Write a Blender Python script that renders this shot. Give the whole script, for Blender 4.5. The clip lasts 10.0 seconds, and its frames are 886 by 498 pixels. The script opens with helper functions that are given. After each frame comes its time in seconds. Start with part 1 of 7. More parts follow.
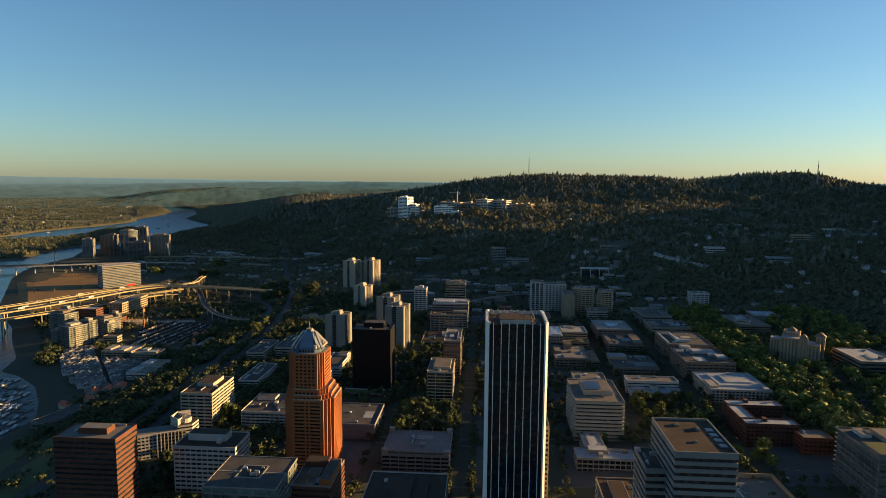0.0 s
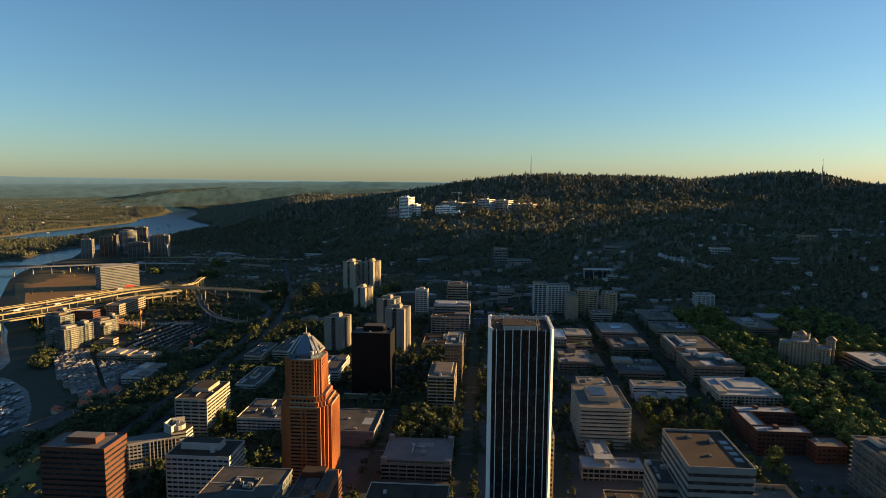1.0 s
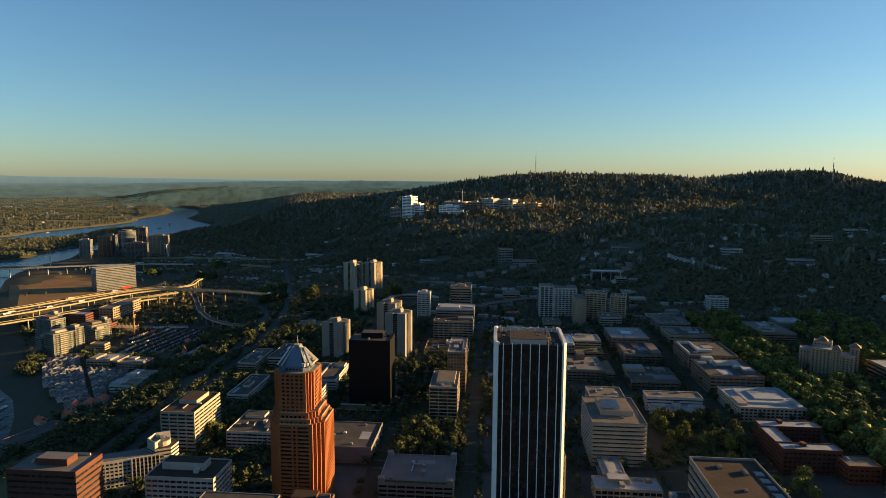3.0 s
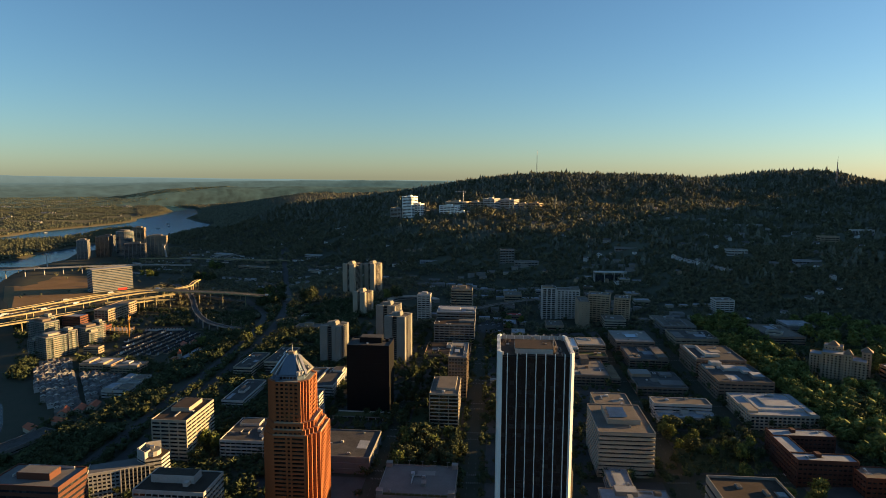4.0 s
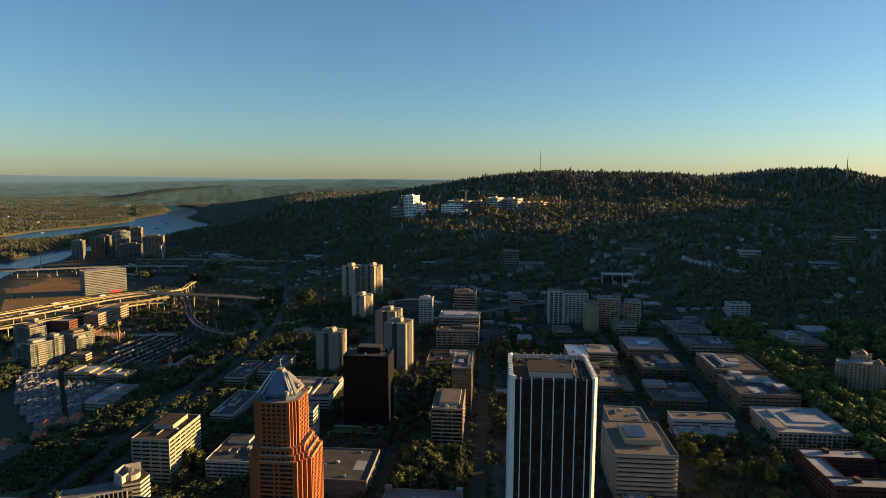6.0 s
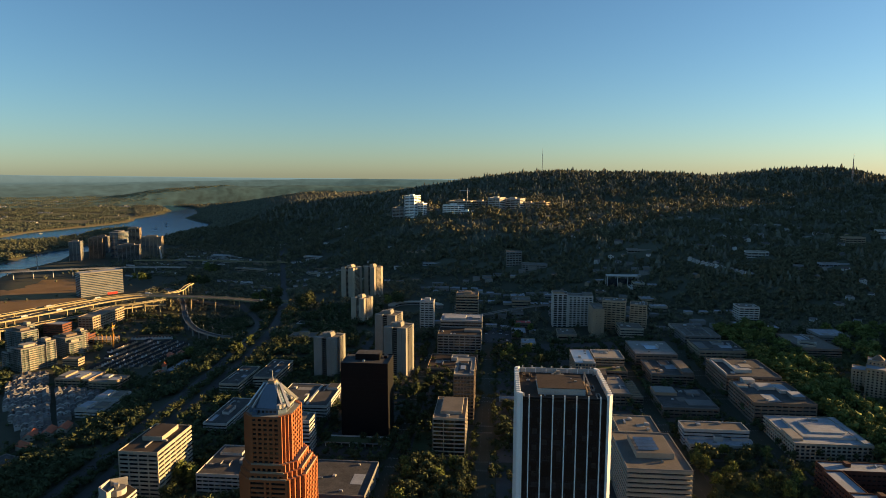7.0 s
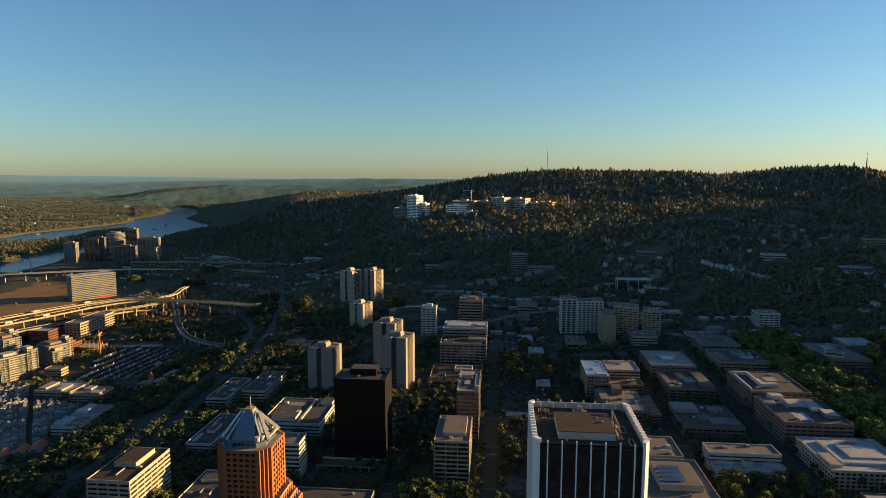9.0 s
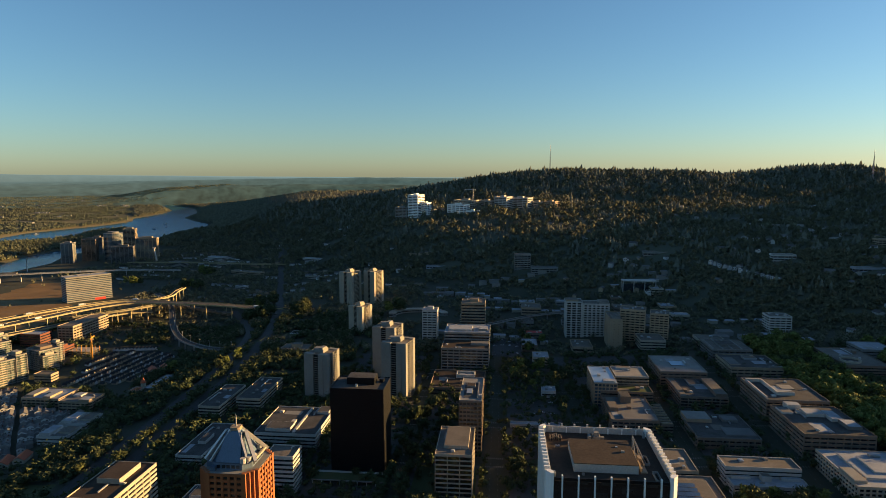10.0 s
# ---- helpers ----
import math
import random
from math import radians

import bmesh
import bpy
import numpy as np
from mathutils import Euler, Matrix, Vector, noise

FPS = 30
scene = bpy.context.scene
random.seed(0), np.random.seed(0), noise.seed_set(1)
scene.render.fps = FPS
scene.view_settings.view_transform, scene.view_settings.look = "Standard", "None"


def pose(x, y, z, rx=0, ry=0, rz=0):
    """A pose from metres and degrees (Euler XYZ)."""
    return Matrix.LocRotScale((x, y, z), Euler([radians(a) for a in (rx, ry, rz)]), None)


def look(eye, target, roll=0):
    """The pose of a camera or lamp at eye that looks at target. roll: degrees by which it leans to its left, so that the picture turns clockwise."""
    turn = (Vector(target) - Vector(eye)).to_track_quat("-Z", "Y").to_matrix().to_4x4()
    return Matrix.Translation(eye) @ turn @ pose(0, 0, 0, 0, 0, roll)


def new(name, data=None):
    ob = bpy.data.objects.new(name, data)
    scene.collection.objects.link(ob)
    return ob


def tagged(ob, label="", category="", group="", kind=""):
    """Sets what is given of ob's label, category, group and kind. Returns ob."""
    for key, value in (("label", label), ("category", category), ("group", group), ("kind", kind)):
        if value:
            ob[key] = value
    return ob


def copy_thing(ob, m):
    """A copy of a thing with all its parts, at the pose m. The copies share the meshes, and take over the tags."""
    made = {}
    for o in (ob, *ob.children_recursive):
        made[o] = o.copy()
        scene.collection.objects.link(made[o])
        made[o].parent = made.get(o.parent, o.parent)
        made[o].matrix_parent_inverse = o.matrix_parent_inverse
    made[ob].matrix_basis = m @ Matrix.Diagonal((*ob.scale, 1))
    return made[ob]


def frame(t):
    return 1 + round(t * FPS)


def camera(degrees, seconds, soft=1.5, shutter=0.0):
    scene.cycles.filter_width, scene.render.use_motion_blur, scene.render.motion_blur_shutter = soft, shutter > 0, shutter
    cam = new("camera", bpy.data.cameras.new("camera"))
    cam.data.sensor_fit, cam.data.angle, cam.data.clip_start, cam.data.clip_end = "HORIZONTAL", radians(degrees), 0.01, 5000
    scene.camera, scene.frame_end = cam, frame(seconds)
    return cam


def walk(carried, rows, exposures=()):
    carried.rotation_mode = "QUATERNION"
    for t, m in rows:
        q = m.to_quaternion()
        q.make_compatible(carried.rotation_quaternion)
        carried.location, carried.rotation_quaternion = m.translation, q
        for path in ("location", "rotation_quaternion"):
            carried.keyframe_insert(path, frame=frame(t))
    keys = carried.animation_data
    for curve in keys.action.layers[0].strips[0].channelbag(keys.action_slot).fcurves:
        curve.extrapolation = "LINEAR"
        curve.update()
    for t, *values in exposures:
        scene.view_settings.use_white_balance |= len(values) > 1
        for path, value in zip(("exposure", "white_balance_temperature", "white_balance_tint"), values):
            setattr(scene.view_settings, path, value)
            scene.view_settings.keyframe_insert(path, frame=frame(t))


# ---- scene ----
cam = camera(71.0, 10.0, soft=0.8)
EXPOSURE, KELVIN, TINT = 2.0, 7180, 5
PATH = [
    (0, (45.78, 0.60, 265.37), (10.65, 496.28, 209.94), 0.44),
    (0.5, (45.49, 9.19, 265.26), (9.63, 504.81, 209.74), 0.45),
    (1, (45.07, 18.38, 265.49), (8.63, 513.95, 209.96), 0.40),
    (1.5, (44.87, 27.63, 265.28), (7.67, 523.13, 209.57), 0.40),
    (2, (44.27, 37.09, 265.11), (6.26, 532.51, 209.25), 0.45),
    (2.5, (44.19, 47.10, 265.18), (5.28, 542.41, 209.07), 0.39),
    (4, (42.09, 77.69, 265.88), (2.14, 572.86, 209.19), 0.33),
    (4.5, (40.92, 87.70, 266.07), (1.17, 582.87, 209.27), 0.32),
    (5, (39.92, 99.11, 266.32), (-0.87, 594.14, 209.00), 0.30),
    (5.5, (38.64, 110.14, 266.31), (-2.54, 605.10, 208.66), 0.28),
    (7, (35.29, 146.46, 266.58), (-7.27, 641.25, 208.52), 0.19),
    (7.5, (34.49, 158.81, 266.84), (-8.95, 653.50, 208.52), 0.19),
    (8, (34.22, 171.45, 266.78), (-10.41, 666.03, 208.44), 0.14),
    (8.5, (33.40, 183.88, 266.79), (-11.71, 678.39, 208.27), 0.11),
    (9, (32.27, 196.78, 266.59), (-13.16, 691.26, 208.10), 0.12),
    (9.5, (31.45, 209.66, 266.59), (-14.62, 704.05, 207.78), 0.09),
    (10, (30.03, 224.08, 266.94), (-16.66, 718.34, 207.54), 0.06),
]
walk(cam, [(t, look(eye, target, roll)) for t, eye, target, roll in PATH], [(0, EXPOSURE, KELVIN, TINT), (10, EXPOSURE, KELVIN, TINT)])

# ---- light ----
SUN_UP, SUN_TURN = 8.4, 20.0          # degrees above the level, degrees from the cross streets towards the far end
sun_way = Vector((math.cos(radians(SUN_TURN)) * math.cos(radians(SUN_UP)), math.sin(radians(SUN_TURN)) * math.cos(radians(SUN_UP)), math.sin(radians(SUN_UP))))
world = bpy.data.worlds.new("world")
scene.world = world
world.use_nodes = True
sky = world.node_tree.nodes.new("ShaderNodeTexSky")
sky.sky_type, sky.sun_disc = "NISHITA", False
sky.sun_elevation = radians(SUN_UP + 1.2)   # sky light outlasts the low sun
sky.sun_rotation = radians(90 - SUN_TURN + 6)
sky.altitude, sky.air_density, sky.dust_density, sky.ozone_density = 100, 1.0, 0.43, 4.5
back = world.node_tree.nodes["Background"]
back.inputs["Strength"].default_value = 0.047
world.node_tree.links.new(sky.outputs[0], back.inputs["Color"])
lamp = bpy.data.lights.new("sun", "SUN")
lamp.energy, lamp.angle, lamp.color = 4.1, radians(0.6), (1.0, 0.625, 0.275)
sun = new("sun", lamp)
sun.matrix_world = look(tuple(sun_way * 3000), (0, 0, 0))

# ---- materials ----
def material(name, base, second=None, rough=0.8, metal=0.0, scale=0.05, fine=1.5, vary=0.25, bump=0.0, random=0.0, spec=0.5, panes=0.0):
    """A surface with broad stains, fine grain and a difference from piece to piece."""
    m = bpy.data.materials.new(name)
    m.use_nodes = True
    t = m.node_tree
    b = t.nodes["Principled BSDF"]
    b.inputs["Roughness"].default_value, b.inputs["Metallic"].default_value = rough, metal
    b.inputs["Specular IOR Level"].default_value = spec
    second = second or tuple(c * (1 - vary) for c in base)
    geo = t.nodes.new("ShaderNodeNewGeometry")
    def grain(s, detail):
        n = t.nodes.new("ShaderNodeTexNoise")
        n.inputs["Scale"].default_value, n.inputs["Detail"].default_value, n.inputs["Roughness"].default_value = s, detail, 0.65
        t.links.new(geo.outputs["Position"], n.inputs["Vector"])
        return n.outputs["Fac"]
    broad, small = grain(scale, 4), grain(fine, 3)
    both = t.nodes.new("ShaderNodeMath"); both.operation = "ADD"
    t.links.new(broad, both.inputs[0]); t.links.new(small, both.inputs[1])
    spread = t.nodes.new("ShaderNodeMapRange")
    spread.inputs["From Min"].default_value, spread.inputs["From Max"].default_value = 0.75, 1.25
    t.links.new(both.outputs[0], spread.inputs["Value"])
    mix = t.nodes.new("ShaderNodeMix"); mix.data_type = "RGBA"
    mix.inputs["A"].default_value, mix.inputs["B"].default_value = (*base, 1), (*second, 1)
    t.links.new(spread.outputs[0], mix.inputs["Factor"])
    colour = mix.outputs["Result"]
    if random:
        info = t.nodes.new("ShaderNodeObjectInfo")
        island = t.nodes.new("ShaderNodeMath"); island.operation = "ADD"
        t.links.new(info.outputs["Random"], island.inputs[0]); t.links.new(geo.outputs["Random Per Island"], island.inputs[1])
        wrap = t.nodes.new("ShaderNodeMath"); wrap.operation = "FRACT"; t.links.new(island.outputs[0], wrap.inputs[0])
        span = t.nodes.new("ShaderNodeMapRange")
        span.inputs["To Min"].default_value, span.inputs["To Max"].default_value = 1 - random, 1 + random
        t.links.new(wrap.outputs[0], span.inputs["Value"])
        hsv = t.nodes.new("ShaderNodeHueSaturation")
        t.links.new(span.outputs[0], hsv.inputs["Value"]); t.links.new(colour, hsv.inputs["Color"])
        colour = hsv.outputs[0]
    if panes:
        # each pane has its own blind, drawn or open
        cell = t.nodes.new("ShaderNodeVectorMath"); cell.operation = "SNAP"
        cell.inputs[1].default_value = (2.3, 2.3, 2.6)
        t.links.new(geo.outputs["Position"], cell.inputs[0])
        dice = t.nodes.new("ShaderNodeTexWhiteNoise")
        t.links.new(cell.outputs[0], dice.inputs["Vector"])
        drawn = t.nodes.new("ShaderNodeMapRange")
        drawn.inputs["From Min"].default_value, drawn.inputs["From Max"].default_value, drawn.inputs["To Max"].default_value = 0.62, 1.0, panes
        t.links.new(dice.outputs["Value"], drawn.inputs["Value"])
        blind = t.nodes.new("ShaderNodeMix"); blind.data_type = "RGBA"
        blind.inputs["B"].default_value = (0.30, 0.28, 0.24, 1)
        t.links.new(drawn.outputs[0], blind.inputs["Factor"]); t.links.new(colour, blind.inputs["A"])
        colour = blind.outputs["Result"]
    t.links.new(colour, b.inputs["Base Color"])
    if bump:
        bm = t.nodes.new("ShaderNodeBump")
        bm.inputs["Strength"].default_value, bm.inputs["Distance"].default_value = 0.6, bump
        t.links.new(small, bm.inputs["Height"]); t.links.new(bm.outputs[0], b.inputs["Normal"])
    return m

M = dict(
    white=material("white_precast", (0.45, 0.43, 0.395), vary=0.3, bump=0.02, spec=0.3),
    cream=material("cream_concrete", (0.36, 0.315, 0.245), vary=0.25, bump=0.02, spec=0.3),
    concrete=material("grey_concrete", (0.24, 0.23, 0.21), vary=0.35, bump=0.02, spec=0.25),
    grey=material("dark_concrete", (0.175, 0.168, 0.158), vary=0.35, bump=0.02, spec=0.2),
    marble=material("white_marble", (0.78, 0.77, 0.73), vary=0.12, rough=0.45),
    black=material("black_metal_panel", (0.007, 0.007, 0.008), vary=0.3, rough=0.45, spec=0.2),
    brown=material("brown_panel", (0.185, 0.142, 0.108), vary=0.3, spec=0.2),
    brick=material("red_brick", (0.15, 0.055, 0.035), vary=0.35, fine=3, bump=0.02, spec=0.2),
    rust=material("rust_brown_panel", (0.118, 0.048, 0.031), vary=0.3, fine=3, bump=0.02, spec=0.2),
    darkbrick=material("dark_red_brick", (0.085, 0.040, 0.030), vary=0.35, fine=3, bump=0.02, spec=0.2),
    orange=material("orange_brick", (0.33, 0.098, 0.027), vary=0.25, fine=3, bump=0.02),
    warmbrick=material("warm_brick", (0.42, 0.29, 0.18), vary=0.25, fine=3, bump=0.02),
    tan=material("tan_brick", (0.33, 0.25, 0.17), vary=0.25, fine=3, bump=0.02, spec=0.2),
    glass=material("dark_window_glass", (0.02, 0.024, 0.03), vary=0.5, rough=0.12, random=0.5, spec=0.8, panes=0.12),
    blueglass=material("blue_window_glass", (0.05, 0.08, 0.11), vary=0.5, rough=0.1, random=0.4, spec=0.9, panes=0.22),
    greenglass=material("pale_green_glass", (0.085, 0.125, 0.115), vary=0.5, rough=0.22, random=0.4, spec=0.6, panes=0.4),
    towerglass=material("tower_window_glass", (0.014, 0.016, 0.02), vary=0.5, rough=0.12, random=0.4, spec=0.7, panes=0.07),
    bronze=material("bronze_window_glass", (0.02, 0.016, 0.013), vary=0.4, rough=0.1, random=0.4, spec=0.9, panes=0.12),
    gravel=material("gravel_roof", (0.165, 0.145, 0.122), vary=0.4, scale=0.08, fine=0.9, bump=0.05, spec=0.12),
    brownroof=material("brown_ballast_roof", (0.066, 0.050, 0.038), vary=0.4, scale=0.08, fine=0.9, bump=0.03, spec=0.1),
    slateroof=material("grey_felt_roof", (0.160, 0.155, 0.148), vary=0.3, scale=0.06, spec=0.12),
    tar=material("tar_roof", (0.088, 0.083, 0.078), vary=0.5, scale=0.1, fine=0.8, spec=0.12),
    membrane=material("white_roof_membrane", (0.30, 0.32, 0.35), vary=0.4, scale=0.1, spec=0.2),
    bluemetal=material("blue_metal_roof", (0.30, 0.40, 0.50), vary=0.2, rough=0.4, metal=0.6),
    metal=material("galvanised_metal", (0.45, 0.45, 0.45), vary=0.3, rough=0.45, metal=0.7),
    steel=material("painted_mast_steel", (0.45, 0.30, 0.26), vary=0.3, rough=0.6),
    asphalt=material("asphalt", (0.070, 0.066, 0.062), vary=0.35, scale=0.03, fine=0.6, spec=0.15),
    paving=material("pavement_concrete", (0.100, 0.094, 0.086), vary=0.4, scale=0.05, spec=0.12),
    deck=material("bridge_concrete", (0.35, 0.29, 0.165), vary=0.3, spec=0.2),
    bark=material("bark", (0.07, 0.05, 0.035), vary=0.4),
    leaf=material("green_leaves", (0.092, 0.120, 0.034), (0.120, 0.132, 0.040), scale=0.02, fine=0.5, random=0.45, rough=0.9, spec=0.1),
    autumn=material("autumn_leaves", (0.13, 0.09, 0.02), (0.16, 0.06, 0.02), scale=0.03, fine=0.5, random=0.4, rough=0.9, spec=0.1),
    # conifer, wood and plainleaf are paler than townleaf, lifted for haze over distance
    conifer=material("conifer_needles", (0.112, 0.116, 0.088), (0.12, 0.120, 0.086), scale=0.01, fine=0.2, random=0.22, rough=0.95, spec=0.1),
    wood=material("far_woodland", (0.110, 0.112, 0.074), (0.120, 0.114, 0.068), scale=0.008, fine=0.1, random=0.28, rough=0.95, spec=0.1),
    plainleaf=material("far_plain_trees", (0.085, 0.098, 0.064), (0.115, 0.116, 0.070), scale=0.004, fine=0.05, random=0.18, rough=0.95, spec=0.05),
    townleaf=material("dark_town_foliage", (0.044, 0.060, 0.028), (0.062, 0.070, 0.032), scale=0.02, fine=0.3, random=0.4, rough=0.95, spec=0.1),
    dimconcrete=material("weathered_concrete", (0.23, 0.222, 0.198), vary=0.3, bump=0.02, spec=0.2),
    dirt=material("bare_earth", (0.23, 0.14, 0.06), vary=0.4, scale=0.02, spec=0.1),
    sidingw=material("white_siding", (0.48, 0.47, 0.45), vary=0.2, random=0.25),
    sidingg=material("grey_siding", (0.30, 0.29, 0.27), vary=0.25, random=0.35),
    shingle=material("shingle_roof", (0.13, 0.12, 0.115), vary=0.3, random=0.4, spec=0.15),
    darkroof=material("dark_slate_roof", (0.035, 0.034, 0.036), vary=0.3, random=0.3, spec=0.15),
    crownplate=material("steel_blue_plate", (0.125, 0.175, 0.235), vary=0.3, rough=0.5, metal=0.25),
    crownblue=material("blue_crown_metal", (0.075, 0.125, 0.185), vary=0.3, rough=0.45, metal=0.25),
    hull=material("white_boat_hull", (0.42, 0.43, 0.43), vary=0.15, rough=0.6, random=0.35, spec=0.2),
    tile=material("red_tile_roof", (0.42, 0.10, 0.04), vary=0.3),
    crane=material("yellow_crane_paint", (0.55, 0.24, 0.03), vary=0.2),
    red=material("red_paint", (0.45, 0.03, 0.02), vary=0.2),
    carpaint=material("car_paint", (0.25, 0.25, 0.26), (0.5, 0.5, 0.5), scale=0.3, fine=0.5, random=0.8, rough=0.3),
    green=material("grass", (0.062, 0.080, 0.034), (0.086, 0.086, 0.042), scale=0.02, fine=0.4, spec=0.1),
)

# ---- mesh helpers ----
BOX_F = ((0, 3, 2, 1), (4, 5, 6, 7), (0, 1, 5, 4), (1, 2, 6, 5), (2, 3, 7, 6), (3, 0, 4, 7))

def box_mesh(name, boxes, mat):
    """One mesh of boxes (x0, x1, y0, y1, z0, z1)."""
    v, f = [], []
    for x0, x1, y0, y1, z0, z1 in boxes:
        n = len(v)
        v += [(x0, y0, z0), (x1, y0, z0), (x1, y1, z0), (x0, y1, z0), (x0, y0, z1), (x1, y0, z1), (x1, y1, z1), (x0, y1, z1)]
        f += [tuple(i + n for i in q) for q in BOX_F]
    return poly_mesh(name, v, f, mat)

def poly_mesh(name, v, f, mat):
    me = bpy.data.meshes.new(name)
    me.from_pydata(v, [], f)
    me.materials.append(M[mat])
    me.update()
    return me

def prism(name, outline, z0, z1, mat, outline_top=None):
    """An upright prism over an outline (anticlockwise), which may narrow to another outline."""
    top = outline_top or outline
    n = len(outline)
    v = [(x, y, z0) for x, y in outline] + [(x, y, z1) for x, y in top]
    f = [tuple(reversed(range(n))), tuple(range(n, 2 * n))] + [(i, (i + 1) % n, n + (i + 1) % n, n + i) for i in range(n)]
    return poly_mesh(name, v, f, mat)

def part(name, mesh, parent, label="", at=(0, 0, 0), turn=0.0):
    ob = new(name, mesh)
    ob.parent = parent
    ob.location = at
    if turn:
        ob.rotation_euler = (0, 0, turn)
    if label:
        ob["label"] = label
    return ob

def thing(name, at, label, category, group="", kind="", turn=0.0):
    ob = new(name)
    ob.location = at
    ob.rotation_euler = (0, 0, turn)
    ob.empty_display_size = 1
    return tagged(ob, label, category, group, kind)

# ---- the lie of the land ----
EYE = np.array((38.0, 100.0, 266.0))

def smooth(a, b, v):
    u = np.clip((np.asarray(v, float) - a) / (b - a), 0, 1)
    return u * u * (3 - 2 * u)

def far_place(x, y, z):
    """Beyond 2.6 km the land is drawn together, so that it ends 4.9 km off."""
    x, y, z = (np.asarray(v, float) for v in (x, y, z))
    d = np.maximum(np.hypot(x - EYE[0], y - EYE[1]), 1)
    u = np.maximum(d - 2600, 0) / 2300
    short = np.where(d > 2600, 2600 + 2300 * u / (1 + u), d)
    k = short / d
    return EYE[0] + (x - EYE[0]) * k, EYE[1] + (y - EYE[1]) * k, EYE[2] - (EYE[2] - z) * k, k

WEST = [(-430, -400), (-440, 300), (-470, 560), (-479, 677), (-513, 728), (-563, 787), (-621, 829), (-659, 844), (-685, 907), (-780, 1016), (-840, 1092), (-1000, 1250), (-1281, 1642), (-1346, 1762), (-1400, 1900), (-1410, 2005),
        (-1420, 2100), (-1508, 2288), (-1480, 2450), (-1460, 2641), (-1509, 2891), (-1559, 3062), (-1586, 3259), (-1549, 3375), (-1650, 3694), (-1842, 3907), (-2070, 4206), (-2234, 4723), (-2480, 5200), (-2700, 5540), (-2960, 5740), (-3160, 5900)]
EAST = [(-3190, 5860), (-3000, 5620), (-2860, 5420), (-2744, 5230), (-2583, 4986), (-2453, 4609), (-2387, 4278), (-2371, 4097), (-2228, 3846), (-2215, 3600), (-2224, 3433), (-2249, 3349), (-2268, 3196), (-2286, 3055), (-2237, 2847), (-2260, 2700), (-2420, 2450),
        (-2600, 1900), (-2300, 1200), (-1500, 600), (-1200, -400)]

def inside_edge(poly, x, y):
    """Metres inside (+) or outside (-) an outline."""
    p = np.array(poly, float); q = np.roll(p, -1, 0)
    x, y = np.asarray(x, float), np.asarray(y, float)
    best, ins = np.full(x.shape, 1e9), np.zeros(x.shape, bool)
    for (ax, ay), (bx, by) in zip(p, q):
        dx, dy = bx - ax, by - ay
        u = np.clip(((x - ax) * dx + (y - ay) * dy) / (dx * dx + dy * dy), 0, 1)
        best = np.minimum(best, np.hypot(x - ax - u * dx, y - ay - u * dy))
        cross = (ay > y) != (by > y)
        with np.errstate(all="ignore"):
            ins ^= cross & (x < (bx - ax) * (y - ay) / np.where(by == ay, 1e-9, by - ay) + ax)
    return np.where(ins, best, -best)

RIVER = WEST + EAST
ISLAND = [(-1940, 3330), (-1800, 3190), (-1715, 2960), (-1661, 2736), (-1640, 2443), (-1636, 2254), (-1594, 2128), (-1565, 2028), (-1640, 1980), (-1900, 2180), (-2130, 2380), (-2090, 2540), (-1980, 2630), (-1910, 2720), (-1905, 2880), (-1990, 3120)]

def waves(x, y, size, seed):
    """Smooth rolling between -1 and 1."""
    r = np.random.RandomState(seed)
    out = 0
    for n in range(5):
        a, p = r.uniform(0, math.tau), r.uniform(0, math.tau, 2)
        s = size / 1.7 ** n
        out = out + np.sin((x * np.cos(a) + y * np.sin(a)) / s * math.tau + p[0]) * np.sin((y * np.cos(a) - x * np.sin(a)) / s * math.tau + p[1]) / 1.5 ** n
    return out / 2

def slope(x, y):
    """The town floor: a gentle rise away from the river and towards the hills."""
    x = np.asarray(x, float)
    side = np.interp(x, [-450, -330, -140, 36, 560], [-14, -4, 0, 0, 26])
    y = np.asarray(y, float)
    hollow = 11 * np.exp(-((x - 165) / 140) ** 2 - ((y - 1165) / 100) ** 2)     # a dip below the student residences
    return np.minimum(side + 0.022 * np.clip(y - 430, 0, 900) * smooth(-480, -330, x), 38.0) - hollow

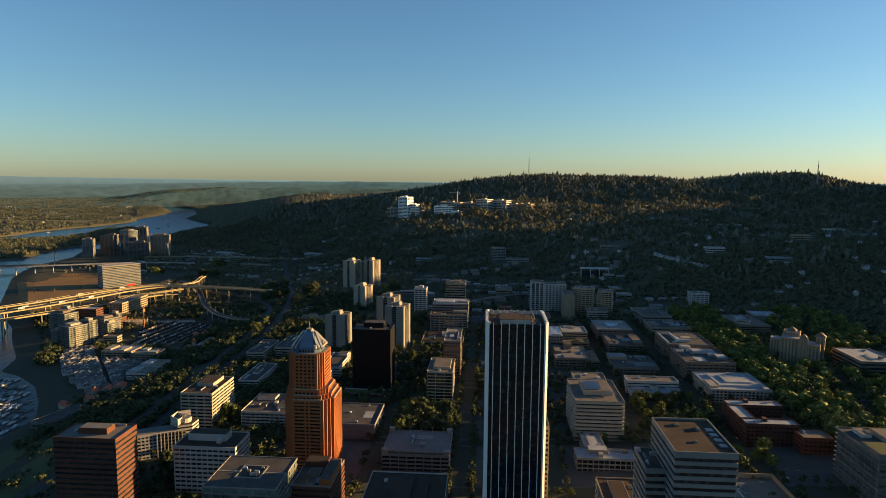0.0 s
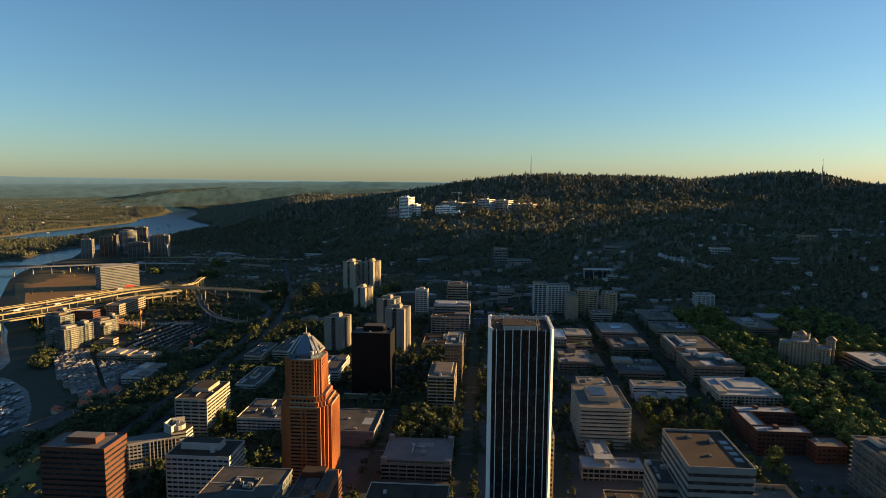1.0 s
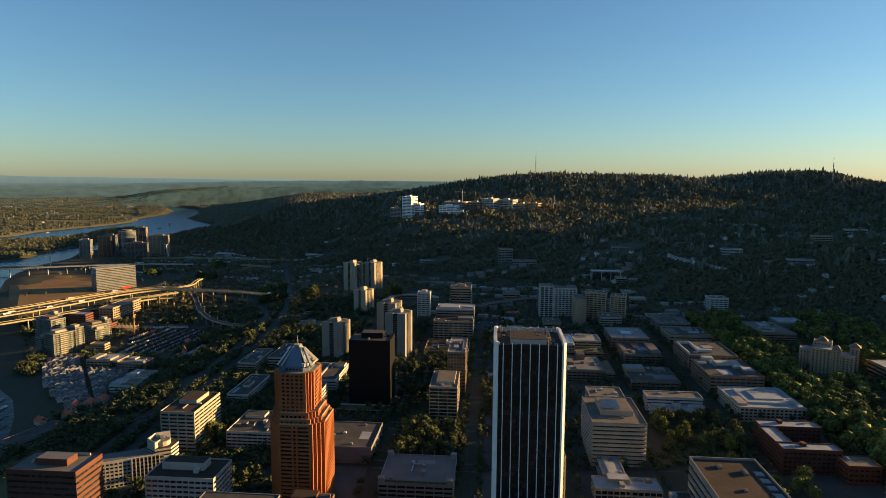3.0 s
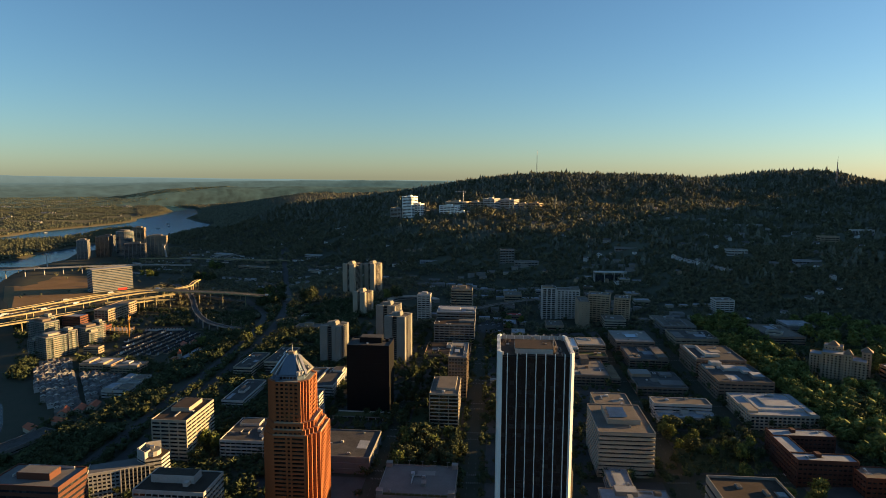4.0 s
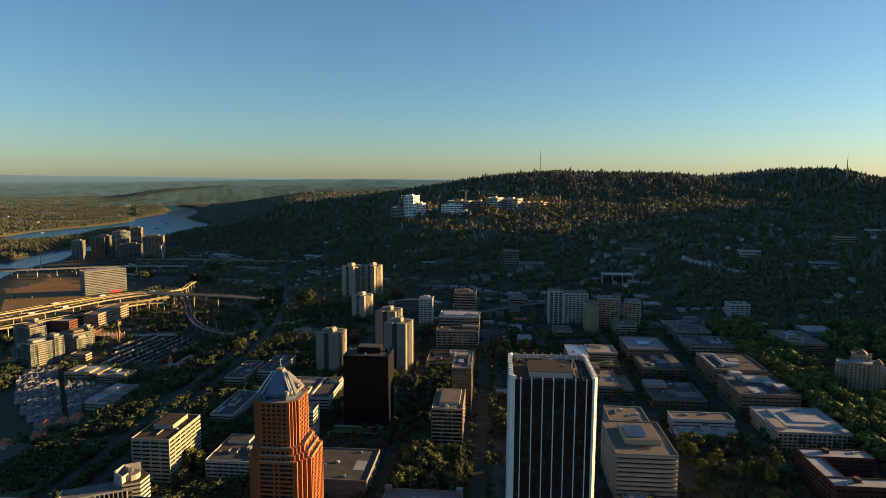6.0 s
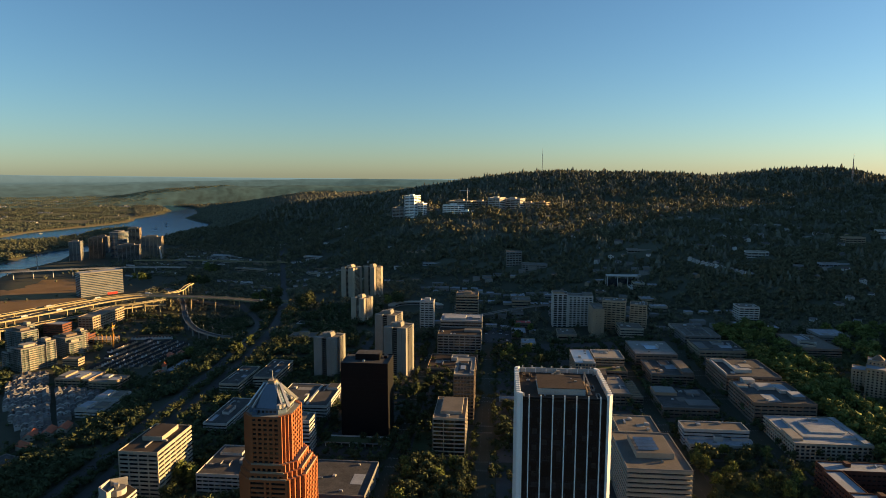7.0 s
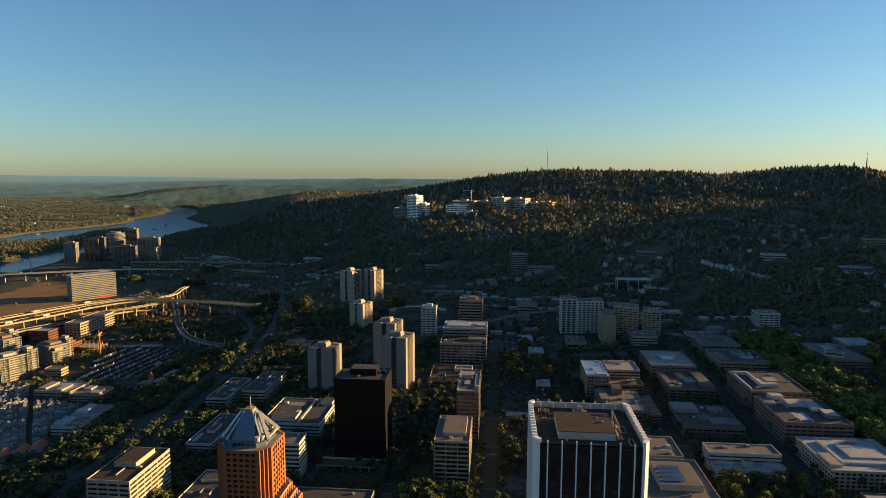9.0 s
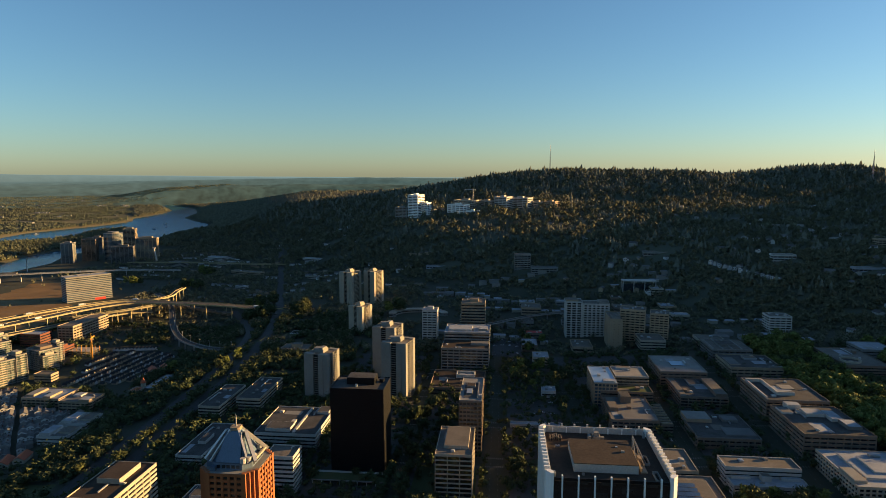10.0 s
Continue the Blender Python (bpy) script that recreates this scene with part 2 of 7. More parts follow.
def ground(x, y):
    """Height of the land."""
    x, y = np.asarray(x, float), np.asarray(y, float)
    z = slope(x, y)
    s = 0.6 * x + 0.8 * y
    crest = np.interp(x, [-2600, -1500, -720, -500, -275, -30, 160, 320, 630, 890, 1045, 1220, 1400, 1560, 1656, 1750, 1900, 2400], [30, 90, 150, 172, 208, 250, 272, 282, 275, 272, 253, 268, 292, 300, 280, 254, 240, 200])
    foot = np.interp(s, [0, 1080, 1200, 1300, 1500, 1800, 2300, 3000], [0, 0, 16, 50, 108, 138, 165, 190])
    left = smooth(-950, -150, x + 0.2 * (y - 2000))
    hill = np.maximum(np.minimum(foot, crest) * left - np.maximum(z, 0), 0)
    hill = hill + (waves(x, y, 900, 3) * 18 + waves(x, y, 330, 4) * 12) * smooth(20, 150, hill) * smooth(3000, 2700, y)
    hill = hill + (crest - hill - z) * smooth(2450, 3150, y) * smooth(5200, 3300, y) * smooth(-1400, -900, x + 0.1 * (y - 3000))
    z = z + hill
    # the spur that carries the hospital
    z = z + 14 * np.exp(-(((x + 20) / 330) ** 2 + ((y - 2270) / 210) ** 2))
    # western ridge out of view, its height shaped to keep low sun off the town
    rise = np.interp(y, [-500, 750, 1000, 1090, 1140, 1210, 1260, 1300, 1420, 1550, 1700, 1900, 2200, 2460, 2700, 2830, 2950, 3100, 3260, 3430, 3560, 3620, 3700, 4300], [22, 30, 46, 40, 26, 28, 58, 64, 78, 95, 108, 116, 150, 180, 150, 118, 130, 170, 190, 190, 168, 145, 130, 0])
    z = z + rise * smooth(0.66, 0.77, (x - 38) / np.maximum(y - 100, 200)) * smooth(900, 1350, x)
    # wooded hills along the far west bank
    side = (x - 38) / np.maximum(y - 100, 200)
    z = z + np.maximum(122 + 14 * waves(x, y, 1300, 23) - z, 0) * smooth(3300, 4200, y) * smooth(6400, 5400, y) * smooth(-0.50, -0.28, side) * smooth(0.2, 0.0, side)
    d = np.hypot(x - EYE[0], y - EYE[1])
    bank = np.interp(side, [-0.66, -0.62, -0.58, -0.543, -0.50, -0.444, -0.2, 0.0], [-14, 18, 70, 105, 118, 132, 140, 100])
    z = z + np.maximum(bank + 12 * waves(x, y, 1500, 24) - z, 0) * smooth(6500, 7500, d) * smooth(9900, 8500, d)
    # low hills and mountains far off
    ridge = np.interp(side, [-1.0, -0.75, -0.642, -0.52, -0.444, -0.216, -0.1, 0.1], [20, 40, 60, 108, 134, 186, 165, 120])
    z = z + np.maximum(ridge + 18 * waves(x, y, 5200, 9) + 9 * waves(x, y, 1600, 10) - z, 0) * smooth(10500, 15500, d) * smooth(30000, 18000, d)
    peaks = np.interp(side, [-1.2, -0.845, -0.793, -0.54, -0.444, -0.2], [320, 285, 240, 165, 115, 20])
    z = z + np.maximum(peaks + 18 * waves(x, y, 9000, 8) - z, 0) * smooth(27000, 36000, d)
    z = z + 10 * waves(x, y, 2600, 25) * smooth(4000, 7000, d) * smooth(26000, 14000, d)
    wet = np.maximum(inside_edge(RIVER, x, y), -300)
    isle = inside_edge(ISLAND, x, y)
    wet = np.minimum(wet, -isle)
    z = np.where(d < 7600, np.where(wet > -60, np.minimum(z, -19.2 - wet * 0.12), z), z)
    return z

def gz(x, y):
    return float(ground(np.array([float(x)]), np.array([float(y)]))[0])

def sheet(name, mat, zof, keep=None, r0=25, r1=6500):
    """A sheet in rings round the middle of the walk."""
    front = np.arange(-50, 50.01, 0.5)
    ang = np.radians(np.concatenate([front, np.arange(54, 308, 4)]))
    rad = np.geomspace(r0, r1, 120)
    if r0 < 100:
        rad = np.concatenate([[1.0], np.geomspace(r0, 600, 60, endpoint=False), np.geomspace(600, r1, 215)])
    a, r = np.meshgrid(ang, rad)
    x, y = EYE[0] + r * np.sin(a), EYE[1] + r * np.cos(a)
    z = zof(x, y)
    fx, fy, fz, _ = far_place(x, y, z)
    nr, na = a.shape
    idx = np.arange(nr * na).reshape(nr, na)
    q = np.stack([idx[:-1], np.roll(idx, -1, 1)[:-1], np.roll(idx, -1, 1)[1:], idx[1:]], -1).reshape(-1, 4)
    if keep is not None:
        ok = keep(x, y).ravel()
        q = q[ok[q].any(1)]
    me = numpy_mesh(name, np.stack([fx, fy, fz], -1).reshape(-1, 3), q[:, ::-1], mat)
    me.polygons.foreach_set("use_smooth", np.ones(len(q), bool))
    return new(name, me)

def numpy_mesh(name, v, f, mat):
    me = bpy.data.meshes.new(name)
    n, k = f.shape
    me.vertices.add(len(v)); me.vertices.foreach_set("co", np.asarray(v, np.float32).ravel())
    me.loops.add(n * k); me.loops.foreach_set("vertex_index", f.astype(np.int32).ravel())
    me.polygons.add(n); me.polygons.foreach_set("loop_start", np.arange(0, n * k, k, dtype=np.int32))
    me.update(calc_edges=True)
    me.materials.append(M[mat])
    return me

def land_material():
    """Town floor near by, wood floor on the hills and dry plain beyond the river paled for haze."""
    m = material("land", (0.050, 0.056, 0.038), (0.070, 0.066, 0.048), scale=0.006, fine=0.05, rough=0.95, spec=0.1)
    t = m.node_tree
    b = t.nodes["Principled BSDF"]
    was = b.inputs["Base Color"].links[0].from_socket
    geo = t.nodes.new("ShaderNodeNewGeometry")
    xyz = t.nodes.new("ShaderNodeSeparateXYZ")
    t.links.new(geo.outputs["Position"], xyz.inputs[0])
    east = t.nodes.new("ShaderNodeMapRange")
    east.inputs["From Min"].default_value, east.inputs["From Max"].default_value = -1450, -1750
    t.links.new(xyz.outputs[0], east.inputs["Value"])
    mix = t.nodes.new("ShaderNodeMix"); mix.data_type = "RGBA"
    mix.inputs["B"].default_value = (0.150, 0.132, 0.082, 1)
    t.links.new(east.outputs[0], mix.inputs["Factor"]); t.links.new(was, mix.inputs["A"])
    was = mix.outputs["Result"]
    high = t.nodes.new("ShaderNodeMapRange")
    high.inputs["From Min"].default_value, high.inputs["From Max"].default_value = 22, 60
    t.links.new(xyz.outputs[2], high.inputs["Value"])
    floor = t.nodes.new("ShaderNodeMix"); floor.data_type = "RGBA"
    floor.inputs["B"].default_value = (0.088, 0.092, 0.064, 1)
    t.links.new(high.outputs[0], floor.inputs["Factor"]); t.links.new(was, floor.inputs["A"])
    t.links.new(floor.outputs["Result"], b.inputs["Base Color"])
    return m
M["land"] = land_material()

def water_material():
    """Mirrored sky painted as blue in the open river; the basin is painted darker and duller."""
    m = material("river_water", (0.014, 0.082, 0.132), vary=0.3, rough=0.2, scale=0.004, fine=0.06, bump=1.0, spec=0.22)
    t = m.node_tree
    b = t.nodes["Principled BSDF"]
    was = b.inputs["Base Color"].links[0].from_socket
    geo, xyz, open_water, mix = (t.nodes.new(k) for k in ("ShaderNodeNewGeometry", "ShaderNodeSeparateXYZ", "ShaderNodeMapRange", "ShaderNodeMix"))
    mix.data_type = "RGBA"
    mix.inputs["A"].default_value = (0.020, 0.034, 0.042, 1)
    open_water.inputs["From Min"].default_value, open_water.inputs["From Max"].default_value = 850, 1500
    t.links.new(geo.outputs["Position"], xyz.inputs[0]); t.links.new(xyz.outputs[1], open_water.inputs["Value"])
    t.links.new(open_water.outputs[0], mix.inputs["Factor"]); t.links.new(was, mix.inputs["B"])
    t.links.new(mix.outputs["Result"], b.inputs["Base Color"])
    gloss = t.nodes.new("ShaderNodeMapRange")
    gloss.inputs["To Min"].default_value, gloss.inputs["To Max"].default_value = 0.05, 0.22
    t.links.new(open_water.outputs[0], gloss.inputs["Value"]); t.links.new(gloss.outputs[0], b.inputs["Specular IOR Level"])
    return m
M["water"] = water_material()

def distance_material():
    """Haze painted as glow: dull woodland fades to pale blue with the way."""
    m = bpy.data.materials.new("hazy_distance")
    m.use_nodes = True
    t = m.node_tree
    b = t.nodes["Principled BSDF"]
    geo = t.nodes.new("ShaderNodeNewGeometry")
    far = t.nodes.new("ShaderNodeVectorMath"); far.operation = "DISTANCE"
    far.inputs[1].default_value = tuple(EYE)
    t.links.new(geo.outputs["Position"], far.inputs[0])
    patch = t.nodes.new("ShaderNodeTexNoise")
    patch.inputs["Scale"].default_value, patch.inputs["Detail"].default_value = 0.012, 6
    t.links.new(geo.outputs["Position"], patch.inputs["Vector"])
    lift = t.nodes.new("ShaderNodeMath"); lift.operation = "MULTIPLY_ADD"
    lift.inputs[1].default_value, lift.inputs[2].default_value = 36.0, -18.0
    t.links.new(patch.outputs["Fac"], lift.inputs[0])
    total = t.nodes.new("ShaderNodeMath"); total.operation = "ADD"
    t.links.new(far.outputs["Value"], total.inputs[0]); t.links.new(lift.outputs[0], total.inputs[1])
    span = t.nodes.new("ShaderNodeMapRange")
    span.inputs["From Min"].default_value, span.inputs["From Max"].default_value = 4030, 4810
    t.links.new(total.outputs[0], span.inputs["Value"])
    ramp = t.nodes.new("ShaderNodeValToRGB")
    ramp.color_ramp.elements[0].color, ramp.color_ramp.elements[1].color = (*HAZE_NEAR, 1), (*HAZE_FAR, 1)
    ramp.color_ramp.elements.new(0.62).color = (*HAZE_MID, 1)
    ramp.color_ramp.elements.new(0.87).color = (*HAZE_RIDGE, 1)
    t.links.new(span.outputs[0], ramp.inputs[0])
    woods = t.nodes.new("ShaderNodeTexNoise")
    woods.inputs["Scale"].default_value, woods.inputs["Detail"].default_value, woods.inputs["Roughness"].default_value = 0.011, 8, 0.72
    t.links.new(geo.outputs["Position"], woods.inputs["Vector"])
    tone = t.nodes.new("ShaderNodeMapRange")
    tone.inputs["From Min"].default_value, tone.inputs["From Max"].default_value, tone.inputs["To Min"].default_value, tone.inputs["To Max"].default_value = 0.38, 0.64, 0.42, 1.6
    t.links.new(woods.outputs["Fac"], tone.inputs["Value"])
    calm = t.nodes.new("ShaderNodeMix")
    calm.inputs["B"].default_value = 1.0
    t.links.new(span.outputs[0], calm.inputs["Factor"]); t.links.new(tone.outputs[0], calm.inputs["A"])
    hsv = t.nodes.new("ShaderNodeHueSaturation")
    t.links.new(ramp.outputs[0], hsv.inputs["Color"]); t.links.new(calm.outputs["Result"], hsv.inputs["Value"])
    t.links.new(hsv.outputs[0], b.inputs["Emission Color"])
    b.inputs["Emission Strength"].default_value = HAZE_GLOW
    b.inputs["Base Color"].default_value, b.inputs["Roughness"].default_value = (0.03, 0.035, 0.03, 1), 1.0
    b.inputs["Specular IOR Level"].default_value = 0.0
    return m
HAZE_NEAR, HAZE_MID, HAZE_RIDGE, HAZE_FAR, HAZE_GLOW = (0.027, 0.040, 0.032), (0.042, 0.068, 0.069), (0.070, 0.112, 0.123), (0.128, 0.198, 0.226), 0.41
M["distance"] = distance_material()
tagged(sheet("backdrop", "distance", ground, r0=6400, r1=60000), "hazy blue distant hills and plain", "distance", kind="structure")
tagged(sheet("ground", "land", ground), "town floor, wooded hills and dry plain", "ground", kind="structure")
tagged(sheet("water", "water", lambda x, y: 0 * x - 20, lambda x, y: (inside_edge(RIVER, x, y) > -60) & (np.hypot(x, y) < 7400)), "blue river water with slight ripples", "river", kind="structure")

# ---- buildings ----
def office(name, label, x0, x1, y0, y1, top, floors, wall="white", glass="glass", roof="gravel", band=0.5, pier=0.0, bay=6.0, depth=0.5, base=None,
           house=None, housemat=None, units=0, group="", rim=1.0, seed=1, turn=0.0, lights=False, court=False, rimmat=None, patches=0):
    """A block of storeys: each storey a band of glass under a band of wall, uprights between, a roof with a parapet and plant on it."""
    cx, cy = (x0 + x1) / 2, (y0 + y1) / 2
    z0 = min(gz(a, c) for a in (x0, x1) for c in (y0, y1)) - 0.3 if base is None else base
    floors = floors if base is not None else max(2, min(floors, round((top - z0) / 3.9)))
    w, l, h = x1 - x0, y1 - y0, top - z0
    b = thing(name, (cx, cy, z0), label, "building", group, turn=turn)
    step = (h - rim) / floors
    sp = step * band
    slab = box_mesh("spandrel", [(-w / 2, w / 2, -l / 2, l / 2, 0, sp)], wall)
    pane = box_mesh("window_band", [(-w / 2 + depth, w / 2 - depth, -l / 2 + depth, l / 2 - depth, 0, step - sp)], glass)
    if y0 > 2199:      # too far off to tell single storeys apart
        part("glazing", box_mesh("glazing", [(-w / 2 + depth, w / 2 - depth, -l / 2 + depth, l / 2 - depth, n * step, (n + 1) * step - sp) for n in range(floors)], glass), b)["kind"] = "stuff"
        part("banding", box_mesh("banding", [(-w / 2, w / 2, -l / 2, l / 2, (n + 1) * step - sp, (n + 1) * step) for n in range(floors)], wall), b)["kind"] = "stuff"
    else:
        for n in range(floors):
            part("window_band", pane, b, at=(0, 0, n * step))
            part("spandrel", slab, b, at=(0, 0, n * step + step - sp))
    if pier:
        bay = max(bay, 7.5) if y0 > 900 else bay
        nx, ny = max(1, round(w / bay)), max(1, round(l / bay))
        col = box_mesh("pier", [(-pier / 2, pier / 2, -pier / 2, pier / 2, 0, h - rim)], wall)
        out = pier / 2 - 0.06
        for i in range(nx + 1):
            px = -w / 2 + out + (w - 2 * out) * i / nx
            for py in (-l / 2 + out,):
                part("pier", col, b, at=(px, py, 0))
        for i in range(1, ny):
            py = -l / 2 + out + (l - 2 * out) * i / ny
            for px in ((w / 2 - out,) if x1 < 40 else (-w / 2 + out,)):
                part("pier", col, b, at=(px, py, 0))
    t = 0.45
    part("parapet", box_mesh("parapet", [(-w / 2, w / 2, -l / 2, -l / 2 + t, h - rim, h), (-w / 2, w / 2, l / 2 - t, l / 2, h - rim, h),
                                         (-w / 2, -w / 2 + t, -l / 2 + t, l / 2 - t, h - rim, h), (w / 2 - t, w / 2, -l / 2 + t, l / 2 - t, h - rim, h)], rimmat or wall), b)
    part("roof", box_mesh("roof", [(-w / 2 + t, w / 2 - t, -l / 2 + t, l / 2 - t, h - rim, h - rim + 0.12)], roof), b)
    r = random.Random(seed * 7 + int(x0))
    zr = h - rim + 0.12
    for k, (hx0, hx1, hy0, hy1, hh, *own) in enumerate(house or ()):
        ph = part("penthouse", box_mesh("penthouse", [(hx0 * w / 2, hx1 * w / 2, hy0 * l / 2, hy1 * l / 2, zr, zr + hh)], own[0] if own else housemat or wall), b)
        ins = 0.4
        part("penthouse_roof", box_mesh("penthouse_roof", [(hx0 * w / 2 + ins, hx1 * w / 2 - ins, hy0 * l / 2 + ins, hy1 * l / 2 - ins, zr + hh, zr + hh + 0.1)], own[1] if len(own) > 1 else roof), ph)
    if lights:
        for k in range(4):
            py = -0.3 * l / 2 + k * 0.18 * l / 2
            v = [(-0.45 * w / 2, py, zr + 5.1), (0.2 * w / 2, py, zr + 5.1), (0.2 * w / 2, py + 2.6, zr + 5.1), (-0.45 * w / 2, py + 2.6, zr + 5.1), (-0.45 * w / 2, py + 2.4, zr + 6.6), (0.2 * w / 2, py + 2.4, zr + 6.6)]
            part("roof_light", poly_mesh("roof_light", v, [(0, 1, 5, 4), (3, 4, 5, 2), (0, 4, 3), (1, 2, 5)], "membrane"), b)
    if court:
        for a0, a1, c0, c1 in ((-0.32, 0.32, -0.40, -0.36), (-0.32, 0.32, 0.36, 0.40), (-0.36, -0.32, -0.40, 0.40), (0.32, 0.36, -0.40, 0.40)):
            part("court_rim", box_mesh("court_rim", [(a0 * w / 2, a1 * w / 2, c0 * l / 2, c1 * l / 2, zr, zr + 0.5)], "concrete"), b)
        part("court_floor", box_mesh("court_floor", [(-0.32 * w / 2, 0.32 * w / 2, -0.36 * l / 2, 0.36 * l / 2, zr, zr + 0.05)], "black"), b)
        for k in range(7):
            px, py = r.uniform(-0.26, 0.24) * w / 2, r.uniform(-0.3, 0.3) * l / 2
            part("court_plant", box_mesh("court_plant", [(px - 1.2, px + 1.2, py - 0.8, py + 0.8, zr + 0.05, zr + r.uniform(0.8, 2.2))], r.choice(["metal", "concrete"])), b)
        for a0, a1, c0, c1 in ((-0.98, 0.98, -0.03, 0.03), (-0.03, 0.03, 0.42, 0.98), (-0.03, 0.03, -0.98, -0.42)):
            if a1 - a0 > 1:
                part("roof_seam", box_mesh("roof_seam", [(-0.98 * w / 2, -0.38 * w / 2, c0 * l / 2, c1 * l / 2, zr, zr + 0.25), (0.38 * w / 2, 0.98 * w / 2, c0 * l / 2, c1 * l / 2, zr, zr + 0.12)], "concrete"), b)
    # felt of another age, ducts and stair heads
    for k in range(patches):
        pw, pl = r.uniform(0.12, 0.3) * w, r.uniform(0.12, 0.35) * l
        ux, uy = r.uniform(-0.46, 0.46) * (w - pw - 2), r.uniform(-0.46, 0.46) * (l - pl - 2)
        kind = k % 4
        if kind == 0:
            part("roof_patch", box_mesh("roof_patch", [(-pw / 2, pw / 2, -pl / 2, pl / 2, 0, 0.10 + 0.02 * k)], r.choice(["membrane", "gravel", "concrete"])), b, at=(ux, uy, zr))
        elif kind == 1:
            part("duct", box_mesh("duct", [(-0.5, 0.5, -pl / 2, pl / 2, 0.3, 1.2), (-0.5, 0.5, pl / 2 - 1, pl / 2, 0, 0.3), (-0.5, 0.5, -pl / 2, -pl / 2 + 1, 0, 0.3), (0.5, pw * 0.5, pl / 2 - 1, pl / 2, 0.3, 1.2)], "metal"), b, at=(ux, uy, zr))
        elif kind == 2:
            part("stair_head", box_mesh("stair_head", [(-1.8, 1.8, -2.6, 2.6, 0, 2.8), (-2.0, 2.0, -2.8, 2.8, 2.8, 3.0)], wall), b, at=(ux, uy, zr))
        else:
            part("plant_screen", box_mesh("plant_screen", [(-pw / 2, pw / 2, -pl / 2, -pl / 2 + 0.2, 0, 2.2), (-pw / 2, pw / 2, pl / 2 - 0.2, pl / 2, 0, 2.2), (-pw / 2, -pw / 2 + 0.2, -pl / 2, pl / 2, 0, 2.2), (pw / 2 - 0.2, pw / 2, -pl / 2, pl / 2, 0, 2.2)], r.choice(["metal", "white", "concrete"])), b, at=(ux, uy, zr))
    units = min(units, 3)
    for k in range(units):
        ux, uy = r.uniform(-0.42, 0.42) * w, r.uniform(-0.42, 0.42) * l
        if any(a * w / 2 - 2 < ux < c * w / 2 + 2 and d * l / 2 - 2 < uy < e * l / 2 + 2 for a, c, d, e, *_ in (house or ())):
            continue
        s, g, hh = r.uniform(0.8, 2.2), r.uniform(0.8, 2.4), r.uniform(0.7, 1.8)
        part("rooftop_unit", box_mesh("rooftop_unit", [(-s, s, -g, g, 0, hh), (-s * 0.6, s * 0.6, -g * 0.6, g * 0.6, hh, hh + 0.3)], r.choice(["metal", "white", "concrete"])), b, at=(ux, uy, zr))
    return b

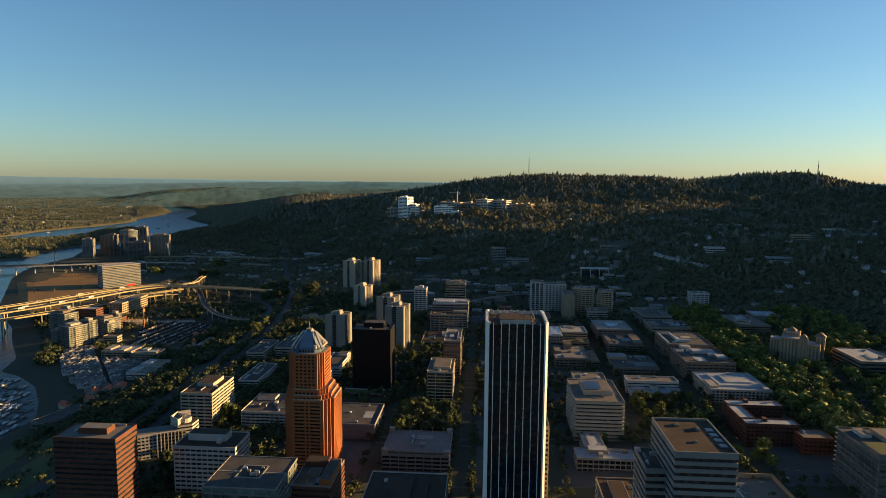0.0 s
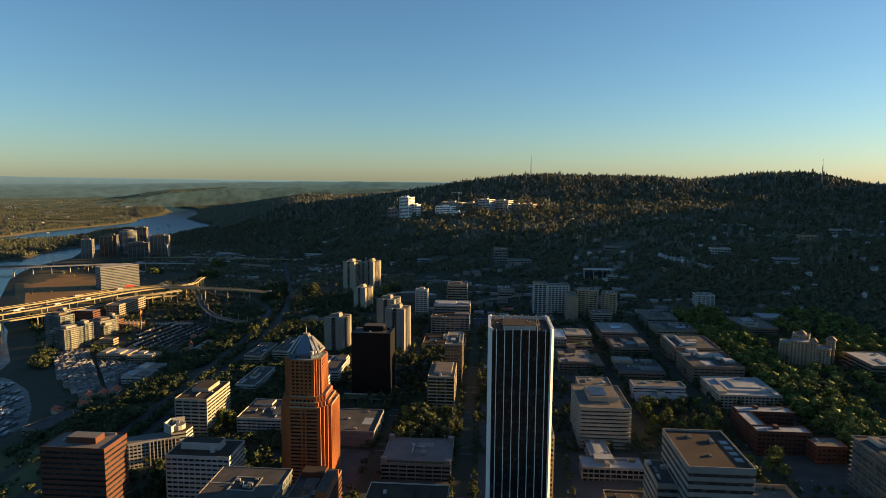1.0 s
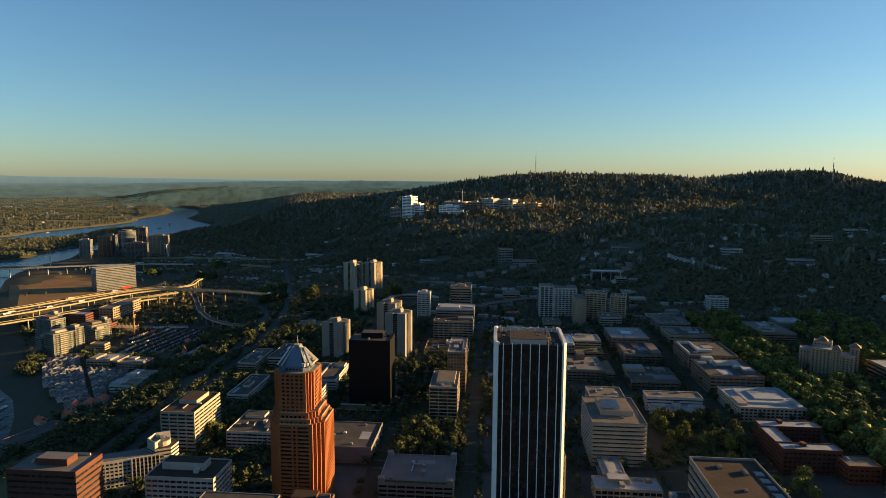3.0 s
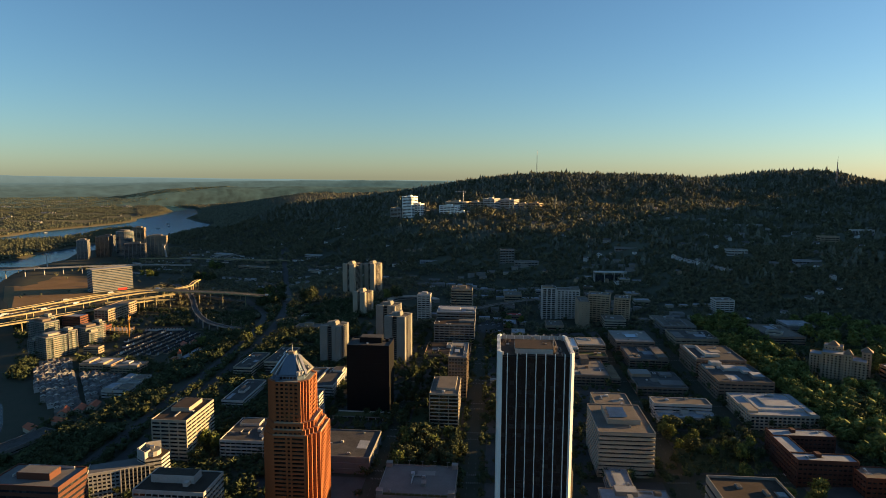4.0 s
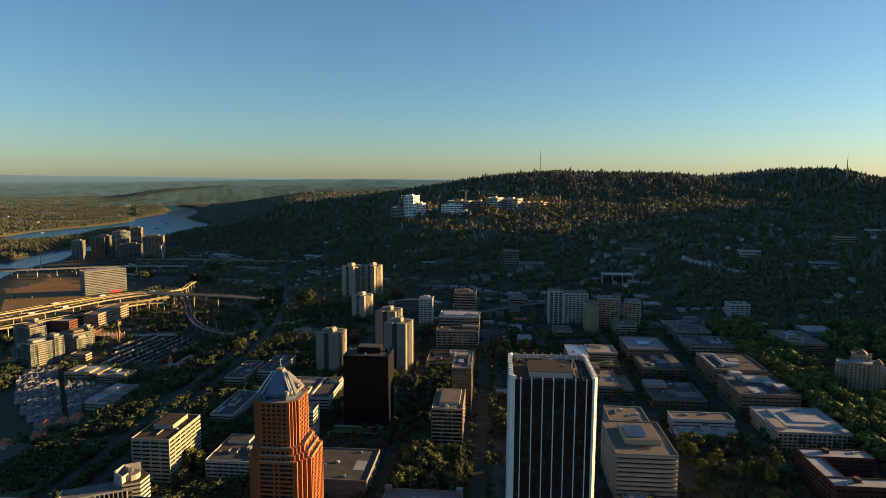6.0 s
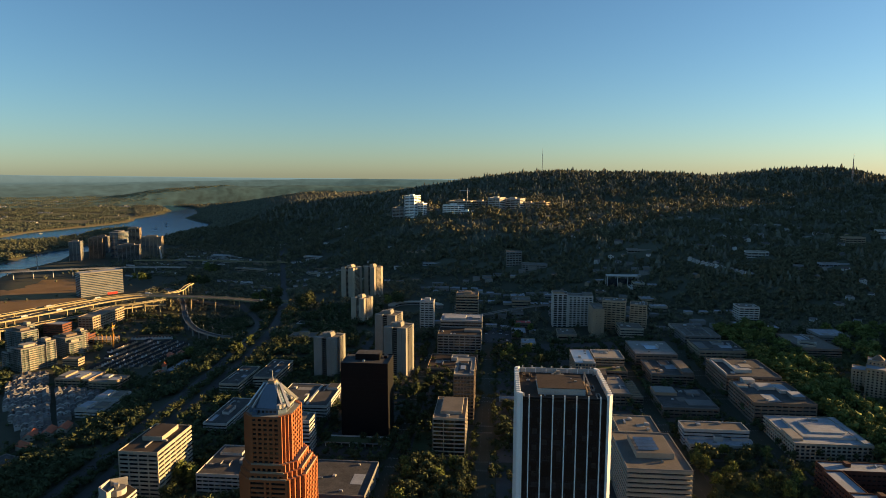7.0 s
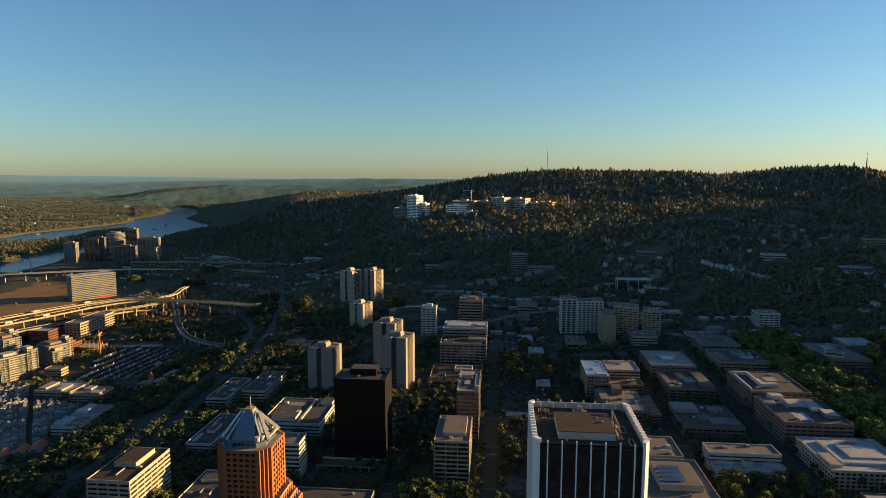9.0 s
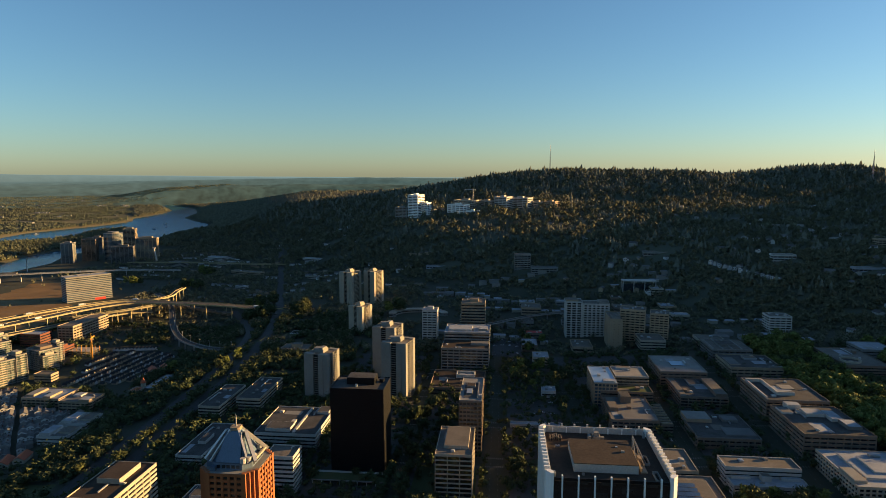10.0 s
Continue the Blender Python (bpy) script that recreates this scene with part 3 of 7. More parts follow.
OFFICES = [
    ("office_building", "white office block with ribbon windows and a roof penthouse", -272, -238, 609, 666, 42, 11, dict(wall="cream", band=0.5, roof="brownroof", pier=0.9, bay=9, house=[(-0.55, 0.5, -0.2, 0.75, 4)], units=4)),
    ("office_building", "white gridded office block with a bright penthouse", -213, -160, 481, 514, 43, 11, dict(wall="white", band=0.5, pier=0.6, bay=5, roof="brownroof", house=[(-0.75, 0.5, -0.2, 0.5, 6)], units=4)),
    ("office_building", "rust-red office block with dark ribbon windows", -283, -233, 434, 463, 68, 17, dict(wall="rust", band=0.6, depth=0.25, roof="slateroof", rimmat="rust", house=[(-0.42, 0.5, -0.35, 0.4, 4.6, "rust", "slateroof"), (-0.62, -0.58, -0.2, 0.88, 1.6, "white", "white"), (-0.58, 0.7, 0.84, 0.88, 1.6, "white", "white")], units=0, patches=0)),
    ("office_building", "long flat-roofed pale office block", -212, -150, 620, 676, 20, 6, dict(wall="white", band=0.5, roof="tar", pier=0.5, bay=5, house=[(-0.85, -0.2, 0.3, 0.8, 2.5), (0.1, 0.5, -0.6, 0.2, 2)], units=6, patches=4)),
    ("office_building", "low dark-roofed office block with roof plant", -263, -238, 737, 811, 14, 4, dict(wall="white", roof="tar", rimmat="white", house=[(-0.3, 0.3, -0.3, 0.2, 3)], units=5)),
    ("office_building", "low terraced office block with lit end wall", -293, -269, 840, 910, 20, 5, dict(wall="cream", roof="tar", units=5)),
    ("office_building", "low terraced office block with lit end wall", -260, -233, 862, 934, 22, 5, dict(wall="cream", roof="tar", units=5)),
    ("office_building", "low white striped office complex", -202, -142, 770, 838, 24, 6, dict(wall="white", roof="tar", band=0.55, rimmat="white", house=[(-0.7, 0.1, -0.85, -0.35, 3.2, "white", "tar"), (0.2, 0.28, -0.9, 0.9, 1.2, "white", "white"), (0.55, 0.95, 0.5, 0.95, 3.0, "white", "tar")], units=6)),
    ("office_building", "slim white office block beside an orange tower", -160, -136, 690, 712, 40, 10, dict(wall="white", band=0.5)),
    ("office_building", "tall black glass office tower", -116, -69, 731, 765, 84, 20, dict(wall="black", glass="black", band=0.35, depth=0.08, roof="tar", house=[(-0.5, 0.55, -0.2, 0.7, 6)], units=3)),
    ("office_building", "dark office block with a white window grid", -21, 9, 696, 752, 45, 10, dict(wall="cream", glass="bronze", band=0.3, pier=0.5, bay=10, house=[(-0.6, 0.75, -0.55, 0.85, 2.5)], units=6)),
    ("office_building", "tall grey office block with a sunken roof court", -7, 14, 772, 838, 62, 15, dict(wall="brown", band=0.4, pier=0.7, bay=3.5, roof="concrete", rimmat="concrete", house=[(-0.7, 0.55, -0.75, 0.55, 0.12, "concrete", "tar"), (-0.45, 0.1, -0.5, -0.1, 1.6, "grey", "metal"), (-0.5, 0.3, 0.1, 0.35, 1.8, "concrete", "brownroof"), (0.55, 0.62, -0.8, 0.6, 1.1, "concrete", "concrete")], units=3, patches=0)),
    ("parking_garage", "grey parking garage with planted roof edge", -47, 15, 536, 590, 18, 5, dict(wall="concrete", glass="black", band=0.45, roof="slateroof", pier=0.8, bay=8, units=6)),
    ("office_building", "dark flat-roofed office block with sunken plant", -40, 19, 395, 457, 40, 10, dict(wall="grey", roof="brownroof", rimmat="white", house=[(-0.5, 0.15, -0.75, 0.75, 1.2), (0.3, 0.55, -0.5, 0.6, 1.4)], housemat="black", units=3, patches=0)),
    ("office_building", "grey office block with a wide flat roof", -144, -93, 388, 436, 58, 14, dict(wall="grey", glass="greenglass", band=0.22, roof="tar", rimmat="concrete", rim=0.6, units=0, court=True, pier=0.4, bay=6, patches=0)),
    # the orange penthouse carries low sun in its colour; the brick is brown
    ("office_building", "small dark block with one sunlit orange wall", -93, -64, 420, 464, 45, 11, dict(wall="brick", roof="tar", rimmat="concrete", house=[(0.42, 0.99, -0.98, 0.6, 5.5, "orange", "tar"), (-0.4, 0.2, -0.4, 0.1, 3, "grey", "tar"), (-0.9, 0.3, 0.4, 0.9, 4.0, "brick", "brownroof"), (-0.3, 0.1, -0.9, -0.6, 1.4, "concrete", "tar")], units=5, patches=1)),
    ("office_building", "striped concrete office block with slanted roof lights", 135, 183, 598, 666, 51, 11, dict(wall="cream", band=0.6, roof="gravel", rimmat="concrete", depth=1.4, house=[(-0.55, 0.65, -0.42, 0.6, 4.5, "cream", "gravel")], lights=True, units=2, patches=1)),
    ("office_building", "low pale office block", 152, 190, 715, 756, 31, 7, dict(wall="cream", roof="gravel", units=3)),
    ("office_building", "brown office tower with ribbon windows", 151, 185, 336, 386, 118, 26, dict(wall="concrete", glass="glass", band=0.55, roof="brownroof", rim=1.4, rimmat="concrete", house=[(0.62, 0.9, -0.62 + 0.3 * q, -0.42 + 0.3 * q, 0.35, "grey", "glass") for q in range(4)] + [(-0.35, -0.2, 0.55, 0.7, 1.0, "grey", "tar"), (-0.1, 0.0, -0.4, -0.3, 0.8, "grey", "tar"), (0.3, 0.42, 0.3, 0.5, 1.2, "grey", "tar")], units=0, patches=0)),
    ("office_building", "lower striped wing of a brown office tower", 140, 150.9, 352, 382, 100, 22, dict(wall="concrete", band=0.5, roof="tar", rimmat="concrete", units=2)),
    ("office_building", "dark block with a brown roof and pale rim", 124, 152, 384.5, 421, 60, 15, dict(wall="grey", band=0.4, pier=0.6, bay=5, roof="brownroof", rimmat="tan", house=[(-0.5, 0.25, -0.8, 0.7, 1.2, "concrete", "brownroof"), (0.4, 0.6, 0.2, 0.5, 0.8, "grey", "tar")], units=2, patches=0)),
    ("office_building", "low white-roofed office block with a dark window grid", 129, 182, 538, 560, 20, 5, dict(wall="concrete", glass="bronze", band=0.3, pier=0.7, bay=5, roof="membrane", units=3, house=[(-0.55, 0.1, 0.0, 0.95, 3.5, "concrete", "membrane"), (0.6, 0.8, 0.2, 0.6, 2.5, "brown", "tar")], patches=3)),
    ("office_building", "narrow rear wing with a long white roof", 139, 158, 560.4, 594, 21, 5, dict(wall="concrete", band=0.5, roof="membrane", house=[(-0.5, 0.3, -0.9, 0.4, 1.2, "white", "membrane")], units=3, patches=1)),
    ("office_building", "slim beige office block beside a striped tower", 62, 97, 474, 500, 74, 18, dict(wall="tan", band=0.5, pier=0.9, bay=4, roof="gravel", units=3)),
    ("school_building", "low white pavilion block with a stepped terrace", 213, 272, 722, 742, 33, 6, dict(wall="white", roof="gravel", band=0.6, units=2, patches=1)),
    ("school_building", "white terrace wing before a low pavilion block", 214, 273, 706, 721.5, 25, 4, dict(wall="white", roof="membrane", band=0.6, pier=1.2, bay=7, house=[(-0.15, 0.1, 0.2, 0.98, 4.5, "white", "gravel"), (-0.9, -0.4, 0.6, 0.95, 2.2, "white", "membrane"), (0.4, 0.9, 0.5, 0.95, 2.2, "white", "membrane")], units=2, patches=1)),
    ("school_building", "cream stone college hall with a stepped white roof", 298, 364, 691, 756, 36, 7, dict(wall="cream", band=0.42, pier=1.3, bay=4.4, roof="membrane", house=[(-0.62, 0.75, -0.6, 0.72, 1.6, "white", "membrane"), (-0.3, 0.6, -0.35, 0.45, 2.8, "white", "membrane"), (-0.98, -0.7, -0.8, -0.1, 2.2, "cream", "concrete"), (0.05, 0.3, 0.5, 0.62, 4.2, "metal", "membrane"), (0.78, 0.95, -0.95, 0.95, 1.4, "cream", "membrane")], units=6, patches=2)),
    ("school_building", "brown brick hall with white roof housings", 294, 354, 768, 838, 44, 8, dict(wall="brown", band=0.6, pier=1.0, bay=7, roof="tar", house=[(-0.62, -0.2, 0.7, 0.98, 4.5, "white", "membrane"), (-0.95, -0.6, 0.35, 0.75, 1.8, "white", "slateroof"), (-0.3, 0.25, 0.2, 0.6, 3.0, "white", "membrane"), (0.28, 0.62, -0.1, 0.5, 3.0, "white", "membrane"), (0.45, 0.85, -0.6, -0.12, 3.0, "grey", "membrane")], units=4, patches=2)),
    ("school_building", "brown college hall with a dark roof and white screen walls", 294, 354, 846, 914, 46, 8, dict(wall="brown", band=0.6, pier=1.0, bay=7, roof="tar", rimmat="grey", house=[(-0.98, -0.42, 0.62, 0.68, 3.6, "white", "white"), (-0.48, -0.42, -0.5, 0.62, 3.6, "white", "white"), (-0.48, 0.12, -0.56, -0.5, 3.6, "white", "white"), (-0.98, -0.92, -0.9, 0.62, 2.4, "white", "white"), (-0.05, 0.4, 0.0, 0.4, 0.6, "concrete", "concrete")], units=3, patches=1)),
    ("school_building", "tan low college hall with a dark flat roof", 307, 368, 978, 1034, 38, 7, dict(wall="tan", band=0.6, pier=1.0, bay=7, roof="tar", rimmat="tan", house=[(-0.1, 0.4, 0.2, 0.6, 2.2, "metal", "gravel"), (0.45, 0.95, -0.98, -0.9, 2.8, "concrete", "concrete"), (-0.9, -0.5, -0.6, 0.5, 0.6, "tan", "slateroof")], units=5)),
    ("school_building", "low college hall with a pale framed roof", 306, 356, 1042, 1092, 42, 7, dict(wall="grey", band=0.6, pier=1.0, bay=7, roof="gravel", rimmat="concrete", house=[(-0.95 + 0.48 * q, -0.9 + 0.48 * q, -0.9, 0.9, 1.2, "concrete", "concrete") for q in range(4)] + [(-0.5, 0.4, -0.3, 0.4, 2.6, "grey", "tar")], units=2, patches=0)),
    ("school_building", "broad brown college hall with an overhanging pale roof", 217, 270, 948, 1012, 40, 6, dict(wall="brown", rimmat="concrete", band=0.6, pier=1.0, bay=8, roof="concrete", house=[(-0.3, 0.35, -0.25, 0.3, 0.5, "slateroof", "bluemetal"), (0.3, 0.36, -0.2, 0.2, 3.5, "metal", "metal")], units=3, patches=1)),
    ("school_building", "lower brick wing with terraces and a dark roof", 222, 272, 884, 946, 33, 6, dict(wall="brown", band=0.45, pier=1.0, bay=8, roof="tar", house=[(0.5, 1.0, -0.9, 0.8, 3.2, "brown", "gravel"), (-0.2, 0.3, 0.2, 0.8, 1.6, "metal", "tar"), (-0.95, -0.7, -0.9, 0.9, 1.2, "concrete", "gravel")], units=4)),
    ("school_building", "low brick hall with pale and dark roofs in steps", 211, 268, 788, 846, 29, 5, dict(wall="brown", band=0.6, pier=1.0, bay=6, roof="tar", rimmat="grey", house=[(-0.98, -0.15, 0.25, 0.98, 3.4, "tan", "concrete"), (0.25, 0.75, 0.35, 0.75, 2.4, "grey", "slateroof"), (0.0, 0.95, -0.75, -0.15, 0.8, "grey", "slateroof")], units=3, patches=2)),
    ("school_building", "hall with a blue metal roof and white front piers", 133, 158, 893, 952, 42, 8, dict(wall="tan", glass="blueglass", band=0.3, pier=0.9, bay=4, roof="bluemetal", rim=0.8, rimmat="white", house=[(-0.2, 0.8, -0.98, -0.7, 2.4, "white", "membrane")], units=3, patches=0)),
    ("school_building", "low brick front wing with a green roof terrace", 140, 196, 892, 914, 33, 6, dict(wall="brown", band=0.5, roof="green", units=2, patches=3)),
    ("school_building", "tan hall with a pale roof and white rim", 160, 197, 918, 955, 42, 8, dict(wall="tan", band=0.5, roof="concrete", rimmat="white", house=[(-0.7, 0.2, 0.5, 0.9, 1.8, "white", "gravel")], units=4, patches=1)),
    ("school_building", "brown brick hall with a stair tower and a roof trellis", 140, 186, 822, 888, 29, 6, dict(wall="brown", band=0.5, pier=0.9, bay=6, roof="slateroof", house=[(-0.95, -0.55, -0.3, 0.6, 4, "brown", "gravel"), (-0.25, 0.2, 0.45, 0.95, 7, "brown", "tar"), (-0.5, 0.95, -0.95, -0.5, 1.2, "concrete", "slateroof")], units=5)),
    ("school_building", "narrow brick wing under an open roof trellis", 187, 199, 822, 880, 26, 5, dict(wall="brown", band=0.5, roof="tar", house=[(-0.9, 0.9, -0.95 + 0.24 * q, -0.9 + 0.24 * q, 1.6, "tan", "tan") for q in range(8)], units=0, patches=0)),
    ("apartment_building", "red brick courtyard building with white roof rim", 294, 348, 632, 648, 40, 7, dict(wall="darkbrick", band=0.6, pier=1.2, bay=4, roof="membrane")),
    ("apartment_building", "red brick building with white roof rim", 292, 340, 582, 596.5, 40, 7, dict(wall="darkbrick", band=0.6, pier=1.2, bay=4, roof="membrane")),
    ("apartment_building", "side wing of a red brick courtyard building", 292, 306, 597, 631.5, 40, 7, dict(wall="darkbrick", band=0.6, pier=1.2, bay=4, roof="membrane", patches=0)),
    ("office_building", "low brown block with a sunken roof court", 238, 284, 452, 508, 26, 4, dict(wall="brown", rimmat="tan", rim=4, roof="gravel", band=0.5, units=4, patches=3)),
    ("apartment_building", "plain red brick apartment block", 336, 362, 565, 586, 35, 6, dict(wall="brick", band=0.6, pier=1.2, bay=4, roof="gravel")),
    ("apartment_building", "dark glass-fronted apartment tower with balconies", 343, 392, 470, 530, 60, 17, dict(wall="grey", glass="greenglass", band=0.14, pier=0.4, bay=9, depth=1.6, roof="tar", rimmat="grey", house=[(-0.98, -0.3, -0.98, -0.2, 3.2, "grey", "green"), (-0.1, 0.7, 0.0, 0.7, 4, "concrete", "gravel"), (0.1, 0.5, -0.8, -0.4, 2.4, "metal", "metal"), (-0.6, -0.3, 0.3, 0.8, 2.6, "white", "gravel")], units=3, patches=2)),
    ("hotel_building", "brown striped hotel block with a sunlit end", -32, 6, 1188, 1225, 66, 11, dict(wall="tan", band=0.5, roof="gravel", house=[(-0.3, 0.4, -0.3, 0.4, 4)], units=5)),
    ("college_building", "large white office block in broad steps", -46, 16, 1006, 1050, 44, 8, dict(wall="concrete", band=0.42, pier=0.9, bay=5, roof="brownroof", rimmat="concrete", house=[(0.2, 0.95, -0.2, 0.3, 3.0, "concrete", "slateroof")], units=4, patches=1)),
    ("college_building", "upper rear block with a long white roof", -46, 16, 1051, 1096, 54, 10, dict(wall="concrete", band=0.5, roof="membrane", rimmat="white", house=[(-0.85, 0.2, -0.6, 0.5, 2.0, "white", "membrane"), (0.5, 0.9, -0.5, 0.3, 2.5, "concrete", "membrane")], units=4, patches=2)),
    ("college_building", "low brown hall with a white framed roof box", -52, 12, 925, 990, 20, 4, dict(wall="brown", band=0.6, roof="brownroof", rimmat="tan", house=[(-0.1, 0.62, 0.1, 0.16, 4.5, "white", "white"), (-0.1, 0.62, 0.5, 0.56, 4.5, "white", "white"), (-0.1, -0.05, 0.16, 0.5, 4.5, "white", "white"), (0.57, 0.62, 0.16, 0.5, 4.5, "white", "white"), (0.0, 0.25, 0.2, 0.45, 3, "grey", "metal"), (0.3, 0.5, 0.2, 0.45, 3, "grey", "metal")], units=3)),
    ("apartment_building", "slim white apartment block", -89, -66, 1147, 1170, 62, 15, dict(wall="white", band=0.55, pier=1.4, bay=4, roof="membrane", units=3, house=[(-0.4, 0.4, -0.3, 0.5, 4)])),
    ("apartment_building", "tall grey student residence with a patterned front", 132, 158, 1195, 1222, 70, 18, dict(wall="white", glass="glass", band=0.34, pier=2.4, bay=7, roof="gravel", house=[(-0.9, 0.5, -0.8, 0.6, 3.0, "tan", "gravel")], patches=1)),
    ("apartment_building", "broad white student residence with scattered windows", 158.4, 200, 1196, 1222, 67, 17, dict(wall="white", band=0.52, pier=2.6, bay=4.2, roof="gravel", house=[(0.2, 0.95, -0.8, 0.6, 4, "concrete", "gravel")], patches=1)),
    ("apartment_building", "slim pale slab with a blank end wall", 189, 207, 1125, 1175, 60, 16, dict(wall="tan", band=0.88, pier=5.0, bay=9, roof="gravel", house=[(-0.6, 0.6, -0.9, -0.2, 3, "concrete", "gravel")], units=2, patches=1)),
    ("apartment_building", "tan brick residence with square windows", 213, 250, 1163, 1190, 66, 13, dict(wall="warmbrick", band=0.6, pier=1.6, bay=4, roof="gravel", units=3, turn=radians(-14))),
    ("apartment_building", "tan brick residence with square windows", 257, 284, 1160, 1190, 61, 13, dict(wall="warmbrick", band=0.6, pier=1.6, bay=4, roof="gravel", units=3, turn=radians(-14))),
    ("apartment_building", "white apartment block with balconies", 424, 456, 1160, 1186, 61, 11, dict(wall="white", band=0.5, pier=1.4, bay=4, roof="gravel", units=3)),
    ("school_building", "low hall with a round roof opening", 434, 484, 972, 1050, 46, 4, dict(wall="brown", band=0.6, roof="gravel", units=6)),
    ("school_building", "low gymnasium with white roof", 490, 530, 1040, 1080, 47, 3, dict(wall="concrete", band=0.7, roof="membrane")),
    ("school_building", "long brown hall with white roof", 502, 548, 770, 834, 50, 4, dict(wall="brown", band=0.5, roof="membrane", units=10)),
    ("school_building", "striped concrete parking hall building", 560, 600, 790, 845, 43, 4, dict(wall="concrete", band=0.5, roof="gravel")),
    ("small_building", "low white flat-roofed town building", 78, 94, 915, 932, 23, 2, dict(wall="white", band=0.6, roof="membrane", units=1)),
    ("small_building", "low white flat-roofed town building", 74, 95, 1036, 1064, 26, 3, dict(wall="cream", band=0.5, roof="membrane", units=2)),
    ("small_building", "long low white frontage with a flat roof", 41, 94, 838, 846, 14, 2, dict(wall="white", band=0.55, roof="membrane", patches=0)),
    ("small_building", "low grey flat-roofed hall", -276, -229, 970, 990, 6, 2, dict(wall="concrete", band=0.7, roof="tar")),
    ("small_building", "low white hall between apartment towers", -190, -160, 1004, 1024, 10, 2, dict(wall="white", band=0.6, roof="membrane")),
    ("office_building", "brown striped office block with a roof tower", -286, -246, 1070, 1098, 18, 5, dict(wall="tan", band=0.55, roof="gravel", house=[(-0.3, 0.4, -0.3, 0.4, 5)])),
    ("office_building", "dark office block with a white frame", -306, -270, 1170, 1190, 14, 3, dict(wall="white", glass="blueglass", band=0.3, pier=0.6, bay=12, roof="tar")),
    ("concert_hall", "broad windowless auditorium with a flat grey roof", -126, -64, 596, 655, 20, 3, dict(wall="grey", glass="grey", band=0.5, roof="tar", rimmat="concrete", units=3, patches=2)),
    ("office_building", "low striped block by the freeway", -298, -267, 1115, 1140, 8, 4, dict(wall="tan", band=0.5, roof="gravel", units=3)),
    ("office_building", "low white block by the freeway", -324, -290, 1236, 1262, 5, 3, dict(wall="grey", band=0.5, roof="gravel", units=3)),
]
for n, (name, label, x0, x1, y0, y1, top, floors, more) in enumerate(OFFICES):
    if y0 < 1230 and "patches" not in more:
        more = dict(more, patches=3 if x1 - x0 > 40 else 2)
    office(name, label, x0, x1, y0, y1, top, floors, seed=n, **more)

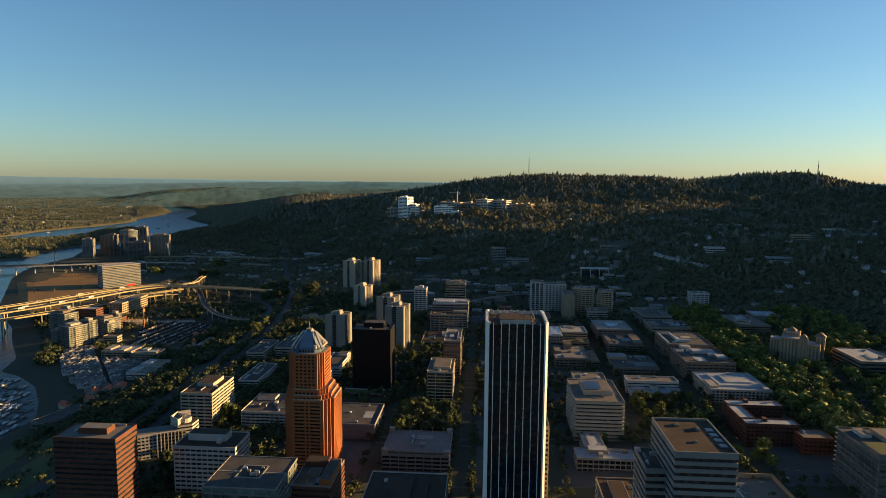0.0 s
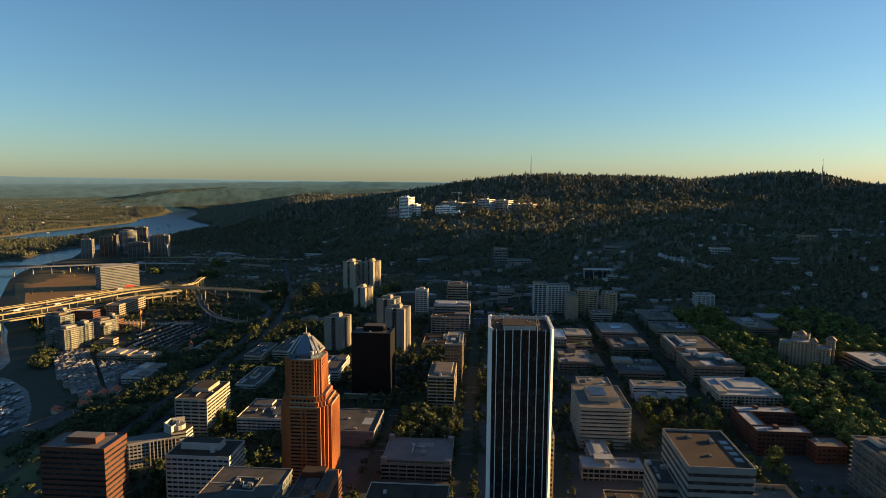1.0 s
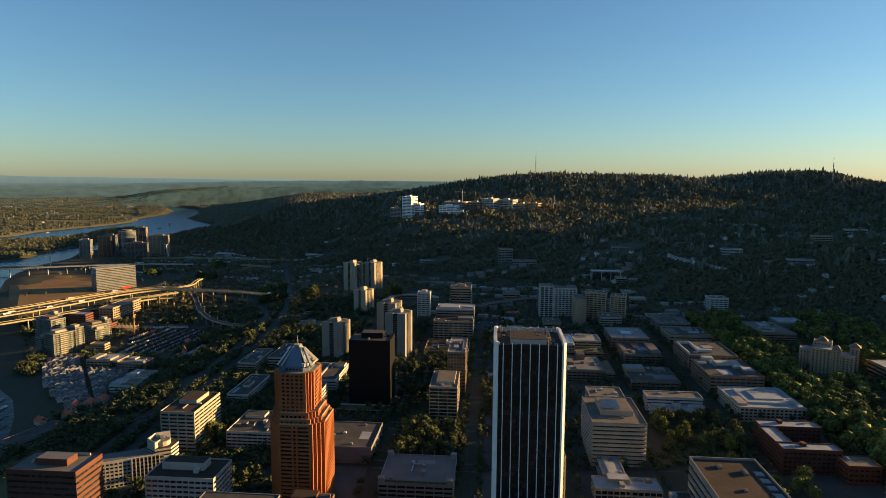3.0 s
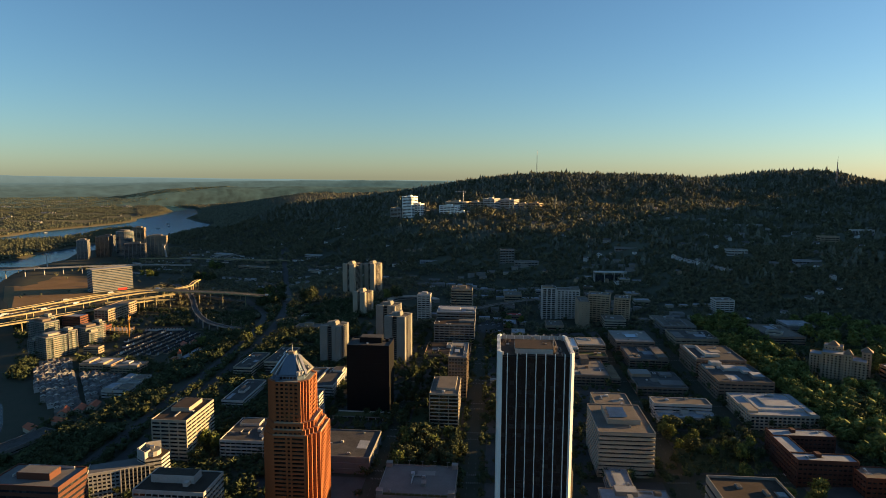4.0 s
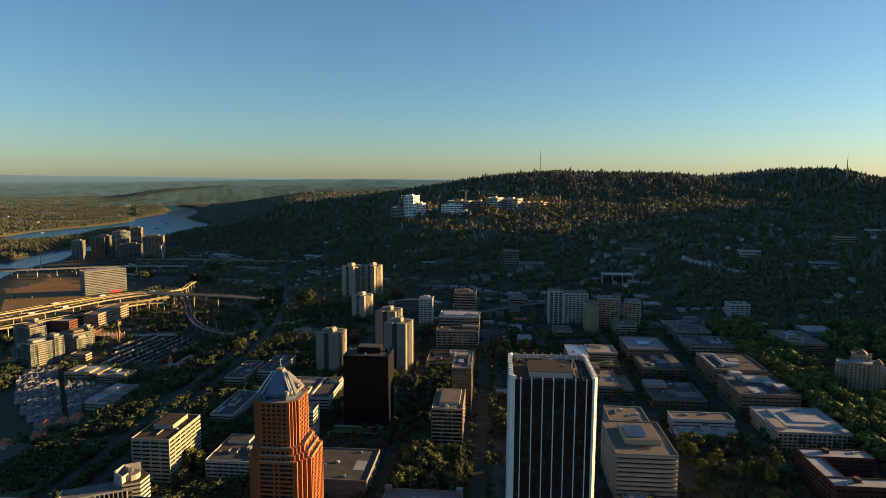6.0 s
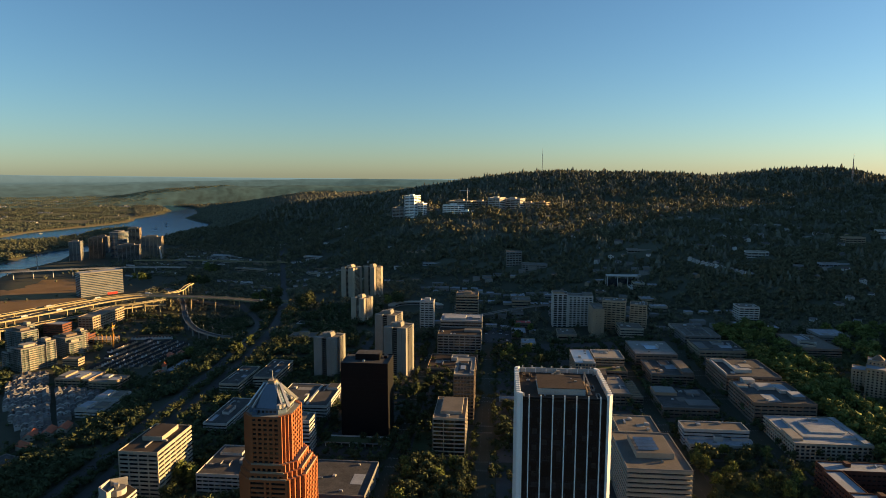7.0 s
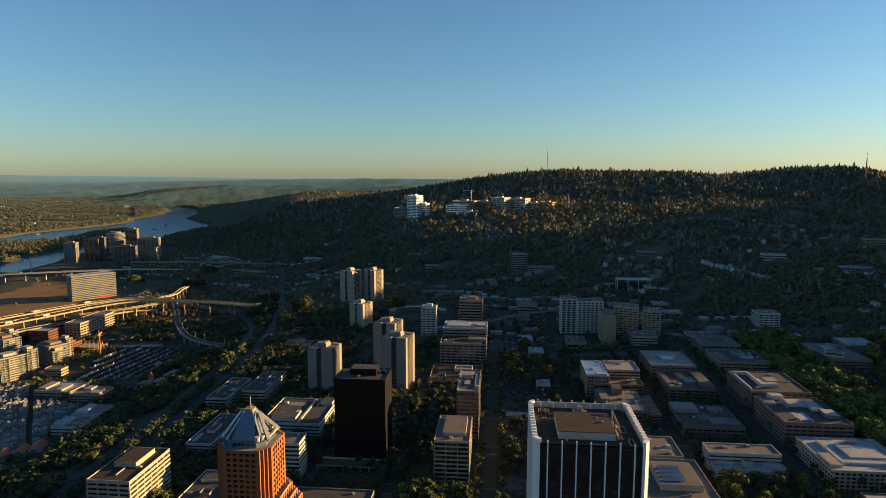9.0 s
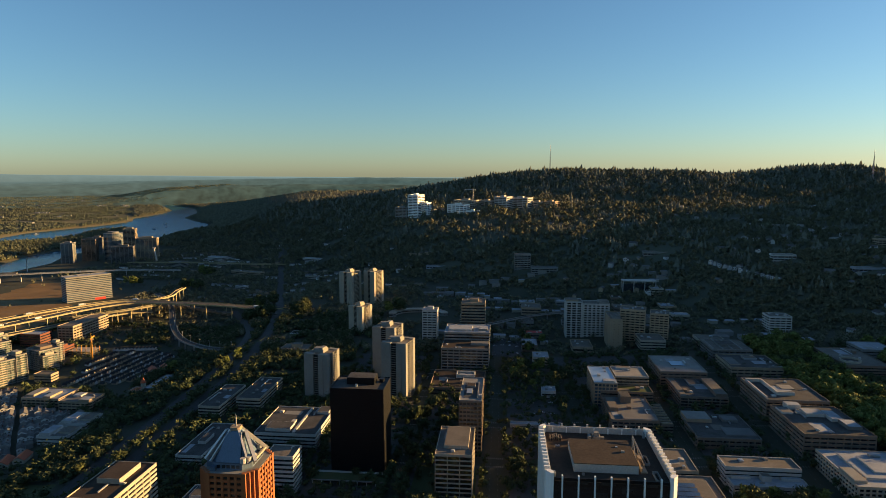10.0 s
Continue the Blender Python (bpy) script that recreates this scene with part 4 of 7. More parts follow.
# ---- the striped tower ----
def striped_tower(x0, x1, y0, y1, top):
    w, l = x1 - x0, y1 - y0
    b = thing("office_tower", ((x0 + x1) / 2, (y0 + y1) / 2, 0), "tall dark glass tower with slim white marble uprights", "skyscraper")
    hx, hy = w / 2, l / 2
    floors, h = 40, top - 2.4
    step = h / floors
    pane = box_mesh("window_band", [(-hx + 1.6, hx - 1.6, -hy + 0.9, hy - 0.9, 0, step * 0.62)], "towerglass")
    sill = box_mesh("spandrel", [(-hx + 1.5, hx - 1.5, -hy + 0.8, hy - 0.8, 0, step * 0.38)], "towerglass")
    for n in range(floors):
        part("window_band", pane, b, at=(0, 0, n * step))
        part("spandrel", sill, b, at=(0, 0, n * step + step * 0.62))
    slim = box_mesh("upright", [(-0.23, 0.23, -0.55, 0.55, 0, top)], "marble")
    for i in range(1, 8):
        px = -hx + w * i / 8
        part("upright", slim, b, at=(px, -hy + 0.45, 0))
        part("upright", slim, b, at=(px, hy - 0.45, 0))
    fin = box_mesh("fin", [(-0.95, 0.95, -0.4, 0.4, 0, top + 0.6)], "marble")
    for i in range(1, 15):
        py = -hy + l * i / 15
        part("fin", fin, b, at=(-hx + 0.6, py, 0))
        part("fin", fin, b, at=(hx - 0.6, py, 0))
    # four broad corner piers with a slanting outer face, splayed a little towards the street
    for sx in (-1, 1):
        for sy in (-1, 1):
            def ring(out):
                p = [(hx - 2.5, hy + out), (hx - 1.5, hy + out), (hx + out, hy - 1.8), (hx + out, hy - 2.7), (hx - 1.5, hy - 2.7), (hx - 2.5, hy - 1.6)]
                p = [(sx * u, sy * v) for u, v in p]
                return p if sx * sy < 0 else p[::-1]
            part("corner_pier", prism("corner_pier", ring(1.8), -4, 40, "marble", ring(0)), b)
            part("corner_pier", prism("corner_pier", ring(0), 40, top + 0.8, "marble"), b)
    part("roof", box_mesh("roof", [(-hx + 1.5, hx - 1.5, -hy + 0.8, hy - 0.8, h, h + 0.2)], "brownroof"), b, "brown gravel roof")
    t = 0.6
    part("parapet", box_mesh("parapet", [(-hx + 2, hx - 2, hy - 0.3 - t, hy - 0.3, h, top + 0.3), (-hx + 1.2, -hx + 1.2 + t, -hy + 1, hy - 1, h, top + 0.1), (hx - 1.2 - t, hx - 1.2, -hy + 1, hy - 1, h, top + 0.1)], "white"), b, "pale roof parapet")
    part("parapet", box_mesh("parapet", [(-hx + 2.4, hx - 2.4, -hy + 0.9, -hy + 1.3, h, top - 1.2)], "black"), b, "low dark front parapet")
    ph = part("penthouse", box_mesh("penthouse", [(-11.6, 10.3, -13.2, 7.0, h + 0.2, h + 3.2)], "white"), b, "pale plant room")
    part("penthouse_roof", box_mesh("penthouse_roof", [(-11.7, 10.4, -13.3, 7.1, h + 3.2, h + 3.45)], "brownroof"), ph)
    part("hatch", box_mesh("hatch", [(6.2, 7.4, -3.6, -2.6, h + 3.45, h + 4.0)], "concrete"), ph)
    part("drain_cover", box_mesh("drain_cover", [(4.8, 5.6, 0.6, 1.2, h + 3.45, h + 3.7)], "metal"), ph)
    # window-washing rig: a long low carriage with a slim tilted frame
    rig = part("washing_rig", box_mesh("washing_rig", [(11.4, 13.6, -12.2, 3.0, h + 0.2, h + 0.6), (11.5, 11.9, -12.0, 2.8, h + 0.6, h + 1.7), (13.1, 13.5, -8.0, 2.8, h + 0.6, h + 1.5), (11.9, 13.1, -5.0, -1.5, h + 0.6, h + 2.2)], "tan"), b, "tan window-washing rig")
    def strut(foot, head):
        """One slim beam of the tilted frame."""
        d = Vector(head) - Vector(foot)
        side = d.cross(Vector((1, 0, 0))).normalized() * 0.16
        wide = Vector((0.16, 0, 0))
        v = [tuple(Vector(q) + e) for q in (foot, head) for e in (-side - wide, side - wide, side + wide, -side + wide)]
        part("strut", poly_mesh("strut", v, [(3, 2, 1, 0), (4, 5, 6, 7)] + [(k, (k + 1) % 4, 4 + (k + 1) % 4, 4 + k) for k in range(4)], "cream"), rig)
    for px in (11.2, 13.8):
        strut((px, -4.0, h + 1.6), (12.4, 8.2, h + 5.0))
        strut((px, 2.6, h + 0.6), (12.4, 8.2, h + 5.0))
    strut((11.2, -4.0, h + 1.6), (13.8, -4.0, h + 1.6 + 0.3))
    # skylight kerbs, low pipe frames, hatches and vents
    for px, py, sx, sy in ((16.0, -15.6, 0.9, 3.4), (14.9, -3.4, 0.8, 3.2)):
        part("skylight_kerb", box_mesh("skylight_kerb", [(px - sx, px - sx + 0.25, py - sy, py + sy, h + 0.2, h + 1.2), (px + sx - 0.25, px + sx, py - sy, py + sy, h + 0.2, h + 1.2), (px - sx + 0.25, px + sx - 0.25, py - sy, py - sy + 0.25, h + 0.2, h + 1.2), (px - sx + 0.25, px + sx - 0.25, py + sy - 0.25, py + sy, h + 0.2, h + 1.2)], "concrete"), b)
    part("cooling_tower", box_mesh("cooling_tower", [(-3.2, -2.2, 12, 15.4, h + 0.2, h + 2.2), (-1.4, 1.6, 13.4, 16.6, h + 0.2, h + 1.6), (-0.8, 1.0, 14, 16, h + 1.6, h + 3.0), (1.8, 3.0, 13.8, 15, h + 0.2, h + 1.4)], "concrete"), b)
    for px, py in ((-17.2, 13.5), (-15.6, 14.5), (-14.0, 13.5)):
        part("pipe_frame", box_mesh("pipe_frame", [(-0.6, -0.4, -1.6, 1.6, 0, 1.3), (0.4, 0.6, -1.6, 1.6, 0, 1.3), (-0.4, 0.4, -1.6, -1.4, 1.0, 1.2), (-0.4, 0.4, 1.4, 1.6, 1.0, 1.2)], "tan"), b, at=(px, py, h + 0.2))
    for px, py, hh in ((-16.0, 6.4, 0.5), (-15.0, 6.6, 0.5), (-8.6, -15.2, 0.5), (-18.6, -17.4, 1.5), (18.6, 17.6, 1.8)):
        part("vent", box_mesh("vent", [(-0.45, 0.45, -0.45, 0.45, 0, hh), (-0.3, 0.3, -0.3, 0.3, hh, hh * 1.4)], "metal"), b, at=(px, py, h + 0.2))
    pin = box_mesh("washing_track_post", [(-0.35, 0.35, -0.3, 0.3, 0, 1.6)], "white")
    for i in range(8):
        part("washing_track_post", pin, b, at=(-hx + 4 + i * (w - 8) / 7, hy + 0.2, top - 0.6))
    return b

striped_tower(46.0, 89.2, 424.3, 466.0, 167.0)

# ---- the orange brick tower with the blue crown ----
def octagon(cx, cy, a, flat):
    return [(cx - flat, cy - a), (cx + flat, cy - a), (cx + a, cy - flat), (cx + a, cy + flat), (cx + flat, cy + a), (cx - flat, cy + a), (cx - a, cy + flat), (cx - a, cy - flat)]

def brick_tower():
    b = thing("office_tower", (-109, 531, -4), "stepped orange brick tower with blue metal pyramid crown", "skyscraper")
    # tiers: offset of the middle, half width, half of the flat side, bottom, top, storeys
    for ox, a, flat, z0, z1, floors, ribs in ((2.0, 22.0, 12.0, 0, 79, 25, 7), (1.0, 20.3, 11.0, 79, 82.5, 1, 6), (0.2, 18.2, 10.2, 82.5, 87, 1, 6), (-1.0, 15.6, 9.0, 87, 118, 10, 5)):
        step = (z1 - z0) / floors
        core = prism("window_band", octagon(0, 0, a - 0.8, flat - 0.3), 0, step * 0.52, "bronze")
        slab = prism("spandrel", octagon(0, 0, a, flat), 0, step * 0.48, "orange")
        for n in range(floors):
            part("window_band", core, b, at=(ox, 0, z0 + n * step))
            part("spandrel", slab, b, at=(ox, 0, z0 + n * step + step * 0.52))
        rib = box_mesh("pier", [(-0.62, 0.62, -0.5, 0.5, 0, z1 - z0)], "orange")
        edge = box_mesh("corner_rib", [(-1.05, 1.05, -1.05, 1.05, 0, z1 - z0 + 0.5)], "orange")
        for k in range(ribs + 1):
            u = -flat + 2 * flat * k / ribs
            for px, py in ((u, -a + 0.3), (u, a - 0.3), (-a + 0.3, u), (a - 0.3, u)):
                if z0 > 0 or abs(px) > flat or k in (0, 3, 4, ribs):
                    part("pier", rib, b, at=(ox + px, py, z0))
        # stepped corners: square ribs set back one behind the other
        for sx in (-1, 1):
            for sy in (-1, 1):
                for k in range(4):
                    u = (k + 0.5) / 4
                    part("corner_rib", edge, b, at=(ox + sx * (flat + (a - flat) * u), sy * (a - (a - flat) * u), z0))
        part("terrace", prism("terrace", octagon(0, 0, a - 0.3, flat - 0.2), 0, 0.25, "concrete"), b, at=(ox, 0, z1))
        if z1 < 100:
            part("parapet", box_mesh("parapet", [(-flat, flat, -a, -a + 0.5, 0, 1.2), (-flat, flat, a - 0.5, a, 0, 1.2), (-a, -a + 0.5, -flat, flat, 0, 1.2), (a - 0.5, a, -flat, flat, 0, 1.2)], "tan"), b, at=(ox, 0, z1))
    # crown
    cz = 118.2
    part("crown_base", prism("crown_base", octagon(-1, 0, 11.4, 7.4), cz, cz + 3.6, "crownplate"), b, "pale blue metal band")
    for k in range(5):
        for px, py, sx, sy in ((-1 - 5.2 + 2.6 * k, -11.4, 0.9, 0.15), (10.4, -5.2 + 2.6 * k, 0.15, 0.9)):
            part("crown_window", box_mesh("crown_window", [(px - sx, px + sx, py - sy, py + sy, cz + 0.9, cz + 2.6)], "glass"), b)
    p = part("pyramid", prism("pyramid", octagon(-1, 0, 9.6, 8.0), cz + 4.0, cz + 17.5, "crownblue", octagon(-1, 0, 2.4, 1.9)), b, "steep blue metal pyramid roof")
    def bar(foot, head, wide, mat, label):
        """A square beam from foot to head."""
        d = (head - foot).normalized()
        s = d.cross(Vector((0, 0, 1))).normalized() * wide
        u = s.cross(d).normalized() * wide
        v = [tuple(q + e) for q in (foot, head) for e in (-s - u, s - u, s + u, -s + u)]
        return part("sloping_frame", poly_mesh("sloping_frame", v, [(3, 2, 1, 0), (4, 5, 6, 7)] + [(k, (k + 1) % 4, 4 + (k + 1) % 4, 4 + k) for k in range(4)], mat), p, label)
    top = Vector((-1, 0, cz + 17.8))
    for sx in (-1, 1):
        for sy in (-1, 1):
            bar(Vector((-1 + sx * 10.2, sy * 10.2, cz + 3.6)), top + Vector((sx * 2.2, sy * 2.2, 0)), 0.55, "metal", "pale metal edge frame")
        # an open triangular frame stands before the pyramid on two sides
        for sy in (-1, 1):
            bar(Vector((-1 + sx * 13.4, sy * 8.4, cz + 3.8)), Vector((-1 + sx * 5.0, 0, cz + 16.6)), 0.95, "metal", "pale metal gable frame")
        bar(Vector((-1 + sx * 12.8, -7.6, cz + 4.6)), Vector((-1 + sx * 12.8, 7.6, cz + 4.6)), 0.6, "cream", "pale stone gable sill")
    part("front_plate", poly_mesh("front_plate", [(-7.5, -11.6, cz + 4), (5.5, -11.6, cz + 4), (3.0, -3.2, cz + 17), (-5.0, -3.2, cz + 17), (-7.5, -10.6, cz + 4), (5.5, -10.6, cz + 4), (3.0, -2.4, cz + 17), (-5.0, -2.4, cz + 17)],
                                  [(0, 1, 2, 3), (7, 6, 5, 4), (0, 4, 5, 1), (1, 5, 6, 2), (2, 6, 7, 3), (3, 7, 4, 0)], "crownplate"), p, "steel-blue sloping metal plate")
    part("cap", prism("cap", octagon(-1, 0, 2.6, 1.8), cz + 17.5, cz + 19.2, "tan"), b)
    part("spire", prism("spire", octagon(-1, 0, 0.5, 0.3), cz + 19.2, cz + 26.0, "metal", octagon(-1, 0, 0.12, 0.08)), b)
    for px, py, hh in ((-12.2, -7, 3.2), (-12.6, -2.5, 2.4), (-12.2, 3, 3.4), (-8.5, -12, 2.2)):
        part("plant_housing", box_mesh("plant_housing", [(px - 1.5, px + 1.5, py - 1.8, py + 1.8, cz, cz + hh), (px - 1.2, px + 1.2, py - 1.5, py + 1.5, cz + hh, cz + hh + 0.3)], "crownblue"), b, "small blue metal plant housing")
    for px, py in ((9, -9), (10, -5), (7, -11), (9, 6)):
        part("cooling_unit", prism("cooling_unit", octagon(px, py, 1.4, 0.7), cz + 4.0, cz + 6.6, "white"), b)
    return b

brick_tower()

# ---- slim apartment towers with stacked balconies ----
def point_tower(name, label, cx, cy, half, top, floors, base=None, group="", wall="dimconcrete", turn=0):
    z0 = gz(cx, cy) if base is None else base
    h = top - z0
    b = thing(name, (cx, cy, z0), label, "apartment tower", group, turn=radians(turn))
    step = h / floors
    core = box_mesh("window_band", [(-half * 0.9, half * 0.9, -half * 0.9, half * 0.9, 0, step * 0.62)], "glass")
    slab = box_mesh("floor_slab", [(-half * 0.93, half * 0.93, -half * 0.93, half * 0.93, 0, step * 0.38)], wall)
    for n in range(floors):
        part("window_band", core, b, at=(0, 0, n * step))
        part("floor_slab", slab, b, at=(0, 0, n * step + step * 0.62))
    # blank wall piers: wide ones at the corners, slim ones between the bays
    wide = box_mesh("wall_pier", [(-half * 0.2, half * 0.2, -half * 0.2, half * 0.2, 0, h + 1.0)], wall)
    slim = box_mesh("wall_fin", [(-0.35, 0.35, -0.35, 0.35, 0, h + 0.6)], wall)
    for sx in (-1, 1):
        for sy in (-1, 1):
            part("wall_pier", wide, b, at=(sx * half * 0.8, sy * half * 0.8, 0))
            part("wall_pier", wide, b, at=(sx * half * 0.42, sy * half * 0.84, 0))
    for k in range(-2, 3):
        for sx in (-1, 1):
            part("wall_fin", slim, b, at=(sx * half * 0.98, k * half * 0.24, 0))
    # thin black sheet on the front, painted shade where balconies would be recessed
    part("balcony_shaft", box_mesh("balcony_shaft", [(-half * 0.2, half * 0.2, -half * 0.95, -half * 0.93, 0, h)], "black"), b, "dark recessed balcony column")
    deck = box_mesh("balcony", [(-half * 0.2, half * 0.2, -0.7, 0.7, 0, 0.35)], wall)
    side = box_mesh("balcony", [(-1.0, 1.3, -half * 0.46, half * 0.46, 0, 0.45)], wall)
    for n in range(1, floors):
        part("balcony", deck, b, at=(0, -half - 0.1, n * step - 0.3))
        part("balcony", side, b, at=(half + 0.3, 0, n * step - 0.3))
    part("roof", box_mesh("roof", [(-half * 0.93, half * 0.93, -half * 0.93, half * 0.93, h, h + 0.2)], "gravel"), b)
    ph = part("penthouse", box_mesh("penthouse", [(-half * 0.45, half * 0.35, -half * 0.4, half * 0.4, h + 0.2, h + 4.0), (half * 0.05, half * 0.35, -half * 0.5, half * 0.2, h + 4.0, h + 6.5)], wall), b)
    return b

point_tower("apartment_tower", "pale apartment tower with stacked balconies", -177, 913, 15, 62, 20, turn=-12)
point_tower("apartment_tower", "pale apartment tower with stacked balconies", -87, 915, 15, 77, 25, turn=-12)
point_tower("apartment_tower", "pale apartment tower with stacked balconies", -112, 985, 15, 77, 25, turn=-12)
point_tower("apartment_tower", "tall slim sunlit apartment tower among trees", -258, 1380, 15, 82, 26, wall="cream", turn=-24)
point_tower("apartment_tower", "tall slim sunlit apartment tower among trees", -215, 1392, 13.5, 82, 26, wall="cream", turn=-30)
point_tower("apartment_tower", "tall slim sunlit apartment tower among trees", -195, 1190, 13.5, 58, 22, wall="cream", turn=-24)

# ---- hospital on the hill ----
HOSPITAL = [
    (-290, -245, 2250, 2290, 118, 202, 16, "marble", "white square hospital tower on the wooded hill"),
    (-345, -292, 2262, 2290, 125, 160, 7, "concrete", "low grey hospital wing on the wooded hill"),
    (-244, -215, 2255, 2280, 125, 176, 8, "marble", "stepped white hospital wing on the hill"),
    (-205, -150, 2290, 2330, 120, 150, 6, "concrete", "low pale hospital wing among trees"),
    (-140, -70, 2225, 2265, 108, 172, 10, "marble", "white hospital block with ribbon windows"),
    (-120, -40, 2280, 2330, 120, 184, 9, "cream", "tan hospital block behind a crane"),
    (-70, -30, 2200, 2235, 100, 154, 8, "marble", "lower white hospital terrace building"),
    (-35, 30, 2310, 2350, 130, 182, 8, "cream", "tan hospital block on the hill crest"),
    (35, 85, 2270, 2315, 130, 196, 11, "white", "tall tan hospital block on the hill"),
    (85, 165, 2300, 2345, 130, 192, 10, "white", "long grey hospital wing on the hill"),
    (165, 215, 2310, 2350, 135, 178, 7, "cream", "low cream hospital wing on the hill"),
    (215, 265, 2300, 2345, 135, 180, 8, "tan", "square tan hospital block at the hill's end"),
]
HOSPITAL = [(-35 + 0.88 * (h[0] + 20), -35 + 0.88 * (h[1] + 20), *h[2:]) for h in HOSPITAL]
for n, (x0, x1, y0, y1, z0, top, fl, wall, lab) in enumerate(HOSPITAL):
    office("hospital_building", lab, x0, x1, y0, y1, top, fl, wall=wall, band=0.55, pier=2.0, bay=16, depth=0.8, base=z0, roof="gravel", seed=50 + n, turn=radians(-26), house=[(-0.3, 0.3, -0.3, 0.3, 5)], group="hospital on the hill")

# ---- riverside towers and the long white hall ----
RIVERSIDE = [
    (-1360, -1326, 2050, 2085, 51, "concrete", "blueglass", "slim grey riverside apartment tower"),
    (-1334, -1292, 2112, 2150, 57, "brown", "glass", "brown riverside apartment tower"),
    (-1410, -1370, 2260, 2300, 47, "grey", "blueglass", "dark riverside block behind others"),
    (-1186, -1122, 2044, 2076, 43, "grey", "glass", "dark riverside block with sunlit end"),
    (-1330, -1290, 2330, 2370, 72, "tan", "glass", "tall tan riverside tower"),
    (-1176, -1112, 2160, 2200, 58, "tan", "blueglass", "tan riverside slab with sunlit end"),
]
for n, (x0, x1, y0, y1, top, wall, glass, lab) in enumerate(RIVERSIDE):
    office("riverside_tower", lab, x0, x1, y0, y1, top, 20, wall=wall, glass=glass, band=0.4, pier=1.6, bay=13, depth=0.8, base=-15, seed=80 + n, turn=radians(20), house=[(-0.5, 0.5, -0.4, 0.4, 5)], group="riverside towers")
b = thing("riverside_tower", (-1258, 2172, -15), "tall round glass riverside tower", "building", "riverside towers")
ringed = lambda rad: [(rad * math.cos(k * math.tau / 28), rad * math.sin(k * math.tau / 28)) for k in range(28)]
pane, slab = prism("window_band", ringed(28.5), 0, 2.9, "blueglass"), prism("floor_slab", ringed(29.3), 0, 1.3, "concrete")
for n in range(21):
    part("window_band", pane, b, at=(0, 0, n * 4.2))
    part("floor_slab", slab, b, at=(0, 0, n * 4.2 + 2.9))
part("roof_drum", prism("roof_drum", ringed(17), 88.2, 93, "grey"), b)
hall = office("long_hall", "long pale glass university building beside the freeway", -945, -852, 1505, 1540, 43, 14, wall="concrete", glass="blueglass", band=0.5, base=-15, turn=radians(52), roof="membrane", seed=95, units=6)

part("entrance_panel", box_mesh("entrance_panel", [(10, 32, -17.9, -17.5, 1, 6.5)], "red"), hall, "red entrance panel")

# ---- riverside quarter ----
QUARTER = [
    ("brick_building", "brick hall with a white upper floor", -752, -716, 1145, 1172, 8, 5, dict(wall="brick", band=0.6, roof="membrane")),
    ("loft_building", "long sunlit tan loft building", -712, -684, 1180, 1275, 14, 6, dict(wall="tan", band=0.5, pier=1.4, bay=7, roof="gravel")),
    ("loft_building", "low flat-roofed riverside block with sunlit end", -548, -500, 900, 936, -2, 3, dict(wall="tan", band=0.5, pier=0.8, bay=6, roof="membrane", house=[(-0.95, -0.5, -0.7, 0.7, 2.4, "tan", "concrete"), (0.1, 0.5, -0.9, 0.3, 2.4, "tan", "membrane")], units=3)),
    ("loft_building", "low flat-roofed riverside block with sunlit end", -498, -458, 896, 926, -3, 3, dict(wall="tan", band=0.5, pier=0.8, bay=6, roof="slateroof", house=[(0.3, 0.95, -0.95, -0.2, 3.0, "tan", "membrane"), (-0.6, -0.1, 0.1, 0.9, 2.0, "white", "membrane")], units=3)),
    ("warehouse", "low white flat-roofed hall", -446, -414, 796, 822, -1, 3, dict(wall="white", band=0.6, roof="slateroof", house=[(-0.9, -0.2, -0.8, 0.8, 2.6, "white", "membrane"), (0.1, 0.9, -0.3, 0.9, 1.8, "cream", "gravel")], patches=2)),
    ("warehouse", "low white flat-roofed hall", -446, -416, 828, 860, -1, 3, dict(wall="white", band=0.6, roof="concrete", house=[(-0.9, -0.2, -0.8, 0.8, 2.6, "white", "membrane"), (0.1, 0.9, -0.3, 0.9, 1.8, "cream", "gravel")], patches=2)),
    ("brick_building", "low sunlit brick block beside balconied flats", -600, -575, 985, 1000, -2, 3, dict(wall="tan", band=0.6, roof="gravel")),
    ("terrace_building", "long low pale terrace with a dark roof", -454, -432, 632, 692, -7, 2, dict(wall="grey", band=0.7, roof="tar", turn=radians(-17))),
    ("warehouse", "long blue-grey metal hall beside the rail yard", -425, -403, 955, 1010, -5, 2, dict(wall="concrete", band=0.7, roof="membrane")),
    ("brick_building", "brick hall with a sunlit upper storey", -672, -640, 1090, 1122, 2, 4, dict(wall="brick", band=0.6, roof="gravel", house=[(0.1, 0.9, -0.9, 0.2, 4)])),
    ("gate_building", "small hall with red tile roof", -436, -424, 940, 956, -4, 2, dict(wall="cream", band=0.6, roof="tile")),
]
for n, (name, label, x0, x1, y0, y1, top, floors, more) in enumerate(QUARTER):
    office(name, label, x0, x1, y0, y1, top, floors, seed=120 + n, **more)

